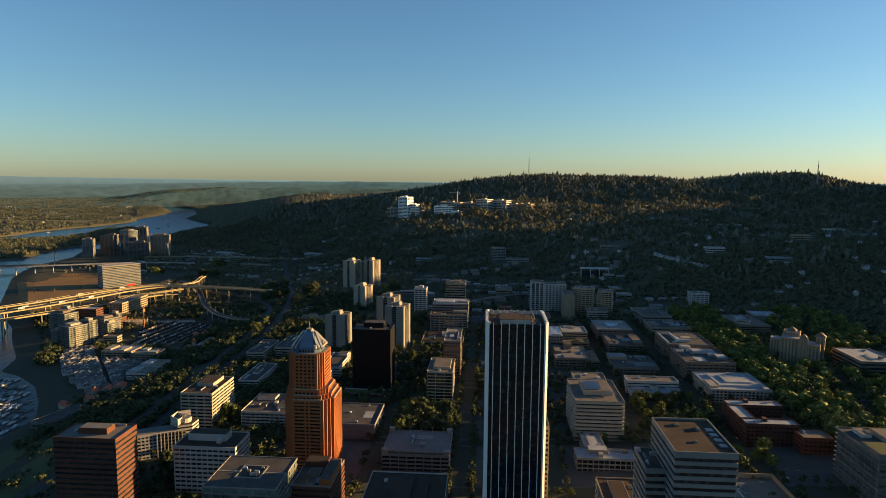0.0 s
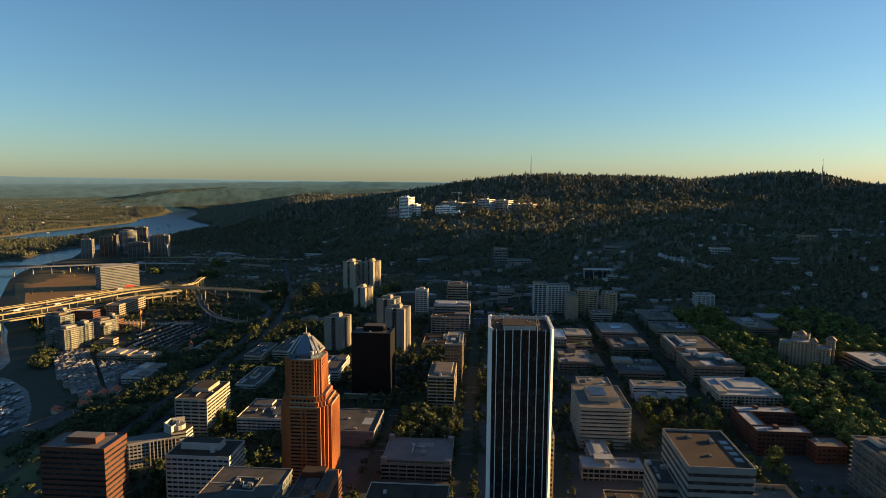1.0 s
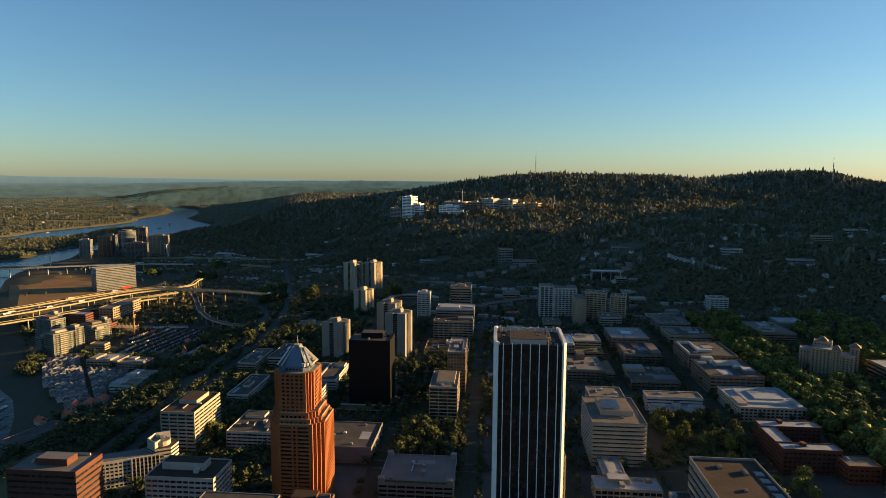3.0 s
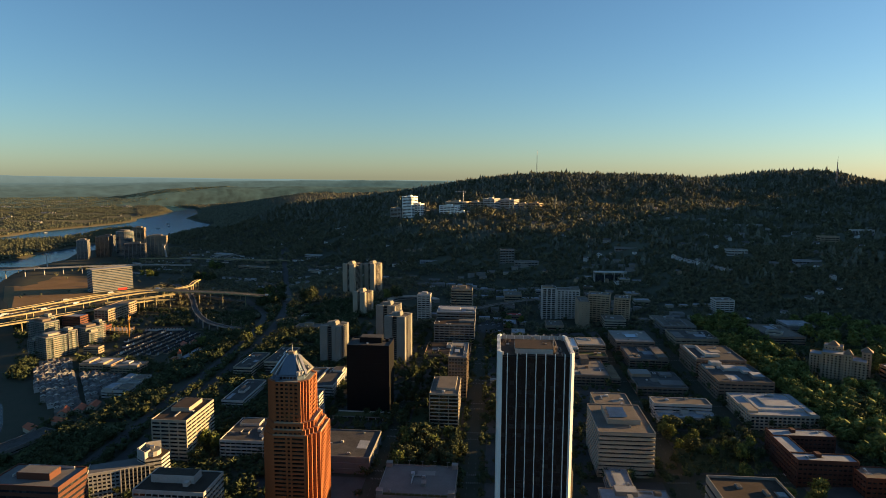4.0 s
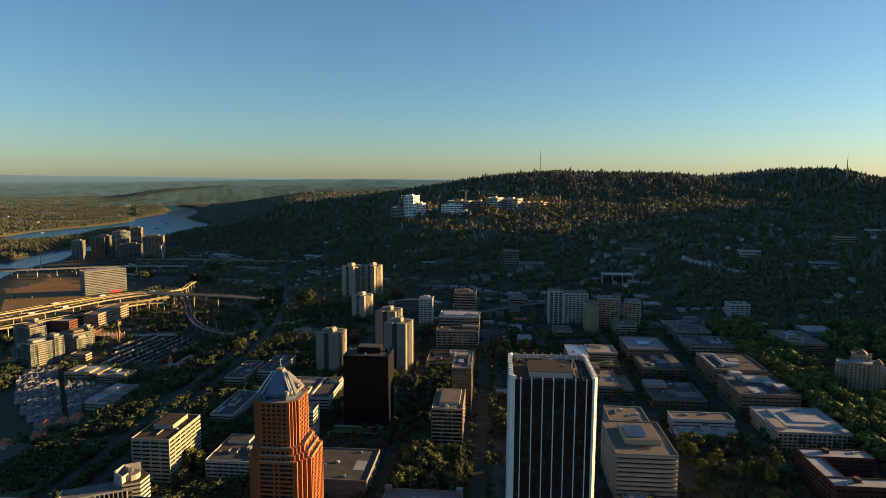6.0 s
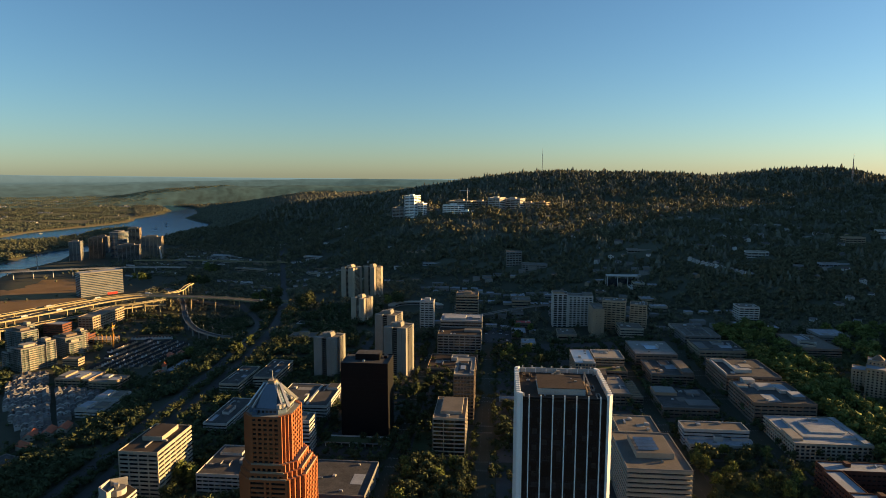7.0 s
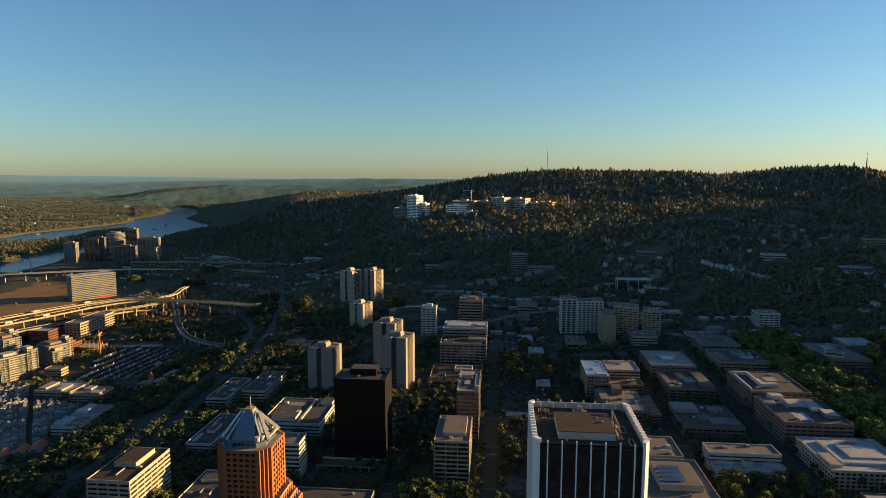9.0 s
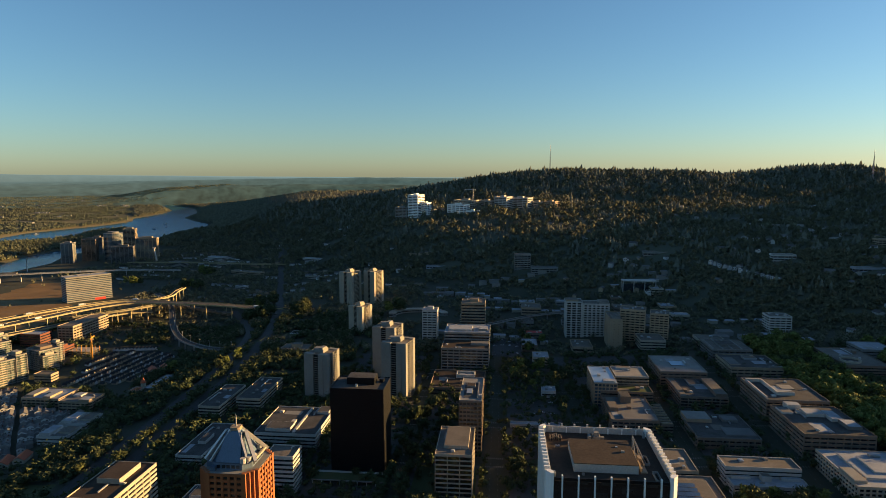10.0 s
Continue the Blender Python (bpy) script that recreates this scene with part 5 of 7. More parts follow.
def storeys(b, ox, oy, w, l, z0, z1, floors, wall, glass, band=0.5, pier=0.0, bay=5.0, depth=0.6, roof="gravel", sides=(-1, 1)):
    """One block of storeys as parts of a larger house."""
    step = (z1 - z0 - 1) / floors
    pane = box_mesh("window_band", [(-w / 2 + depth, w / 2 - depth, -l / 2 + depth, l / 2 - depth, 0, step * (1 - band))], glass)
    slab = box_mesh("spandrel", [(-w / 2, w / 2, -l / 2, l / 2, 0, step * band)], wall)
    for n in range(floors):
        part("window_band", pane, b, at=(ox, oy, z0 + n * step))
        part("spandrel", slab, b, at=(ox, oy, z0 + n * step + step * (1 - band)))
    part("parapet", box_mesh("parapet", [(-w / 2, w / 2, -l / 2, -l / 2 + 0.4, z1 - 1, z1), (-w / 2, w / 2, l / 2 - 0.4, l / 2, z1 - 1, z1), (-w / 2, -w / 2 + 0.4, -l / 2 + 0.4, l / 2 - 0.4, z1 - 1, z1), (w / 2 - 0.4, w / 2, -l / 2 + 0.4, l / 2 - 0.4, z1 - 1, z1)], wall), b, at=(ox, oy, 0))
    part("roof", box_mesh("roof", [(-w / 2 + 0.4, w / 2 - 0.4, -l / 2 + 0.4, l / 2 - 0.4, z1 - 1, z1 - 0.85)], roof), b, at=(ox, oy, 0))
    if pier:
        col = box_mesh("pier", [(-pier / 2, pier / 2, -pier / 2, pier / 2, z0, z1 - 1)], wall)
        nx, ny, out = max(1, round(w / bay)), max(1, round(l / bay)), pier / 2 - 0.05
        for k in range(nx + 1):
            part("pier", col, b, at=(ox - w / 2 + out + (w - 2 * out) * k / nx, oy - l / 2 + out, 0))
        for k in range(1, ny + 1):
            for s in sides:
                part("pier", col, b, at=(ox + s * (w / 2 - out), oy - l / 2 + out + (l - 2 * out) * k / ny, 0))

def balconied_flats(label, x, y, turn, blocks):
    """Stepped riverside flats: glazed storeys behind pale balcony plates and blank wall strips."""
    z = gz(x, y) - 1
    b = thing("apartment_building", (x, y, z), label, "building", "riverside flats", turn=radians(turn))
    for ox, oy, w, l, h in blocks:
        fl = max(3, round(h / 3.3))
        storeys(b, ox, oy, w, l, 0, h, fl, "concrete", "greenglass", band=0.2, depth=1.5, pier=0.45, bay=6, sides=(1,))
        step = (h - 1) / fl
        # front plates greyer than the sun-side ones: shade put into their colour
        plate = box_mesh("balcony", [(-w * 0.14, w * 0.14, -0.9, 0.9, 0, 0.3), (-w * 0.14, w * 0.14, -0.9, -0.75, 0.3, 1.2)], "concrete")
        side = box_mesh("balcony", [(-0.9, 0.9, -l * 0.16, l * 0.16, 0, 0.3), (0.75, 0.9, -l * 0.16, l * 0.16, 0.3, 1.2)], "cream")
        for n in range(1, fl):
            part("balcony", plate, b, at=(ox - w * 0.22, oy - l / 2 - 0.8, n * step))
            part("balcony", side, b, at=(ox + w / 2 + 0.8, oy - l * 0.05, n * step))
        part("penthouse", box_mesh("penthouse", [(-w * 0.3, w * 0.2, -l * 0.25, l * 0.3, h - 0.9, h + 2.6)], "brown" if w > 30 else "cream"), b, at=(ox, oy, 0))
balconied_flats("pale balconied riverside flats with stepped wings", -640, 970, -24, [(0, 0, 30, 34, 36), (-24, -8, 18, 22, 27), (4, 24, 24, 14, 40)])
balconied_flats("pale balconied riverside flats with a sunlit side", -632, 1046, -24, [(0, 0, 34, 30, 32), (20, -4, 12, 22, 26), (-2, 20, 20, 10, 36)])
balconied_flats("grey balconied riverside flats beside the freeway", -716, 1052, -20, [(0, 0, 44, 26, 38), (-14, 18, 20, 12, 42)])

def castle_flats():
    z = gz(457, 843)
    b = thing("apartment_building", (457, 843, z - 3), "tan castle-like flats with hipped turret roofs", "building", turn=radians(-30))
    for ox, oy, w, l, h in ((0, 0, 30, 22, 34), (-20, 6, 16, 20, 29), (22, -2, 18, 24, 29), (-4, 14, 20, 16, 39), (12, -12, 9, 8, 36), (30, 8, 10, 12, 37)):
        storeys(b, ox, oy, w, l, 0, h, round(h / 3.2), "tan", "glass", band=0.5, pier=2.2, bay=4.4, depth=0.35, roof="membrane", sides=(-1,) if ox < 0 else (1,))
    for ox, oy, s, h in ((12, -12, 5.2, 36), (30, 8, 6.4, 37), (-4, 14, 6.0, 39)):
        part("turret_roof", prism("turret_roof", [(ox - s, oy - s), (ox + s, oy - s), (ox + s, oy + s), (ox - s, oy + s)], h, h + 5, "brown", [(ox - 1, oy - 1), (ox + 1, oy - 1), (ox + 1, oy + 1), (ox - 1, oy + 1)]), b, "hipped brown turret roof")
castle_flats()

# a slanting office wing that ends in a six-sided stair tower
def slanting_wing():
    b = thing("office_building", (-268, 556, 0), "pale office wing ending in a six-sided tower with folded screens", "building", turn=radians(28))
    fl, h, w, l = 8, 26.0, 50.0, 20.0
    step = h / fl
    pane = box_mesh("window_band", [(-w / 2 + 0.5, w / 2 - 0.5, -l / 2 + 0.7, l / 2 - 0.5, 0, step * 0.55)], "glass")
    slab = box_mesh("spandrel", [(-w / 2, -1, -l / 2, l / 2, 0, step * 0.45)], "white")
    dim = box_mesh("spandrel", [(-1, w / 2, -l / 2 + 0.5, l / 2, 0, step * 0.45)], "grey")
    for n in range(fl):
        part("window_band", pane, b, at=(0, 0, n * step - 3))
        part("spandrel", slab, b, at=(0, 0, n * step + step * 0.55 - 3))
        part("spandrel", dim, b, "dark recessed panel", at=(0, 0, n * step + step * 0.55 - 3))
    grid = box_mesh("pier", [(-0.45, 0.45, -0.35, 0.35, -3, h - 3)], "white")
    for k in range(8):
        part("pier", grid, b, at=(-w / 2 + 0.5 + 3.3 * k, -l / 2 + 0.3, 0))
    fin = box_mesh("fin", [(-0.4, 0.4, -1.1, 0.9, -3, h - 3)], "white")
    for k in range(8):
        part("fin", fin, b, at=(-0.6 + 3.1 * k, -l / 2 + 0.2, 0))
    part("roof", box_mesh("roof", [(-w / 2 + 0.4, w / 2 - 0.4, -l / 2 + 0.4, l / 2 - 0.4, h - 3, h - 2.8)], "slateroof"), b)
    part("parapet", box_mesh("parapet", [(-w / 2, w / 2, -l / 2, -l / 2 + 0.4, h - 3, h - 2), (-w / 2, -w / 2 + 0.4, -l / 2 + 0.4, l / 2, h - 3, h - 2)], "white"), b)
    cx, cy = 24, 4
    def ring(rad):
        return [(cx + rad * math.cos(k * math.tau / 6), cy + rad * math.sin(k * math.tau / 6)) for k in range(6)]
    step = 30 / 9
    for n in range(9):
        part("window_band", prism("window_band", ring(12.4), n * step - 3, n * step - 3 + step * 0.5, "glass"), b)
        part("spandrel", prism("spandrel", ring(13), n * step - 3 + step * 0.5, n * step - 3 + step, "white"), b)
    part("tower_roof", prism("tower_roof", ring(12.5), 27, 27.25, "brownroof"), b)
    # drum and two tall screens folded into a wedge
    drum = [(cx + 6.4 * math.cos(k * math.tau / 12), cy - 1 + 6.4 * math.sin(k * math.tau / 12)) for k in range(12)]
    part("drum", prism("drum", drum, 27.25, 31.5, "white"), b, "pale round plant room")
    part("drum_roof", prism("drum_roof", [(cx + (x - cx) * 0.94, cy - 1 + (y - cy + 1) * 0.94) for x, y in drum], 31.5, 31.7, "slateroof"), b)
    def screen(p, q, thick=0.5):
        d = Vector((q[0] - p[0], q[1] - p[1], 0)).normalized()
        n = Vector((-d.y, d.x, 0)) * thick
        return [p, q, (q[0] + n.x, q[1] + n.y), (p[0] + n.x, p[1] + n.y)]
    corners = ring(12.6)
    for p, q in ((corners[3], corners[4]), (corners[2], corners[3]), (corners[1], corners[2])):
        part("screen_wall", prism("screen_wall", screen(p, q), 27.25, 34, "white"), b, "tall pale roof screen")
    for p in (corners[4], corners[2]):
        part("screen_wall", prism("screen_wall", screen((cx + (p[0] - cx) * 0.93, cy + (p[1] - cy) * 0.93), (cx + 1, cy + 1)), 27.25, 33, "white"), b, "tall pale roof screen")
    part("rooftop_unit", box_mesh("rooftop_unit", [(22, 25, 1, 4, 31.7, 35.2), (23, 24, 0, 1, 31.7, 33.4)], "metal"), b)
slanting_wing()

# ---- gabled houses ----
def house_kind(w, l, h, wall, roof, variant, pitch=0.55):
    b = thing("house", (0, 0, -900), "", "house")
    part("wall", poly_mesh("wall", [(-w, -l, -2), (w, -l, -2), (w, l, -2), (-w, l, -2), (-w, -l, h), (w, -l, h), (w, l, h), (-w, l, h), (0, -l, h + w * pitch), (0, l, h + w * pitch)],
                             [(0, 1, 5, 8, 4), (2, 3, 7, 9, 6), (1, 2, 6, 5), (3, 0, 4, 7)], wall), b)
    e, t = 0.5, 0.3
    top, low = h + w * pitch + t, h - e * pitch + t
    part("roof", poly_mesh("roof", [(-w - e, -l - e, low), (0, -l - e, top), (w + e, -l - e, low), (-w - e, l + e, low), (0, l + e, top), (w + e, l + e, low),
                                    (-w - e, -l - e, low - t), (w + e, -l - e, low - t), (-w - e, l + e, low - t), (w + e, l + e, low - t), (0, -l - e, top - t), (0, l + e, top - t)],
                             [(0, 1, 4, 3), (1, 2, 5, 4), (0, 3, 8, 6), (2, 7, 9, 5), (0, 6, 10, 1), (1, 10, 7, 2), (3, 4, 11, 8), (4, 5, 9, 11)], roof), b)
    for k in ((-1, 1) if variant in (2, 6) else ()):
        part("window", box_mesh("window", [(-1.0, 1.0, -0.08, 0.08, 0, 1.5)], "glass"), b, at=(k * w * 0.45, -l - 0.02, h - 2.6))
    if variant == 0:
        part("chimney", box_mesh("chimney", [(w * 0.4, w * 0.4 + 0.9, -0.5, 0.5, h, h + w * pitch + 1.4)], "brick"), b)
    return b

kinds = [house_kind(5, 7, 6, "sidingw", "shingle", 0), house_kind(6, 9, 6.5, "sidingg", "shingle", 1), house_kind(5, 6, 9, "sidingw", "shingle", 2), house_kind(4.5, 8, 5.5, "tan", "shingle", 3),
         house_kind(4.2, 6.0, 4.5, "tan", "darkroof", 4, 0.95), house_kind(4.4, 6.0, 5.0, "sidingw", "darkroof", 5, 0.95), house_kind(6, 10, 5, "cream", "tile", 6, 0.6), house_kind(4.6, 9, 6.0, "sidingg", "gravel", 7, 0.3)]
HOUSE_LABELS = ["white gabled house among the hillside trees", "grey gabled house among the hillside trees", "tall white gabled house on the slope", "tan gabled house among the hillside trees"]
HOUSES = []

def put_house(x, y, k, turn, label, group, big=1.0):
    h = copy_thing(kinds[k], pose(x, y, gz(x, y), 0, 0, turn) @ Matrix.Scale(big, 4))
    h.scale = (big, big, big)
    tagged(h, label, "house", group)
    HOUSES.append((x, y))

r = random.Random(5)
n = 0
while n < 55:
    x, y = r.uniform(150, 1100), r.uniform(1000, 1650)
    if 0.6 * x + 0.8 * y < 1190 or x < 520 and y < 1330 or abs((x - 38) / (y - 100)) > 0.72:
        continue
    if any((x - a) ** 2 + (y - c) ** 2 < 24 ** 2 for a, c in HOUSES):
        continue
    k = r.randrange(4)
    put_house(x, y, k, r.uniform(-40, 60), HOUSE_LABELS[k], "hillside houses", r.uniform(0.65, 1.0))
    n += 1

def far_houses(name, label, places, wall, roof):
    """Houses too far off to tell apart, as one mesh: walls under low pitched or flat roofs."""
    v, f, slot = [], [], []
    for x, y, turn, w, l, h, up in places:
        m, c, d = len(v), math.cos(turn), math.sin(turn)
        fx, fy, z, k = (float(q) for q in far_place(x, y, gz(x, y)))
        w, l, h, up = w * k, l * k, h * k, up * k
        for px, py, pz in ((-w, -l, -3), (w, -l, -3), (w, l, -3), (-w, l, -3), (-w, -l, h), (w, -l, h), (w, l, h), (-w, l, h),
                           (-w - 0.5, -l - 0.5, h), (w + 0.5, -l - 0.5, h), (w + 0.5, l + 0.5, h), (-w - 0.5, l + 0.5, h), (-w - 0.3, 0, h + up), (w + 0.3, 0, h + up)):
            v.append((fx + px * c - py * d, fy + px * d + py * c, z + pz))
        f += [tuple(m + q for q in face) for face in ((0, 1, 5, 4), (1, 2, 6, 5), (2, 3, 7, 6), (3, 0, 4, 7), (8, 9, 13, 12), (10, 11, 12, 13), (9, 10, 13), (11, 8, 12))]
        slot += [0] * 4 + [1] * 4
        HOUSES.append((x, y))
    me = poly_mesh(name, v, f, wall)
    me.materials.append(M[roof])
    me.polygons.foreach_set("material_index", slot)
    tagged(new(name, me), label, "houses", kind="stuff")

def far_spots(count, x0, x1, y0, y1, test):
    out = []
    while len(out) < count:
        x, y = r.uniform(x0, x1), r.uniform(y0, y1)
        turn = r.choice((0.0, 0.25, -0.3, -0.5)) + r.uniform(-0.12, 0.12)
        for k in range(r.choice((1, 1, 2, 3, 4))):           # streets of a few neighbours
            px, py = x + k * 24 * math.cos(turn), y + k * 24 * math.sin(turn)
            if test(px, py) and not any((px - a) ** 2 + (py - c) ** 2 < 20 ** 2 for a, c in HOUSES) and not any((px - a[0]) ** 2 + (py - a[1]) ** 2 < 18 ** 2 for a in out):
                out.append((px, py, turn, r.uniform(5, 11), r.uniform(3.5, 5), r.uniform(3, 6), r.choice((0.4, 0.4, 1.6, 2.4))))
    return out
on_hill = lambda x, y: 0.6 * x + 0.8 * y > 1500 and x > 150 and abs((x - 38) / (y - 100)) < 0.72 and y > 1560
in_valley = lambda x, y: inside_edge(RIVER, np.array([x]), np.array([y]))[0] < -60 and not (x < -700 and y < 1720) and gz(x, y) < 75
far_houses("hillside_houses", "pale houses scattered over the far wooded slope", far_spots(70, 150, 1500, 1560, 2350, on_hill), "sidingw", "shingle")
far_houses("hillside_houses", "brown and grey houses on the far wooded slope", far_spots(60, 150, 1500, 1560, 2350, on_hill), "sidingg", "shingle")
far_houses("valley_houses", "pale houses and sheds in the wooded valley", far_spots(110, -1150, -180, 1430, 2500, in_valley), "sidingw", "shingle")
far_houses("valley_houses", "tan flat-roofed houses in the wooded valley", far_spots(70, -1150, -180, 1430, 2500, in_valley), "tan", "gravel")
on_plain = lambda x, y: inside_edge(RIVER, np.array([x]), np.array([y]))[0] < -90 and (x - 38) / (y - 100) < -0.6
far_houses("plain_buildings", "pale sheds and blocks scattered over the far plain", [(x, y, t, w * 2.0, l * 1.7, h * 1.1, u) for x, y, t, w, l, h, u in far_spots(110, -5600, -2300, 3300, 6800, on_plain)], "sidingg", "membrane")
town_edge = lambda x, y: not any(a - 16 < x < c + 16 and d - 14 < y < e + 14 for _, _, a, c, d, e, *_ in OFFICES)
far_houses("town_buildings", "low flat-roofed buildings at the town's far edge", [(x, y, 0.0, w * 1.2, l * 1.6, h * 1.3, 0.3) for x, y, t, w, l, h, u in far_spots(46, -150, 420, 1110, 1560, town_edge)], "concrete", "slateroof")
far_houses("town_buildings", "pale low sheds and shops at the town's far edge", [(x, y, 0.0, w, l * 1.4, h, 0.3) for x, y, t, w, l, h, u in far_spots(34, -150, 420, 1110, 1560, town_edge)], "cream", "membrane")
r = random.Random(6)
# a stepped row of white town houses on the hillside
for i in range(14):
    put_house(440 + i * 6.2 + r.uniform(-1, 1), 1478 - i * 9.0, 2, -35 + r.uniform(-6, 6), "white town house in a stepped hillside row", "hillside row", 0.68)
# rows of sharp-gabled town houses by the river, gables towards the evening sun
for row, (x, y0, y1) in enumerate(((-576, 1062, 1130), (-559, 1030, 1132), (-546, 974, 1128), (-530, 978, 1132), (-516, 976, 1130), (-500, 984, 1124), (-486, 988, 1112), (-472, 1000, 1090))):
    y = y0
    while y < y1:
        if r.random() > 0.06:
            put_house(x + (y - y0) * 0.1, y, 5 if r.random() < 0.3 else 4, 84 + r.uniform(-2, 2), "dark steep-gabled town house in a row", "riverside rows", 0.6)
        y += 5.3 if round((y - y0) / 5.3) % 8 != 7 else 11
for k in range(13):
    put_house(-584 + k * 5.2, 1140 + k * 1.1, 5, 10 + r.uniform(-2, 2), "dark steep-gabled town house in a row", "riverside rows", 0.6)
QUARTER_TOWN = [(-632, 925), (-592, 955), (-556, 892), (-500, 888), (-452, 880), (-450, 800), (-446, 752), (-470, 742), (-512, 778), (-566, 832)]
for row in range(-4, 14):
    for i in range(-6, 26):
        x, y = -512 + i * 5.4 - row * 9.6, 770 + i * 4.2 + row * 12.4
        if inside_edge(QUARTER_TOWN, np.array([x]), np.array([y]))[0] < 1 or i % 8 == 7:
            continue
        put_house(x, y, r.choice((7, 2, 0, 1, 0, 2)), 37.7 + r.uniform(-2, 2), "pale close-set town house near the marina", "marina town houses", r.uniform(0.66, 0.78))
for x, y, turn in ((-466, 702, 60), (-442, 716, 70), (-458, 744, 20), (-444, 752, 20), (-432, 760, 15), (-463, 1040, 35), (-449, 1048, 35)):
    put_house(x, y, 6, turn, "low house with a red tile roof", "red-roofed houses", 0.9)
for k in kinds:
    for o in (*k.children_recursive, k):
        bpy.data.objects.remove(o)

# ---- viaducts ----
def curve_points(pts, n=12):
    out = []
    p = [Vector(q) for q in pts]
    for i in range(len(p) - 1):
        a, b, c, d = p[max(i - 1, 0)], p[i], p[i + 1], p[min(i + 2, len(p) - 1)]
        for k in range(n):
            u = k / n
            out.append(0.5 * ((2 * b) + (c - a) * u + (2 * a - 5 * b + 4 * c - d) * u * u + (3 * b - a - 3 * c + d) * u ** 3))
    return out + [p[-1]]

def strip_mesh(name, line, sections, mat):
    """Sweeps rectangles (from, to across; bottom, top) along a line."""
    v, f = [], []
    for lo, hi, bot, top in sections:
        start = len(v)
        for i, p in enumerate(line):
            d = (line[min(i + 1, len(line) - 1)] - line[max(i - 1, 0)]); d.z = 0; d.normalize()
            s = Vector((d.y, -d.x, 0))
            for off, zz in ((lo, bot), (hi, bot), (hi, top), (lo, top)):
                v.append(tuple(p + s * off + Vector((0, 0, zz))))
        for i in range(len(line) - 1):
            a = start + 4 * i
            f += [(a + k, a + (k + 1) % 4, a + 4 + (k + 1) % 4, a + 4 + k) for k in range(4)]
        f += [(start, start + 3, start + 2, start + 1), tuple(start + 4 * (len(line) - 1) + k for k in range(4))]
    return poly_mesh(name, v, f, mat)

LINES = []
def viaduct(label, pts, width, piers=True, thick=1.6, wall="deck"):
    line = curve_points(pts)
    LINES.append((line, width))
    b = thing("viaduct", (0, 0, 0), label, "viaduct")
    w = width / 2
    part("deck", strip_mesh("deck", line, [(-w, w, -thick, 0)], wall), b)
    part("road_surface", strip_mesh("road_surface", line, [(-w + 0.6, w - 0.6, 0, 0.08)], "asphalt"), b, "worn grey road surface")
    part("guard_wall", strip_mesh("guard_wall", line, [(-w, -w + 0.4, 0, 1.0)], wall), b)
    part("guard_wall", strip_mesh("guard_wall", line, [(w - 0.4, w, 0, 1.0)], wall), b)
    if piers:
        for p in line[3::6]:
            g = gz(p.x, p.y)
            if p.z - thick - g > 2:
                part("pier", box_mesh("pier", [(-0.9, 0.9, -0.9, 0.9, g - 1, p.z - thick - 1.2), (-w * 0.8, w * 0.8, -0.9, 0.9, p.z - thick - 1.2, p.z - thick)], wall), b, at=(p.x, p.y, 0))
    return b

viaduct("long concrete freeway viaduct in evening sun", [(-900, 960, 17), (-819, 1097, 18), (-775, 1200, 18), (-738, 1297, 18), (-690, 1356, 18), (-620, 1368, 17), (-520, 1372, 14), (-430, 1380, 6)], 22)
viaduct("lower concrete freeway viaduct in evening sun", [(-890, 930, 8), (-806, 1075, 8), (-765, 1145, 8), (-718, 1231, 8), (-680, 1310, 7), (-640, 1345, 4)], 16)
viaduct("far concrete freeway deck in evening sun", [(-950, 1010, 14), (-860, 1160, 15), (-811, 1275, 15), (-770, 1345, 15), (-715, 1392, 15), (-640, 1402, 14)], 14)
viaduct("concrete ramp beside the long hall", [(-735, 1250, 12), (-701, 1280, 13), (-674, 1304, 14), (-640, 1345, 15)], 9)
viaduct("climbing concrete freeway ramp", [(-700, 1400, 15), (-668, 1403, 15), (-655, 1440, 16), (-668, 1490, 16), (-690, 1560, 10)], 8)
viaduct("curved concrete ramp with lamp posts", [(-722, 1500, 8), (-676, 1456, 7), (-640, 1408, 6), (-601, 1346, 5), (-537, 1234, 4), (-482, 1158, 4), (-434, 1120, 4), (-395, 1106, 4), (-361, 1113, 4), (-332, 1131, 4), (-300, 1165, 3)], 10, wall="concrete")
viaduct("white bridge deck over open ground", [(-1440, 1640, 1), (-1330, 1672, 5), (-1243, 1709, 7), (-1160, 1752, 7), (-1076, 1796, 6), (-980, 1850, 3), (-880, 1900, -4)], 13, wall="white")
viaduct("straight dark truss bridge", [(-1900, 1690, -2), (-1600, 1735, -2), (-1380, 1770, -2), (-1300, 1800, -3)], 12, thick=4.0, wall="grey")
viaduct("low freeway bridge beyond the ramp", [(-700, 1440, 4), (-560, 1420, 4), (-420, 1400, 4), (-330, 1395, 3)], 12)
viaduct("street bridge towards riverside towers", [(-1120, 2030, -4), (-900, 2010, 2), (-700, 2000, 2), (-560, 2010, 0)], 12)

viaduct("low concrete street overpass behind the white block", [(-14, 1196, 24), (17, 1210, 28), (69, 1257, 29), (124, 1289, 30), (180, 1310, 28)], 7, thick=1.0, wall="concrete")

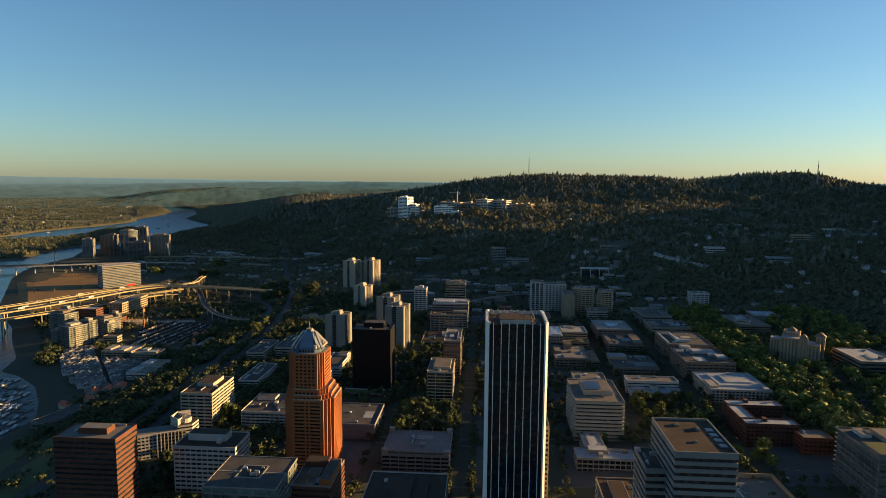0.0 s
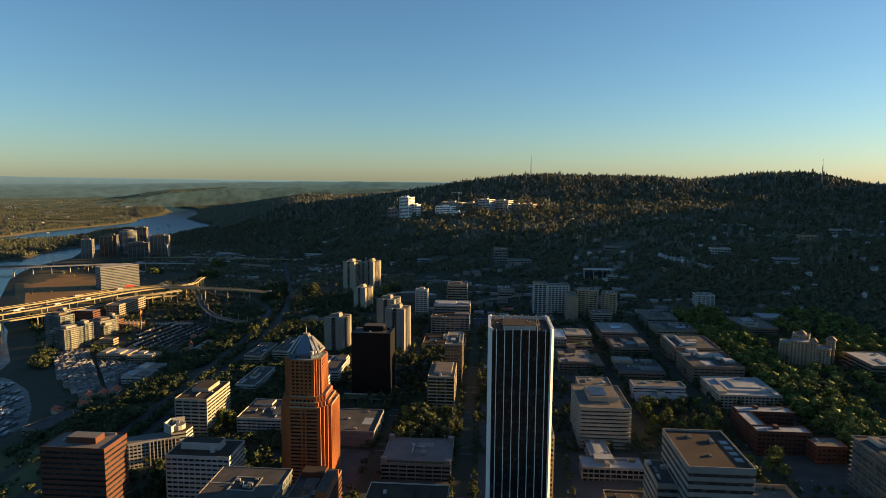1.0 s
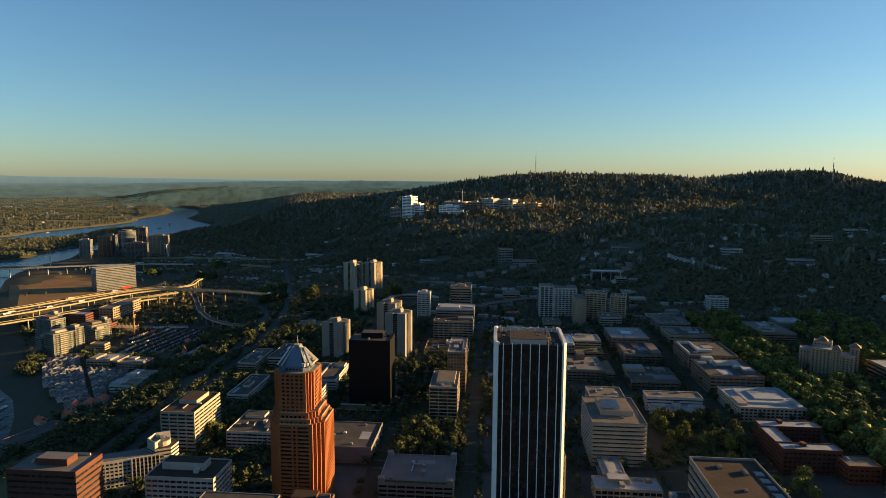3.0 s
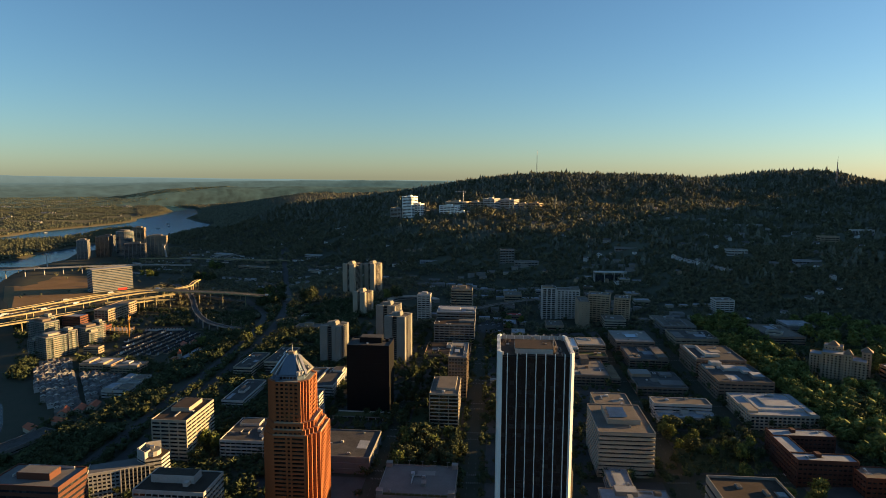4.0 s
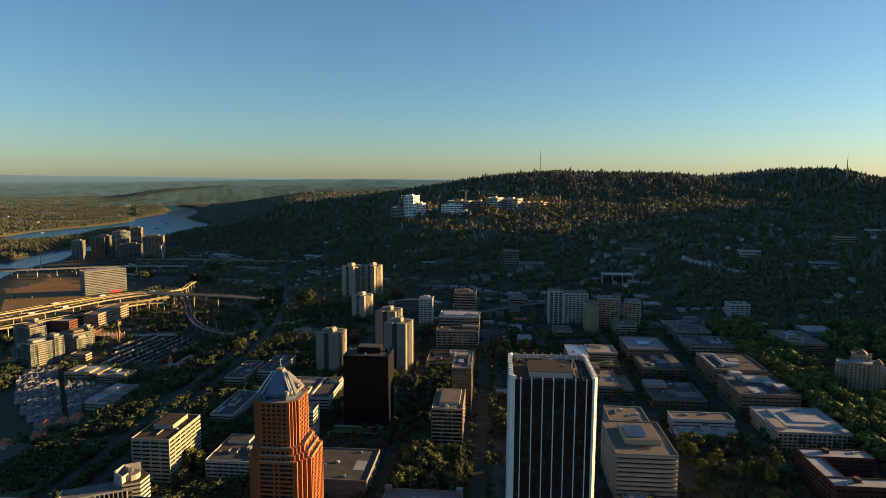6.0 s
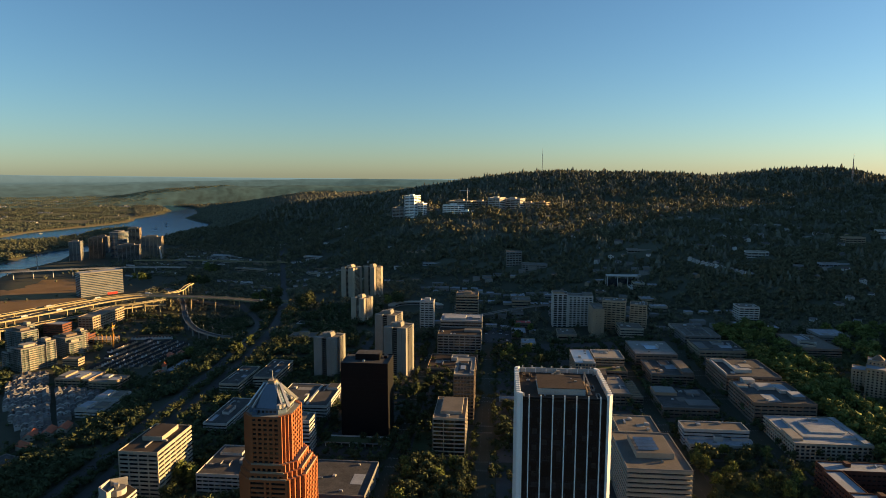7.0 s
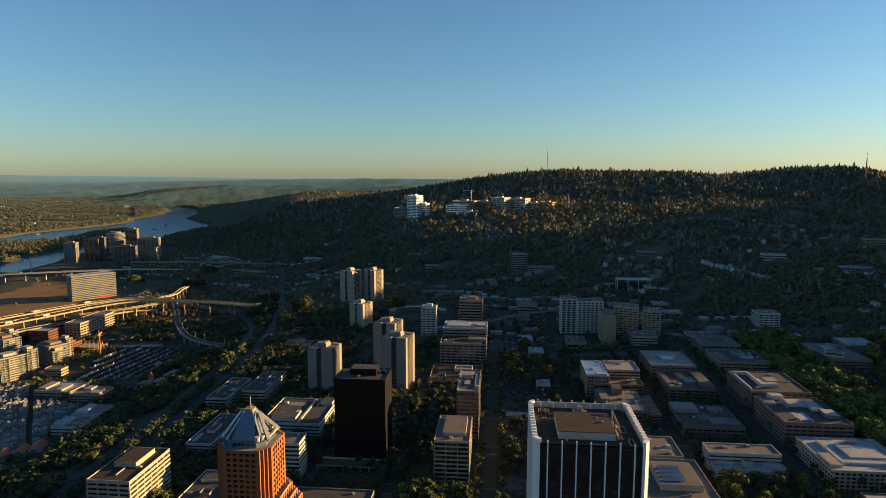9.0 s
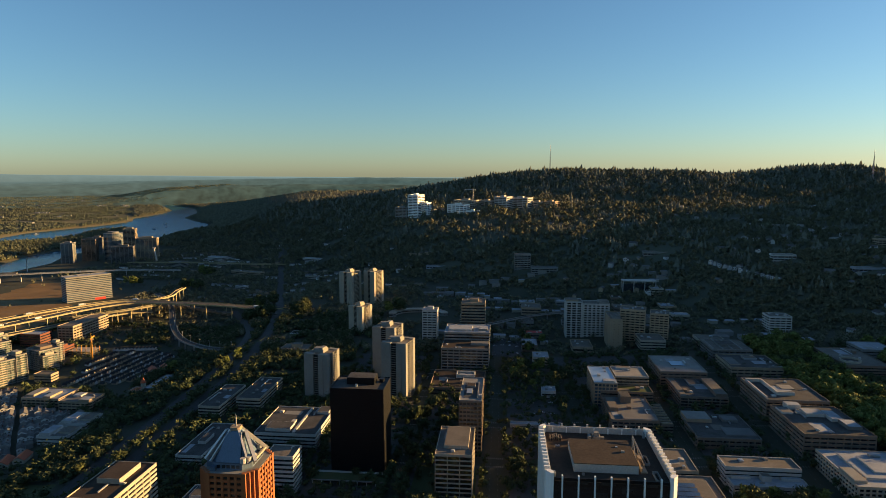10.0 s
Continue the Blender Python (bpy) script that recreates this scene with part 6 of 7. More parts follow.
# ---- roads on the ground ----
def ground_road(pts, width, name="road", mat="asphalt", label="grey asphalt freeway lanes in the cutting"):
    line = [Vector((p.x, p.y, 0)) for p in curve_points([(*q, 0) for q in pts], 16)]
    line = [Vector((p.x, p.y, max(gz(p.x, p.y), gz(p.x - width / 2, p.y), gz(p.x + width / 2, p.y)) + 0.35)) for p in line]
    tagged(new(name, strip_mesh(name, line, [(-width / 2, width / 2, -1.5, 0)], mat)), label, "road", kind="structure")
FREEWAY = [[(-470, 1500), (-425, 1440), (-384, 1320), (-350, 1200), (-328, 1085), (-316, 970), (-312, 870), (-308, 741), (-304, 655), (-304, 560), (-312, 420)],
           [(-520, 1440), (-450, 1330), (-385, 1200), (-356, 1085), (-343, 970), (-337, 870), (-334, 741), (-331, 655), (-332, 540), (-345, 380)]]
ground_road(FREEWAY[0], 14)
ground_road(FREEWAY[1], 14)
AVENUE = [(-385, 1330), (-422, 1440), (-480, 1600), (-538, 1767), (-640, 2050), (-730, 2300)]
ground_road(AVENUE, 16, label="straight grey avenue between dark trees")
ground_road([(-640, 1330), (-560, 1250), (-470, 1180), (-420, 1200)], 12)
def patch(name, label, pts, mat):
    c = Vector((sum(p[0] for p in pts) / len(pts), sum(p[1] for p in pts) / len(pts), 0))
    v, f, n, rings = [], [], len(pts), 6
    for k in range(rings + 1):
        for x, y in pts:
            px, py = c.x + (x - c.x) * k / rings, c.y + (y - c.y) * k / rings
            v.append((px, py, gz(px, py) + 0.6 - 0.5 * (k == rings)))
    for k in range(rings):
        f += [(k * n + i, k * n + (i + 1) % n, (k + 1) * n + (i + 1) % n, (k + 1) * n + i) for i in range(n)]
    tagged(new(name, poly_mesh(name, v, [q[::-1] for q in f], mat)), label, "ground", kind="structure")
patch("playing_field", "dark green playing field below the hill", [(476, 930), (560, 930), (600, 1000), (490, 1000)], "green")
patch("riverside_lawn", "dark green lawn between the marina and the freeway", [(-432, 440), (-352, 440), (-350, 560), (-350, 700), (-400, 716), (-448, 690), (-446, 560)], "green")
patch("car_park", "worn grey asphalt car park behind the white block", [(19, 1078), (62, 1078), (64, 1192), (19, 1186)], "asphalt")
patch("bare_lot", "bare brown earth of a cleared riverside yard", [(-1210, 1560), (-1180, 1700), (-1010, 1760), (-930, 1640), (-960, 1500), (-850, 1440), (-800, 1330), (-860, 1180), (-950, 1230), (-1080, 1400)], "dirt")

# ---- masts, cranes, bridge pylons ----
def mast(label, x, y, height, wide, name="radio_mast"):
    fx, fy, fz, k = (float(v) for v in far_place(x, y, gz(x, y)))
    b = thing(name, (fx, fy, fz), label, "mast")
    w0, w1, n = wide, wide * 0.25, 14
    for i in range(n):
        u0, u1 = i / n, (i + 1) / n
        a, c = w0 + (w1 - w0) * u0, w0 + (w1 - w0) * u1
        z0, z1 = height * u0 * 0.8, height * u1 * 0.8
        sec = []
        for sx, sy in ((-1, -1), (1, -1), (1, 1), (-1, 1)):
            sec.append((sx * a, sy * a, z0, sx * c, sy * c, z1))
        for (s, q) in ((0, 1), (1, 2), (2, 3), (3, 0)):
            sec.append((sec[s][0], sec[s][1], z0, sec[q][3], sec[q][4], z1))
        v, f = [], []
        t = wide * 0.12
        for x0, y0, za, x1, y1, zb in sec:
            m = len(v)
            for xx, yy, zz in ((x0, y0, za), (x1, y1, zb)):
                v += [(xx - t, yy - t, zz), (xx + t, yy - t, zz), (xx + t, yy + t, zz), (xx - t, yy + t, zz)]
            f += [(m + q, m + (q + 1) % 4, m + 4 + (q + 1) % 4, m + 4 + q) for q in range(4)]
        part("lattice_section", poly_mesh("lattice_section", v, f, "steel" if i % 2 else "white"), b)
    part("antenna", prism("antenna", octagon(0, 0, wide * 0.22, wide * 0.12), height * 0.8, height, "steel"), b)
    return b

mast("tall red and white lattice radio mast on the ridge", 262, 3330, 125, 2.6)
mast("tall red and white lattice radio mast on the summit", 1478, 2830, 112, 2.6)

for k, p in enumerate(LINES[5][0][30:96:6]):
    b = thing("street_lamp", (p.x, p.y, p.z), "slim grey lamp post on the ramp", "lamp post", "ramp lamps")
    part("pole", prism("pole", octagon(0, 4.2, 0.16, 0.1), 0, 11, "white", octagon(0, 4.2, 0.1, 0.06)), b)
    part("arm", box_mesh("arm", [(-0.1, 0.1, 1.6, 4.2, 10.8, 11.0)], "white"), b)
    part("lamp_head", box_mesh("lamp_head", [(-0.25, 0.25, 0.8, 1.8, 10.7, 10.95)], "grey"), b)

def tower_crane(label, x, y, z, height, arm, turn, paint="crane"):
    b = thing("tower_crane", (x, y, z), label, "crane", turn=radians(turn))
    part("crane_mast", box_mesh("crane_mast", [(-1, 1, -1, 1, 0, height)], paint), b)
    part("crane_arm", box_mesh("crane_arm", [(-0.6, 0.6, -arm * 0.3, arm, height - 1, height + 0.8)], paint), b)
    part("crane_cab", box_mesh("crane_cab", [(0.8, 2.4, 0.5, 2.5, height - 3, height)], "white"), b)
    part("crane_top", prism("crane_top", octagon(0, 0, 0.9, 0.5), height, height + 8, paint, octagon(0, 0, 0.2, 0.1)), b)
    part("counterweight", box_mesh("counterweight", [(-1.2, 1.2, -arm * 0.3, -arm * 0.22, height - 3.4, height - 1)], "concrete"), b)
    return b
tower_crane("tower crane above the hospital roofs", -66, 2300, 150, 68, 30, 75, "white")
tower_crane("yellow tower crane on a building site", -585, 1085, -13, 34, 16, 20)

b = thing("bridge_mast", (-1330, 1874, -16), "slim pale mast beside the bridge", "mast")
part("shaft", prism("shaft", octagon(0, 0, 1.5, 0.8), 0, 46, "white", octagon(0, 0, 0.7, 0.4)), b)
part("foot_block", prism("foot_block", octagon(0, 0, 3.4, 2.0), -2, 2.5, "concrete"), b)
b = thing("tramway_tower", (-1073, 2111, -15), "slim white leaning tramway tower", "tower")
part("shaft", prism("shaft", octagon(0, 0, 3.0, 1.6), -2, 46, "white", octagon(-9, 0, 1.7, 0.9)), b)
part("head", box_mesh("head", [(-15, -3, -2.5, 2.5, 46, 48.5)], "white"), b)

# white steel frame of a flat-roofed hall on the slope
b = thing("hillside_hall", (289, 1412, gz(289, 1412)), "flat white roof on tall posts on the slope", "building")
hh = 70 - gz(289, 1412)
part("roof", box_mesh("roof", [(-31, 31, -10, 10, hh - 1.6, hh)], "white"), b)
for px in (-30, -10, 10, 30):
    for py in (-9, 9):
        part("post", box_mesh("post", [(-0.6, 0.6, -0.6, 0.6, -2, hh - 1.6)], "white"), b, at=(px, py, 0))
part("storey", box_mesh("storey", [(-29, 29, -6, 9, -2, hh - 7)], "glass"), b)
HILLSIDE = [(548, 590, 1455, 1475, 12, "white", "flat white hillside building with a window row"), (330, 380, 1560, 1580, 9, "concrete", "long flat hillside building"), (760, 800, 1500, 1520, 14, "tan", "sunlit tan hillside house block"),
            (880, 930, 1600, 1615, 9, "white", "long white hillside building"), (95, 150, 1560, 1590, 14, "concrete", "curved grey hillside apartment block"), (60, 95, 1600, 1625, 34, "concrete", "grey apartment tower at the foot of the hill"),
            (640, 690, 1350, 1365, 8, "membrane", "low white-roofed hillside building"), (-150, -70, 1700, 1712, 7, "membrane", "long low pale building at the hill foot")]
for n, (x0, x1, y0, y1, hgt, wall, lab) in enumerate(HILLSIDE):
    base = min(gz(x0, y0), gz(x1, y0)) - 1
    office("hillside_building", lab, x0, x1, y0, y1, base + hgt + 4, max(2, int(hgt / 3.5)), wall=wall, band=0.5, pier=0.8, bay=6, base=base, seed=150 + n)
# pale low buildings of the valley, a red-roofed shop, a curved terrace
VALLEY = [(-735, -634, 1893, 1915, 9, "tan", "gravel", "long tan school building in the valley"), (-628, -598, 1690, 1706, 6, "white", "membrane", "low white pavilion among valley trees"),
          (-560, -500, 2010, 2030, 8, "white", "membrane", "low white hall among valley trees"), (-850, -800, 2060, 2080, 9, "cream", "gravel", "low cream block near the riverside towers"),
          (-980, -930, 2010, 2040, 16, "concrete", "gravel", "grey block near the riverside towers"), (-930, -870, 2160, 2190, 12, "white", "membrane", "pale block near the riverside towers"),
          (-480, -440, 1800, 1815, 7, "cream", "gravel", "low cream house block in the valley"), (68, 95, 1172, 1190, 13, "brown", "red", "brown shop block with a red roof")]
for n, (x0, x1, y0, y1, hgt, wall, roof, lab) in enumerate(VALLEY):
    base = gz((x0 + x1) / 2, y0) - 1
    office("low_building", lab, x0, x1, y0, y1, base + hgt + 1, max(2, int(hgt / 3.5)), wall=wall, band=0.55, base=base, seed=230 + n, roof=roof, units=2, patches=1, turn=radians(-18) if x1 < 0 else 0)
b = thing("curved_building", (-114, 1290, gz(-114, 1290)), "low pale curved terrace with a flat roof", "building")
bow = [Vector((46 * math.cos(a), 34 * math.sin(a), 0)) for a in np.linspace(0.1, math.pi + 0.3, 26)]
part("wall", strip_mesh("wall", bow, [(-6, 6, -2, 6)], "concrete"), b)
part("window_band", strip_mesh("window_band", bow, [(-6.1, 6.1, 2.4, 4.2)], "glass"), b)
part("roof", strip_mesh("roof", bow, [(-6.6, 6.6, 6, 6.6)], "cream"), b)
# low frontage further along the avenues
r = random.Random(21)
for bx in (-40, 60, 130, 225, 300):
    for by in (1100, 1240, 1300, 1370):
        x0, y0 = bx + r.uniform(0, 10), by + r.uniform(0, 10)
        if any(x0 < c + 8 and x0 + 40 > a - 8 and y0 < e + 8 and y0 + 30 > d - 8 for _, _, a, c, d, e, *_ in OFFICES):
            continue
        w, l, hgt = r.uniform(20, 42), r.uniform(18, 40), r.uniform(7, 15)
        z = gz(x0 + w / 2, y0)
        office("low_building", "low flat-roofed town building", x0, x0 + w, y0, y0 + l, z + hgt, max(2, int(hgt / 3.6)), wall=r.choice(["tan", "concrete", "brown", "cream"]), band=0.55, roof=r.choice(["gravel", "membrane", "tar"]), units=4, base=z - 2, seed=170 + int(x0))

g = thing("garage_roof_gear", (-16, 563, 18), "corner stair heads and planters on the garage roof", "roof gear")
for sx in (-1, 1):
    for sy in (-1, 1):
        part("stair_head", box_mesh("stair_head", [(-2.4, 2.4, -2.4, 2.4, -1, 3.0), (-2.7, 2.7, -2.7, 2.7, 3.0, 3.3)], "concrete"), g, at=(sx * 28.4, sy * 24.2, 0))
for k in range(10):
    part("planter", box_mesh("planter", [(-2.4, 2.4, -0.6, 0.6, -0.1, 0.7), (-2.2, 2.2, -0.5, 0.5, 0.7, 1.5)], "green"), g, at=(-23 + 5.1 * k, -26, 0))
for k in range(5):
    part("lamp_frame", box_mesh("lamp_frame", [(-0.12, 0.12, -0.12, 0.12, -0.9, 4.2), (-1.4, 1.4, -0.12, 0.12, 4.0, 4.2)], "metal"), g, at=(-22 + 11 * k, 25.4, 0))
b = thing("turret_house", (-433, 968, gz(-433, 968)), "small turret with a red pointed roof", "turret")
part("wall", prism("wall", octagon(0, 0, 3.0, 1.3), -1, 7, "cream"), b)
part("roof", prism("roof", octagon(0, 0, 3.6, 1.6), 7, 14, "tile", octagon(0, 0, 0.2, 0.1)), b, "red tiled spire roof")
# evening sun on the posts is put into their orange paint
s = thing("building_site", (-622, 1118, gz(-622, 1118)), "half-built frame of orange timber and pale slabs", "building site")
for k in range(3):
    part("slab", box_mesh("slab", [(-20, 20, -12, 12, 0, 0.4)], "cream"), s, at=(0, 0, 3.6 * k))
for i in range(6):
    for j in range(3):
        part("post", box_mesh("post", [(-0.35, 0.35, -0.35, 0.35, 0, 10.5)], "crane"), s, at=(-19 + 7.6 * i, -11 + 11 * j, 0))
b = thing("roof_court", (449, 992, 46), "round pale rim of an open roof court", "roof court")
arc = [Vector((11 * math.cos(k * math.tau / 20), 11 * math.sin(k * math.tau / 20), 0)) for k in range(21)]
part("rim", strip_mesh("rim", arc, [(-0.5, 0.5, -1, 1.6)], "cream"), b)
part("court_floor", prism("court_floor", [(p.x * 0.94, p.y * 0.94) for p in arc[:-1]], -1, -0.7, "black"), b)
b = thing("colonnade", (-96, 726.5, gz(-96, 726)), "long white garden colonnade before the black tower", "colonnade")
part("beam", box_mesh("beam", [(-32, 32, -1.5, 1.5, 3.2, 4.2)], "white"), b)
part("lawn_roof", box_mesh("lawn_roof", [(-32, 32, -14.5, -1.6, 3.4, 4.0)], "green"), b, "planted roof lawn")
part("rear_beam", box_mesh("rear_beam", [(-32, 32, -15.4, -14.6, 3.2, 4.2)], "concrete"), b)
for k in range(9):
    part("column", box_mesh("column", [(-0.4, 0.4, -15.3, -14.7, -1, 3.2)], "white"), b, at=(-31 + 62 * k / 8, 0, 0))
for k in range(9):
    part("column", box_mesh("column", [(-0.4, 0.4, -0.4, 0.4, -1, 3.2)], "white"), b, at=(-31 + 62 * k / 8, 0, 0))

# ---- streets ----
AVENUES = [(-160, -140), (-64, -48), (16, 36), (97, 118), (190, 212), (273, 296), (366, 388), (505, 525)]
STREETS = [(312, 328), (408, 420), (494, 508), (592, 598 + 4), (678, 690), (757, 769), (840, 848), (918, 932), (996, 1008)]
def laid(mesh):
    """Lays a flat mesh on the rising town floor."""
    n = len(mesh.vertices)
    co = np.zeros(n * 3, np.float32)
    mesh.vertices.foreach_get("co", co)
    co = co.reshape(-1, 3)
    co[:, 2] += slope(co[:, 0], co[:, 1])
    mesh.vertices.foreach_set("co", co.ravel())
    mesh.update()
    return mesh
tagged(new("road", laid(box_mesh("road", [(a, c, d, e, -0.8, 0.06) for a, c in ((-164, -140), (-140, 36), (36, 560)) for d, e in ((290, 430), (430, 1072))], "asphalt"))), "dark asphalt of the street grid", "road", kind="structure")
cols = [(a[1], c[0]) for a, c in zip(AVENUES, AVENUES[1:])]
rows = [(a[1], c[0]) for a, c in zip(STREETS, STREETS[1:])] + [(1008, 1068)]
parks = {(1, 3), (4, 3), (1, 4), (6, 1), (6, 3), (6, 4), (6, 5), (6, 6), (6, 7), (6, 2)}
for i, (x0, x1) in enumerate(cols):
    for j, (y0, y1) in enumerate(rows):
        slab = tagged(new("pavement", laid(box_mesh("pavement", [(x0 + 2, x1 - 2, y0 + 1.5, y1 - 1.5, -0.5, 0.22)], "paving"))), "grey concrete pavement round a town block", "pavement", kind="structure")
        if (i, j) in parks:
            tagged(new("lawn", laid(box_mesh("lawn", [(x0 + 5, x1 - 5, y0 + 5, y1 - 5, 0.1, 0.30)], "green"))), "shaded lawn of a town park", "lawn", kind="structure")
# painted lines
marks = []
for x0, x1 in AVENUES[1:6]:
    for lane in (1, 2):
        lx = x0 + (x1 - x0) * lane / 3
        marks += [(lx - 0.09, lx + 0.09, y, y + 3, 0.06, 0.075) for y in range(300, 1060, 9)]
    for y0, y1 in STREETS:
        for k in range(9):
            px = x0 + 2.5 + (x1 - x0 - 5) * k / 8
            marks += [(px - 0.3, px + 0.3, y0 - 3.4, y0 - 0.6, 0.06, 0.075), (px - 0.3, px + 0.3, y1 + 0.6, y1 + 3.4, 0.06, 0.075)]
tagged(new("road_markings", laid(box_mesh("road_markings", marks, "concrete"))), "worn white lane lines and zebra crossings", "road markings", kind="stuff")

# ---- cars ----
def car_kind(paint):
    b = thing("car", (0, 0, -900), "", "car")
    part("body", prism("body", [(-0.9, -2.2), (0.9, -2.2), (0.95, 0), (0.9, 2.2), (-0.9, 2.2), (-0.95, 0)], 0.35, 0.95, paint), b)
    part("cabin", prism("cabin", [(-0.8, -1.4), (0.8, -1.4), (0.8, 1.1), (-0.8, 1.1)], 0.95, 1.45, "glass", [(-0.65, -0.9), (0.65, -0.9), (0.65, 0.7), (-0.65, 0.7)]), b)
    part("car_roof", box_mesh("car_roof", [(-0.65, 0.65, -0.9, 0.7, 1.45, 1.5)], paint), b)
    wheel = box_mesh("wheel", [(-0.11, 0.11, -0.32, 0.32, 0.0, 0.64), (-0.11, 0.11, -0.22, 0.22, -0.0, 0.66)], "black")
    for sx in (-1, 1):
        for sy in (-1, 1):
            part("wheel", wheel, b, at=(sx * 0.85, sy * 1.35, 0))
    return b
ck = [car_kind("carpaint"), car_kind("white"), car_kind("grey")]
names = ["silver parked car on the asphalt", "white parked car on the asphalt", "dark parked car on the asphalt"]
r = random.Random(9)
spots = []
for x0, x1 in AVENUES[1:6]:
    for y in range(330, 1060, 7):
        for lx in (x0 + 3.2, x1 - 3.2):
            if r.random() < 0.2:
                spots.append((lx, y + r.uniform(-1, 1), 0.06, 0))
for i in range(5):
    for k in range(14):
        if r.random() < 0.8:
            spots.append((45 + 10.5 * i, (852 if i % 2 else 868) + k * 3.4, 0.24, 90))
spots = [(x, y, z + float(slope(x, y)), turn) for x, y, z, turn in r.sample(spots, min(32, len(spots)))]
for n, (line, width) in enumerate(LINES[:3]):
    for i in range(4, len(line) - 2):
        for side in (-1, 1):
            if r.random() < 0.11:
                p, d = line[i], line[i + 1] - line[i]
                s = Vector((d.y, -d.x, 0)).normalized() * (side * width * r.choice((0.14, 0.3)))
                spots.append((p.x + s.x, p.y + s.y, p.z + 0.08, math.degrees(math.atan2(-d.x, d.y))))
                if r.random() < 0.3:
                    q = pose(*spots.pop()[:3], 0, 0, math.degrees(math.atan2(-d.x, d.y)))
                    t = thing("truck", (0, 0, 0), "white box truck on the viaduct", "truck", "freeway trucks")
                    part("cargo_box", box_mesh("cargo_box", [(-1.25, 1.25, -6, 3, 1.1, 4.0)], "hull"), t)
                    part("cab", box_mesh("cab", [(-1.2, 1.2, 3.4, 5.6, 0.7, 3.0)], "white"), t)
                    for wy in (-4.6, -3.2, 4.4):
                        part("axle", box_mesh("axle", [(-1.2, -0.8, wy - 0.5, wy + 0.5, 0, 1.0), (0.8, 1.2, wy - 0.5, wy + 0.5, 0, 1.0), (-0.8, 0.8, wy - 0.15, wy + 0.15, 0.35, 0.65)], "black"), t)
                    part("chassis", box_mesh("chassis", [(-0.9, 0.9, -6, 5, 0.7, 1.1)], "black"), t)
                    t.matrix_world = q
for i in range(4):
    for k in range(16):
        if r.random() < 0.36:
            spots.append((22 + 11 * i, 1085 + k * 6.2, 0.45 + gz(22 + 11 * i, 1085 + k * 6.2), 90))
for k in range(12):
    spots.append((300 + 3.1 * k, 522 if k % 3 else 536, 0.24 + float(slope(300, 522)), 4))
for x, y, z, turn in spots:
    k = r.choice((0, 0, 1, 2, 2))
    tagged(copy_thing(ck[k], pose(x, y, z, 0, 0, turn)), names[k], "car", "cars along the streets")
for k in ck:
    for o in (*k.children_recursive, k):
        bpy.data.objects.remove(o)

# ---- marina ----
def boat_kind(long, paint):
    b = thing("boat", (0, 0, -900), "", "boat")
    v = [(-long * 0.16, -long / 2), (long * 0.16, -long / 2), (long * 0.17, long * 0.15), (0, long / 2), (-long * 0.17, long * 0.15)]
    part("hull", prism("hull", [(x * 0.7, y * 0.92) for x, y in v], -0.4, 1.2, paint, v), b)
    part("cabin", prism("cabin", [(-long * 0.11, -long * 0.3), (long * 0.11, -long * 0.3), (long * 0.09, long * 0.12), (-long * 0.09, long * 0.12)], 1.2, 2.5, "hull", [(-long * 0.08, -long * 0.26), (long * 0.08, -long * 0.26), (long * 0.06, long * 0.04), (-long * 0.06, long * 0.04)]), b)
    return b
boats = [boat_kind(11, "hull"), boat_kind(14, "hull"), boat_kind(9, "grey")]
r = random.Random(33)
for k in range(7):
    y = 640 + k * 26
    edge = float(np.interp(y, [640, 690, 730, 770, 800], [-486, -508, -540, -576, -612]))
    dock = thing("dock", (edge - 32, y, -20), "long grey floating marina dock", "dock", "marina docks")
    part("walkway", box_mesh("walkway", [(-34, 34, -1.3, 1.3, -0.2, 0.7)], "paving"), dock)
    for m in range(0, 9, 2):
        part("finger_pier", box_mesh("finger_pier", [(-0.5, 0.5, -11, 11, -0.2, 0.6)], "paving"), dock, at=(-32 + m * 8, 0, 0))
    for m in range(8):
        for side in (-1, 1):
            if r.random() < 0.62:
                q = r.choice((0, 0, 1, 2))
                t = copy_thing(boats[q], pose(edge - 32 - 28 + m * 8, y + side * 7.4, -20, 0, 0, 0 if side < 0 else 180))
                tagged(t, ["white motor boat moored at a dock", "long white cabin boat moored at a dock", "dark motor boat moored at a dock"][q], "boat", "marina boats")
for x, y in ((-1720, 2990), (-1900, 3060), (-1800, 3350), (-1930, 3700), (-1830, 3520), (-2200, 3010)):
    fx, fy, fz, k = (float(v) for v in far_place(x, y, -20))
    t = copy_thing(boats[1], pose(fx, fy, fz, 0, 0, r.uniform(0, 180)))
    t.scale = (1.6, 1.6, 1.6)
    tagged(t, "white boat out on the river", "boat", "river boats")
for k in boats:
    for o in (*k.children_recursive, k):
        bpy.data.objects.remove(o)

# ---- trees ----
def ico(level):
    bm = bmesh.new()
    bmesh.ops.create_icosphere(bm, subdivisions=level, radius=1)
    v = np.array([p.co for p in bm.verts]); f = np.array([[q.index for q in t.verts] for t in bm.faces])
    bm.free()
    return v, f
ICO1 = ico(1)

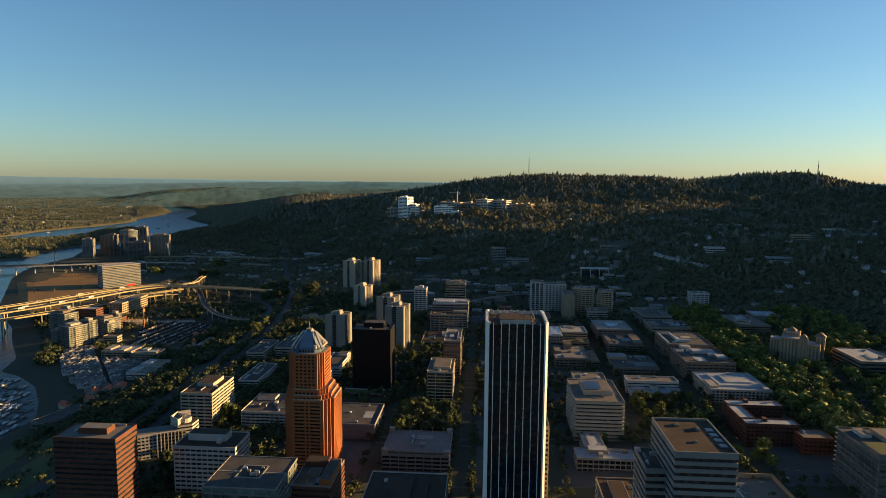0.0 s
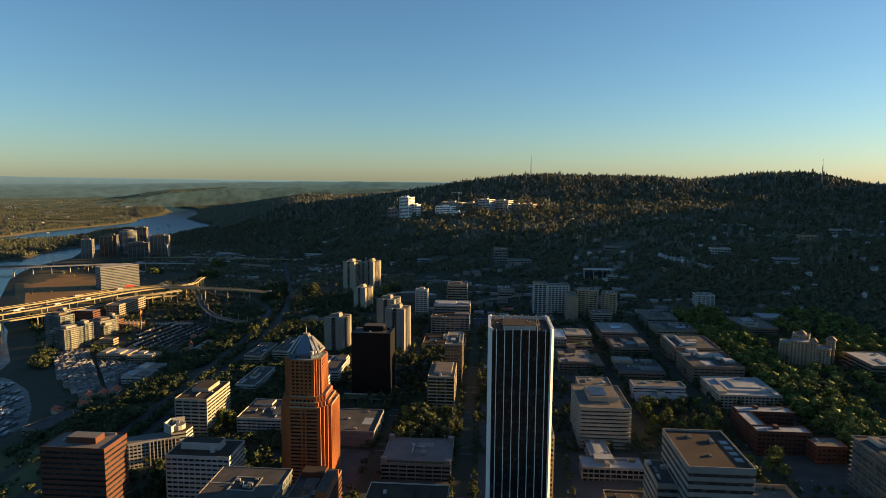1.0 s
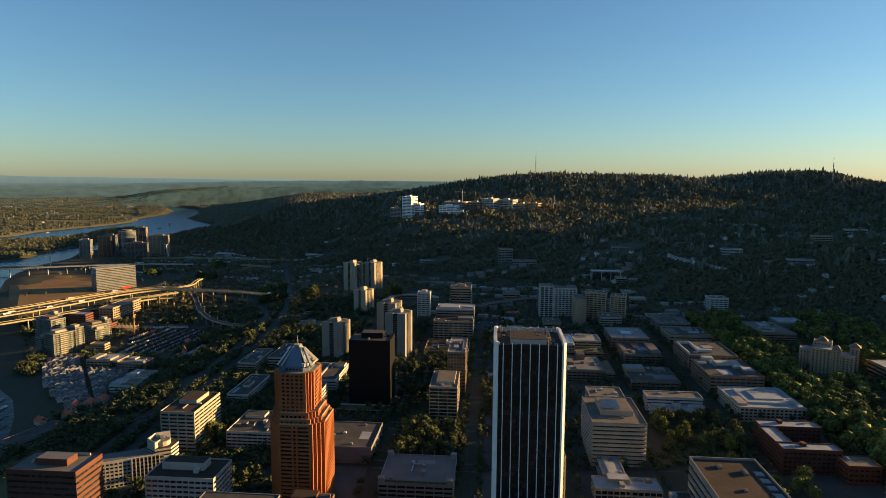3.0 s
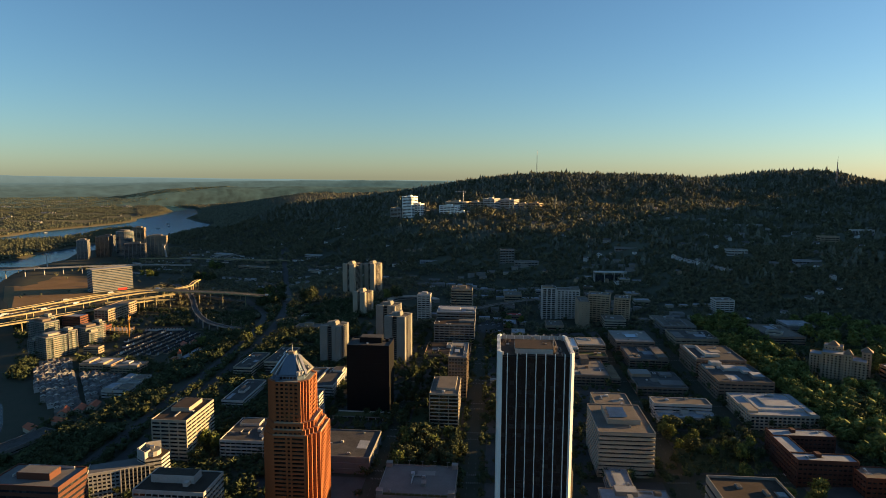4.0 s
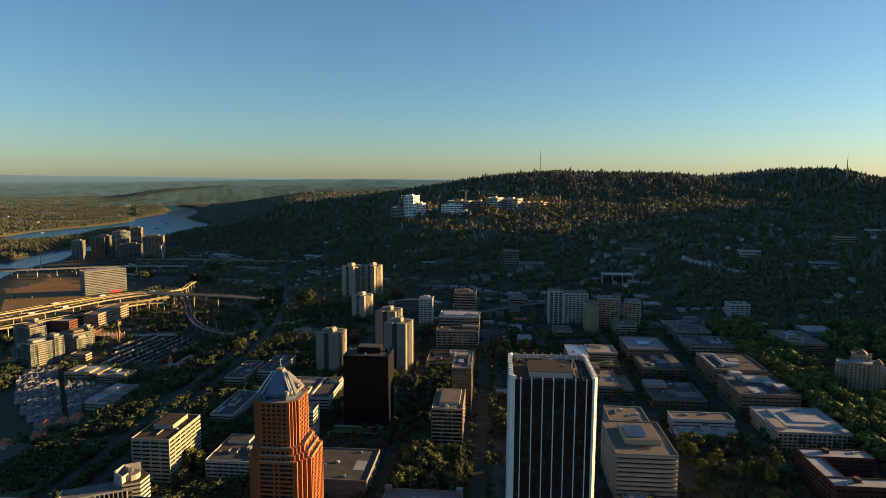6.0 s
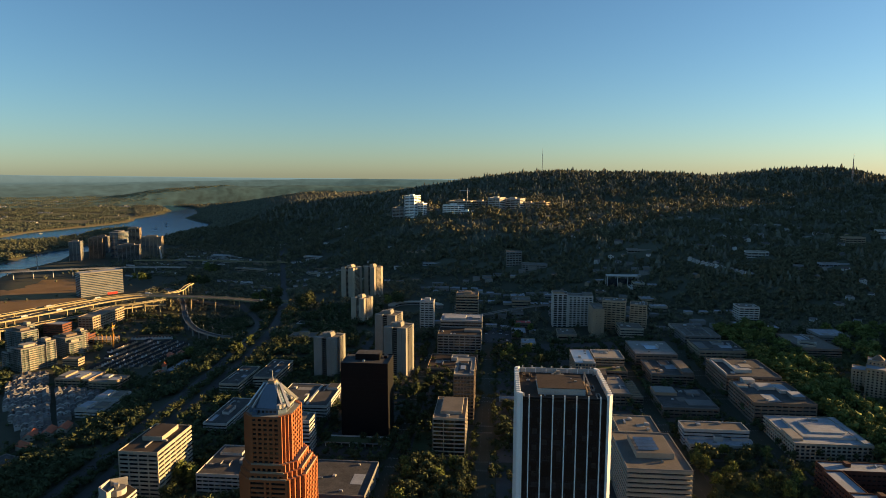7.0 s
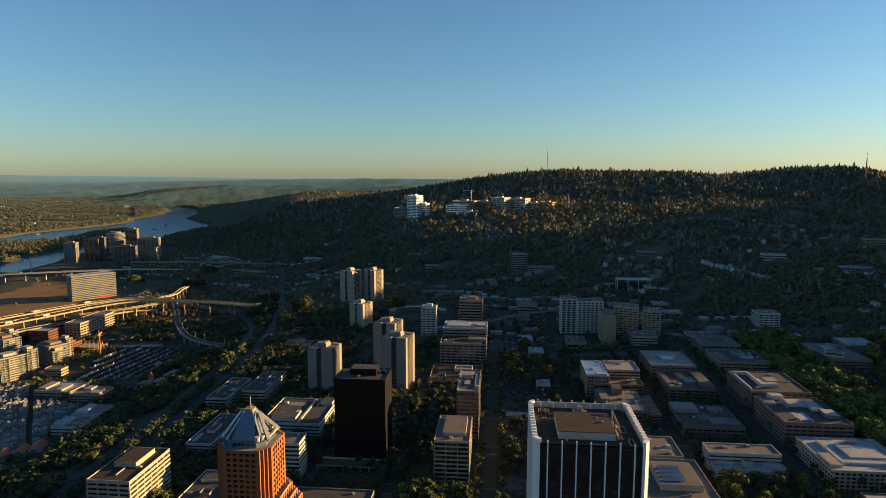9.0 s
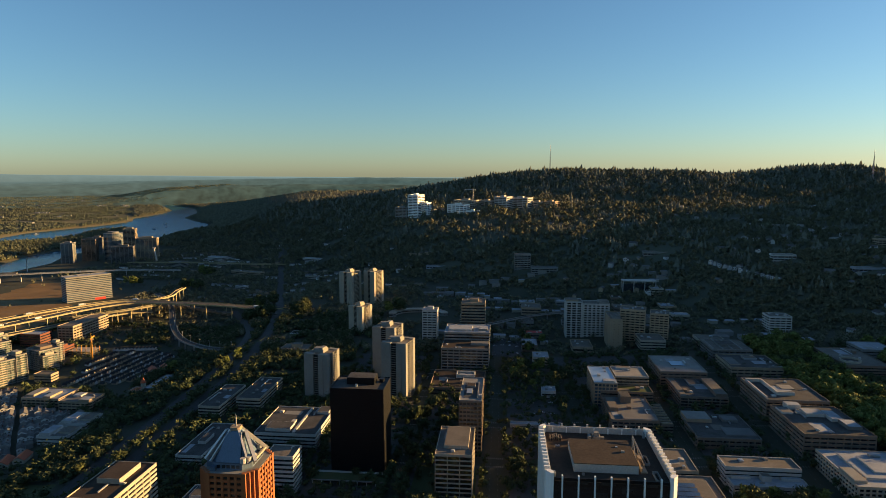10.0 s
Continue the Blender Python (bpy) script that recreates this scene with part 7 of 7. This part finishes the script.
def clumps(rng, count, rx, rz, cz, size, loose=300):
    """A crown: a few uneven clumps hidden in many loose leaf sprays, gathered in boughs with gaps between."""
    vs, fs, n = [], [], 0
    boughs = []
    for k in range(count):
        a, u = rng.uniform(0, math.tau), rng.uniform(-0.75, 1)
        q = math.sqrt(max(0, 1 - u * u)) * rng.uniform(0.45, 1.0)
        c = np.array([math.cos(a) * q * rx, math.sin(a) * q * rx, cz + u * rz * 0.85])
        boughs.append(c)
        v = ICO1[0] * (size * rng.uniform(0.45, 0.95)) * rng.uniform(0.6, 1.35, (len(ICO1[0]), 1)) * np.array([1, 1, 0.8]) + c * np.array([0.86, 0.86, 1]) 
        vs.append(v); fs.append(ICO1[1] + n); n += len(v)
    boughs = np.array(boughs)
    way = rng.normal(0, 1, (loose, 3)); way /= np.linalg.norm(way, axis=1)[:, None]
    c = boughs[rng.randint(0, count, loose)] + way * size * rng.uniform(0.7, 1.25, (loose, 1)) * np.array([1, 1, 0.8])
    tri = c[:, None] + rng.normal(0, size * 0.30, (loose, 3, 3))
    vs.append(tri.reshape(-1, 3)); fs.append(np.arange(loose * 3).reshape(-1, 3) + n)
    return np.concatenate(vs), np.concatenate(fs)

def tree_kind(seed, mat, rx, height):
    rng = np.random.RandomState(seed)
    b = thing("tree", (0, 0, -900), "", "tree")
    rz = height * 0.36
    v, f = clumps(rng, 26, rx, rz, height - rz, rx * 0.36, 560)
    trunk_v, trunk_f = [], []
    def limb(p, q, r0, r1):
        m = len(trunk_v)
        for c, rr in ((p, r0), (q, r1)):
            for k in range(6):
                trunk_v.append((c[0] + rr * math.cos(k * math.tau / 6), c[1] + rr * math.sin(k * math.tau / 6), c[2]))
        for k in range(6):
            trunk_f.append((m + k, m + (k + 1) % 6, m + 6 + (k + 1) % 6, m + 6 + k))
    limb((0, 0, -1), (0, 0, height * 0.42), 0.35, 0.22)
    for k in range(5):
        a = k * 1.3 + rng.uniform(0, 1)
        limb((0, 0, height * (0.28 + 0.03 * k)), (math.cos(a) * rx * 0.6, math.sin(a) * rx * 0.6, height * 0.62), 0.16, 0.06)
    part("trunk", poly_mesh("trunk", trunk_v, trunk_f, "bark"), b)
    part("crown", numpy_mesh("crown", v, f, mat), b)
    return b

tk = [tree_kind(1, "townleaf", 5.2, 13), tree_kind(2, "townleaf", 6.4, 16), tree_kind(3, "townleaf", 4.4, 12), tree_kind(4, "autumn", 5.0, 13), tree_kind(5, "leaf", 6.0, 15)]
tlabel = ["broad green street tree with a full crown", "tall green park tree with a broad crown", "small green street tree", "autumn-tinted tree with orange-brown leaves", "large yellowing park tree"]
r = random.Random(14)
TREES = []
def free(x, y, gap=2):
    return not any(a - gap < x < c + gap and d - gap < y < e + gap for _, _, a, c, d, e, *_ in OFFICES)
def tree(x, y, k=None, big=None, group="street trees"):
    k = r.choice((0, 1, 2, 4, 0, 1)) if k is None else k
    t = copy_thing(tk[k], pose(x, y, gz(x, y), 0, 0, r.uniform(0, 360)))
    s = big or r.uniform(0.8, 1.2)
    t.scale = (s, s, s * r.uniform(0.9, 1.1))
    tagged(t, tlabel[k], "tree", group)
    TREES.append((x, y))
# fountain park, the wooded square, the park blocks
def grove(x0, x1, y0, y1, count, group, ks=None, gap=6.0):
    done = tries = 0
    while done < count and tries < count * 12:
        tries += 1
        x, y = r.uniform(x0, x1), r.uniform(y0, y1)
        if free(x, y) and not any((x - a) ** 2 + (y - c) ** 2 < gap ** 2 for a, c in TREES):
            tree(x, y, ks and r.choice(ks), group=group)
            done += 1
grove(-46, 15, 606, 672, 34, "fountain park trees", (1, 4, 1, 0))
grove(206, 285, 612, 702, 26, "square trees", (4, 1, 4, 0))
grove(370, 428, 560, 800, 40, "park block trees", (4, 4, 1, 4))
grove(376, 432, 800, 1100, 36, "park block trees", (1, 4, 1, 4))
grove(-60, -2, 755, 900, 24, "garden trees", (1, 0, 2))
grove(-200, -128, 680, 780, 18, "garden trees", (1, 0, 2))
grove(-64, -48, 690, 760, 5, "garden trees", (1, 0))
grove(-236, -214, 600, 700, 10, "garden trees")
grove(100, 130, 690, 1080, 22, "street trees", (2, 0))
grove(-437, -424, 1020, 1040, 2, "bright trees", (4,))
grove(-345, -328, 1040, 1055, 2, "bright trees", (4,))
for cx, cy, n in ((-789, 1859, 5), (-724, 1654, 5), (-905, 1701, 4), (-421, 1325, 6), (-472, 1475, 5), (-330, 1300, 4), (-160, 1300, 3)):
    for k in range(n):
        tree(cx + r.uniform(-26, 26), cy + r.uniform(-14, 14), r.choice((1, 4, 1)), r.uniform(1.3, 1.9), "tall valley trees")
grove(-300, -172, 466, 552, 20, "garden trees", (0, 1, 2))
grove(276, 300, 540, 572, 5, "bright trees", (4,))
grove(212, 270, 520, 605, 10, "garden trees", (0, 1, 4))
grove(40, 94, 690, 830, 16, "garden trees", (1, 0, 2))
grove(40, 94, 935, 1035, 14, "garden trees", (1, 4, 0))
grove(60, 95, 1100, 1180, 6, "garden trees", (4, 1))
grove(-350, -335, 975, 1060, 4, "bright trees", (4, 1))
grove(390, 470, 650, 800, 14, "park block trees", (1, 4))

def scatter(name, label, category, mat, template, xs, ys, sizes, seed, tall=1.0, warp=True):
    """One mesh of many small trees on the land."""
    rng = np.random.RandomState(seed)
    v0, f0 = template
    n, m = len(xs), len(v0)
    fx, fy, fz, k = far_place(xs, ys, ground(xs, ys))
    s = sizes * k
    a = rng.uniform(0, math.tau, n)
    jit = rng.uniform(0.75, 1.25, (n, m, 1))
    v = v0[None] * jit
    c, d = np.cos(a)[:, None], np.sin(a)[:, None]
    x = (v[..., 0] * c - v[..., 1] * d) * s[:, None] + fx[:, None]
    y = (v[..., 0] * d + v[..., 1] * c) * s[:, None] + fy[:, None]
    z = v0[None, :, 2] * (s * tall * rng.uniform(0.8, 1.25, n))[:, None] + fz[:, None]
    f = (f0[None] + (np.arange(n) * m)[:, None, None]).reshape(-1, f0.shape[1])
    return tagged(new(name, numpy_mesh(name, np.stack([x, y, z], -1).reshape(-1, 3), f, mat)), label, category, kind="stuff")

def cone_tree():
    """A far conifer: two ragged five-sided tiers."""
    v, f = [], []
    for z0, z1, rad in ((0.1, 0.72, 1.15), (0.45, 1.0, 0.78)):
        m = len(v)
        v += [(rad * 0.29 * math.cos(k * math.tau / 5 + z0 * 9), rad * 0.29 * math.sin(k * math.tau / 5 + z0 * 9), z0 - (0.06 if k % 2 else 0)) for k in range(5)] + [(0, 0, z1)]
        f += [(m + k, m + (k + 1) % 5, m + 5) for k in range(5)]
    return np.array(v), np.array(f)
CONE = cone_tree()
def bushy(seed, boughs, loose):
    """A far broadleaf crown: a ragged core in a few boughs of loose sprays."""
    g = np.random.RandomState(seed)
    core = ICO1[0] * g.uniform(0.55, 1.15, (12, 1)) * np.array([0.38, 0.38, 0.34]) + np.array([0, 0, 0.46])
    mid = np.array([(0.27 * math.cos(2.4 * k), 0.27 * math.sin(2.4 * k), 0.40 + 0.16 * (k % 3)) for k in range(boughs)])
    d = g.normal(0, 1, (loose, 3)); d /= np.linalg.norm(d, axis=1)[:, None]
    c = mid[g.randint(0, boughs, loose)] + d * np.array([0.25, 0.25, 0.22])
    tri = c[:, None] + g.normal(0, 0.10, (loose, 3, 3))
    return np.concatenate([core, tri.reshape(-1, 3)]), np.concatenate([ICO1[1], np.arange(loose * 3).reshape(-1, 3) + 12])
def soup(seed, sprays):
    """A crown on the far slopes: loose sprays alone."""
    g = np.random.RandomState(seed)
    d = g.normal(0, 1, (sprays, 3)); d /= np.linalg.norm(d, axis=1)[:, None]
    tri = (d * np.array([0.32, 0.32, 0.28]) + np.array([0, 0, 0.42]))[:, None] + g.normal(0, 0.17, (sprays, 3, 3))
    return tri.reshape(-1, 3), np.arange(sprays * 3).reshape(-1, 3)
TUFT = (np.array([(0.5, 0, 0.3), (0, 0.5, 0.3), (-0.5, 0, 0.3), (0, -0.5, 0.3), (0.1, 0.1, 0.75), (0.35, 0.35, 0.1), (-0.35, 0.35, 0.1), (-0.35, -0.35, 0.1), (0.35, -0.35, 0.1)]),
        np.array([(0, 1, 4), (1, 2, 4), (2, 3, 4), (3, 0, 4), (0, 5, 1), (1, 6, 2), (2, 7, 3), (3, 8, 0)]))
LUMP, BUSH, BUSHY = bushy(1, 4, 20), bushy(2, 4, 20), bushy(3, 5, 46)

def spread(rng, count, x0, x1, y0, y1, test):
    xs, ys = rng.uniform(x0, x1, count), rng.uniform(y0, y1, count)
    ok = test(xs, ys)
    return xs[ok], ys[ok]
rng = np.random.RandomState(77)
house_grid = np.array(HOUSES)
def clear(xs, ys, gap=9):
    ok = np.ones(len(xs), bool)
    for hx, hy in house_grid:
        ok &= (np.abs(xs - hx) > gap) | (np.abs(ys - hy - 2) > gap + 4)
    for x0, x1, y0, y1, *_ in VALLEY:
        ok &= ~((xs > x0 - 8) & (xs < x1 + 8) & (ys > y0 - 32) & (ys < y1 + 8))
    ok &= ~((np.abs(xs + 114) < 62) & (ys > 1250) & (ys < 1340))
    for x0, x1, y0, y1, *_ in HILLSIDE:
        ok &= ~((xs > x0 - 5) & (xs < x1 + 5) & (ys > y0 - 25) & (ys < y1 + 5))
    for x0, x1, y0, y1, *_ in HOSPITAL:
        ok &= ~((xs > x0 - 6) & (xs < x1 + 6) & (ys > y0 - 34) & (ys < y1 + 6))
    for _, _, x0, x1, y0, y1, *_ in list(OFFICES) + list(QUARTER):
        ok &= ~((xs > x0 - 4) & (xs < x1 + 4) & (ys > y0 - 4) & (ys < y1 + 4))
    for x0, x1, y0, y1, few in ((-635, -455, 955, 1180, 0.95), (-590, -405, 700, 890, 0.8), (-760, -600, 940, 1290, 0.9), (-446, -405, 930, 975, 0.95), (-1240, -800, 1180, 1780, 0.998)):
        ok &= ~((xs > x0) & (xs < x1) & (ys > y0) & (ys < y1)) | (np.sin(xs * 12.9 + ys * 7.1) > few)
    return ok & (inside_edge(RIVER, xs, ys) < -30)
hilly = lambda xs, ys: (0.6 * xs + 0.8 * ys > np.where(xs > 540, 1080, 1240)) & (np.abs((xs - 38) / (ys - 100)) < 0.85)
xs, ys = spread(rng, 66000, -2000, 2300, 1300, 4700, lambda a, c: hilly(a, c) & (waves(a, c, 300, 12) + 0.6 * smooth(2300, 2800, c) > 0.12) & (ground(a, c) > 62))
ok = clear(xs, ys, 7); xs, ys = xs[ok], ys[ok]
scatter("conifer_forest", "dense dark conifers on the wooded hills", "forest", "conifer", CONE, xs, ys, rng.uniform(8, 19, len(xs)) * (1 + 0.6 * smooth(2450, 2850, ys) * rng.uniform(0, 1, len(xs)) ** 2) * (0.6 + 0.6 * smooth(-0.4, 0.5, waves(xs, ys, 110, 29))), 31)
xs, ys = spread(rng, 24000, -1500, 2000, 1700, 3300, lambda a, c: hilly(a, c) & (waves(a, c, 300, 12) < 0.3))
ok = clear(xs, ys, 7); xs, ys = xs[ok], ys[ok]
scatter("slope_woods", "broad dark crowns on the far slopes", "woods", "wood", soup(5, 18), xs, ys, rng.uniform(9, 19, len(xs)), 41)
xs, ys = spread(rng, 9500, -1300, 1400, 1150, 1750, lambda a, c: hilly(a, c))
x2, y2 = spread(rng, 4200, 540, 1250, 760, 1500, lambda a, c: hilly(a, c))
xs, ys = np.concatenate([xs, x2]), np.concatenate([ys, y2])
ok = clear(xs, ys, 8); xs, ys = xs[ok], ys[ok]
scatter("hill_woods", "broadleaf trees between the hillside houses", "woods", "wood", soup(6, 26), xs, ys, rng.uniform(7, 14, len(xs)), 32)
# wooded town edge
xs, ys = spread(rng, 15000, -1000, -170, 600, 1300, lambda a, c: (waves(a, c, 160, 15) > -0.42) & ((a < -296) | (c > 960)))
def off_roads(xs, ys):
    ok = np.ones(len(xs), bool)
    for pts in ([(-819, 1097), (-738, 1297), (-520, 1372)], [(-601, 1350), (-537, 1234), (-482, 1158), (-434, 1120), (-395, 1106), (-361, 1113), (-300, 1165)], [(-806, 1075), (-718, 1231)], *FREEWAY, AVENUE):
        for (ax, ay), (bx, by) in zip(pts, pts[1:]):
            u = np.clip(((xs - ax) * (bx - ax) + (ys - ay) * (by - ay)) / ((bx - ax) ** 2 + (by - ay) ** 2), 0, 1)
            ok &= np.hypot(xs - ax - u * (bx - ax), ys - ay - u * (by - ay)) > 9
    return ok
ok = clear(xs, ys, 8) & off_roads(xs, ys); xs, ys = xs[ok], ys[ok]
scatter("town_woods", "dark broadleaf trees along the freeway cutting", "woods", "townleaf", BUSHY, xs, ys, rng.uniform(5, 12, len(xs)), 33)
xs, ys = spread(rng, 10500, -1100, 420, 1080, 1900, lambda a, c: (waves(a, c, 210, 16) > -0.25) & (0.6 * a + 0.8 * c < 1400))
x2, y2 = spread(rng, 1900, 400, 780, 1080, 1500, lambda a, c: waves(a, c, 150, 22) > -0.5)
xs, ys = np.concatenate([xs, x2]), np.concatenate([ys, y2])
ok = clear(xs, ys, 8) & off_roads(xs, ys); xs, ys = xs[ok], ys[ok]
scatter("suburb_woods", "dark trees of the wooded suburb", "woods", "wood", BUSHY, xs, ys, rng.uniform(5, 11, len(xs)), 34)
xs, ys = spread(rng, 6000, -1200, -150, 1450, 2900, lambda a, c: (waves(a, c, 260, 17) > -0.3) & (ground(a, c) > -17))
ok = clear(xs, ys, 8) & off_roads(xs, ys); xs, ys = xs[ok], ys[ok]
scatter("valley_woods", "dark broadleaf trees of the valley suburb", "woods", "wood", BUSH, xs, ys, rng.uniform(6, 14, len(xs)), 39)
# island and the plain beyond the river
xs, ys = spread(rng, 7000, -2140, -1560, 1970, 3340, lambda a, c: inside_edge(ISLAND, a, c) > 5)
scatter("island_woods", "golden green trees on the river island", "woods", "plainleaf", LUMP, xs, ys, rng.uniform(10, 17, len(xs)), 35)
d0 = rng.uniform(0, 1, 62000)
dist = 2900 + 6600 * d0 ** 1.3
ang = np.radians(rng.uniform(-44, -8, 62000))
xs, ys = EYE[0] + dist * np.sin(ang), EYE[1] + dist * np.cos(ang)
ok = (inside_edge(RIVER, xs, ys) < -25) & ((xs < -1300) | (ys > 3400)) & (((xs - 38) / (ys - 100) > -0.60) & (ys > 3300) & (xs > -3300) | (waves(xs, ys, 900, 19) + 0.5 * waves(xs, ys, 260, 26) > -0.12))
ok &= (xs - 38) / (ys - 100) < -0.33
xs, ys = xs[ok], ys[ok]
west = ((xs - 38) / (ys - 100) > -0.60) & (ys > 3300) & (xs > -3300)
ok = ~west | (np.hypot(xs - EYE[0], ys - EYE[1]) < 6500)
xs, ys, west = xs[ok], ys[ok], west[ok]
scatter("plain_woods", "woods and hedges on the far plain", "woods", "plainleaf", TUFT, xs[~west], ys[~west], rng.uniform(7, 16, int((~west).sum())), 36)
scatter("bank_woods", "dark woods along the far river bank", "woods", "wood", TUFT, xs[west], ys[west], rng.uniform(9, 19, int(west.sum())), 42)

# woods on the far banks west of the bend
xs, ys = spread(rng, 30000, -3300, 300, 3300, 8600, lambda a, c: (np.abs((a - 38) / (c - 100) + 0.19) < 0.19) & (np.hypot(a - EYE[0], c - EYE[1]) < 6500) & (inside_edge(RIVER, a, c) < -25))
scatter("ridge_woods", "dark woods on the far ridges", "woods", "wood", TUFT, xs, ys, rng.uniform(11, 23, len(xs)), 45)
# bushes and small trees in the freeway cutting and between the office blocks
xs, ys = spread(rng, 5200, -345, -140, 430, 1000, lambda a, c: (waves(a, c, 90, 33) > -0.55) & np.array([free(u, v, 2) for u, v in zip(a, c)]))
x2, y2 = spread(rng, 900, -470, -345, 440, 720, lambda a, c: waves(a, c, 70, 34) > 0.25)
xs, ys = np.concatenate([xs, x2]), np.concatenate([ys, y2])
ok = clear(xs, ys, 6) & off_roads(xs, ys) & (np.hypot(xs + 262, ys - 560) > 34) & (np.hypot(xs + 109, ys - 531) > 28); xs, ys = xs[ok], ys[ok]
scatter("cutting_woods", "dark bushes and small trees in the freeway cutting", "bushes", "townleaf", BUSH, xs, ys, rng.uniform(3.5, 10, len(xs)), 46)
xs, ys = spread(rng, 3600, -140, 560, 590, 1100, lambda a, c: np.array([free(u, v, 1.5) and not any(x0 + 3 < u < x1 - 3 for x0, x1 in AVENUES) and not any(y0 + 3 < v < y1 - 3 for y0, y1 in STREETS) for u, v in zip(a, c)]))
scatter("garden_hedges", "dark hedges and small trees between the halls", "hedges", "townleaf", BUSH, xs, ys, rng.uniform(3.5, 8.5, len(xs)), 47)

# street trees along the avenues
tx, ty = [], []
for x0, x1 in AVENUES:
    for y in range(300, 1065, 9):
        for lx in (x0 + 0.5, x1 - 0.5):
            if r.random() < 0.6:
                tx.append(lx + r.uniform(-1, 1)); ty.append(y + r.uniform(-2, 2))
for y0, y1 in STREETS:
    for x in range(-130, 555, 10):
        for ly in (y0 - 0.5, y1 + 0.5):
            if r.random() < 0.5:
                tx.append(x + r.uniform(-2, 2)); ty.append(ly)
yard = spread(rng, 2600, -160, 560, 600, 1090, lambda a, c: (waves(a, c, 120, 28) > -0.2) & np.array([free(u, v, 5) and not any(x0 + 2 < u < x1 - 2 for x0, x1 in AVENUES) for u, v in zip(a, c)]))
tx, ty = np.concatenate([np.array(tx), yard[0]]), np.concatenate([np.array(ty), yard[1]])
px, py = spread(rng, 420, 368, 432, 545, 1110, lambda a, c: np.ones(len(a), bool))
p2 = spread(rng, 160, 500, 620, 780, 1110, lambda a, c: np.array([free(u, v, 4) for u, v in zip(a, c)]))
p3 = spread(rng, 70, 430, 560, 560, 800, lambda a, c: np.array([free(u, v, 4) for u, v in zip(a, c)]))
px, py = np.concatenate([px, p2[0], p3[0]]), np.concatenate([py, p2[1], p3[1]])
off = ~((px > 415) & (px < 505) & (py > 795) & (py < 890))
off &= np.array([free(u, v, 4) for u, v in zip(px, py)])
px, py = px[off], py[off]
park_v, park_f = clumps(np.random.RandomState(18), 12, 0.40, 0.32, 0.6, 0.22, 170)
scatter("park_woods", "dense yellow-green crowns of the park blocks", "park trees", "leaf", (park_v, park_f), px, py, rng.uniform(10, 19, len(px)), 38)
street_v, street_f = clumps(np.random.RandomState(8), 4, 0.34, 0.30, 0.62, 0.25, 72)
scatter("street_trees", "small dark street trees in rows", "street trees", "townleaf", (street_v, street_f), tx, ty, rng.uniform(5, 10.5, len(tx)), 37)
for k in tk:
    for o in (*k.children_recursive, k):
        bpy.data.objects.remove(o)
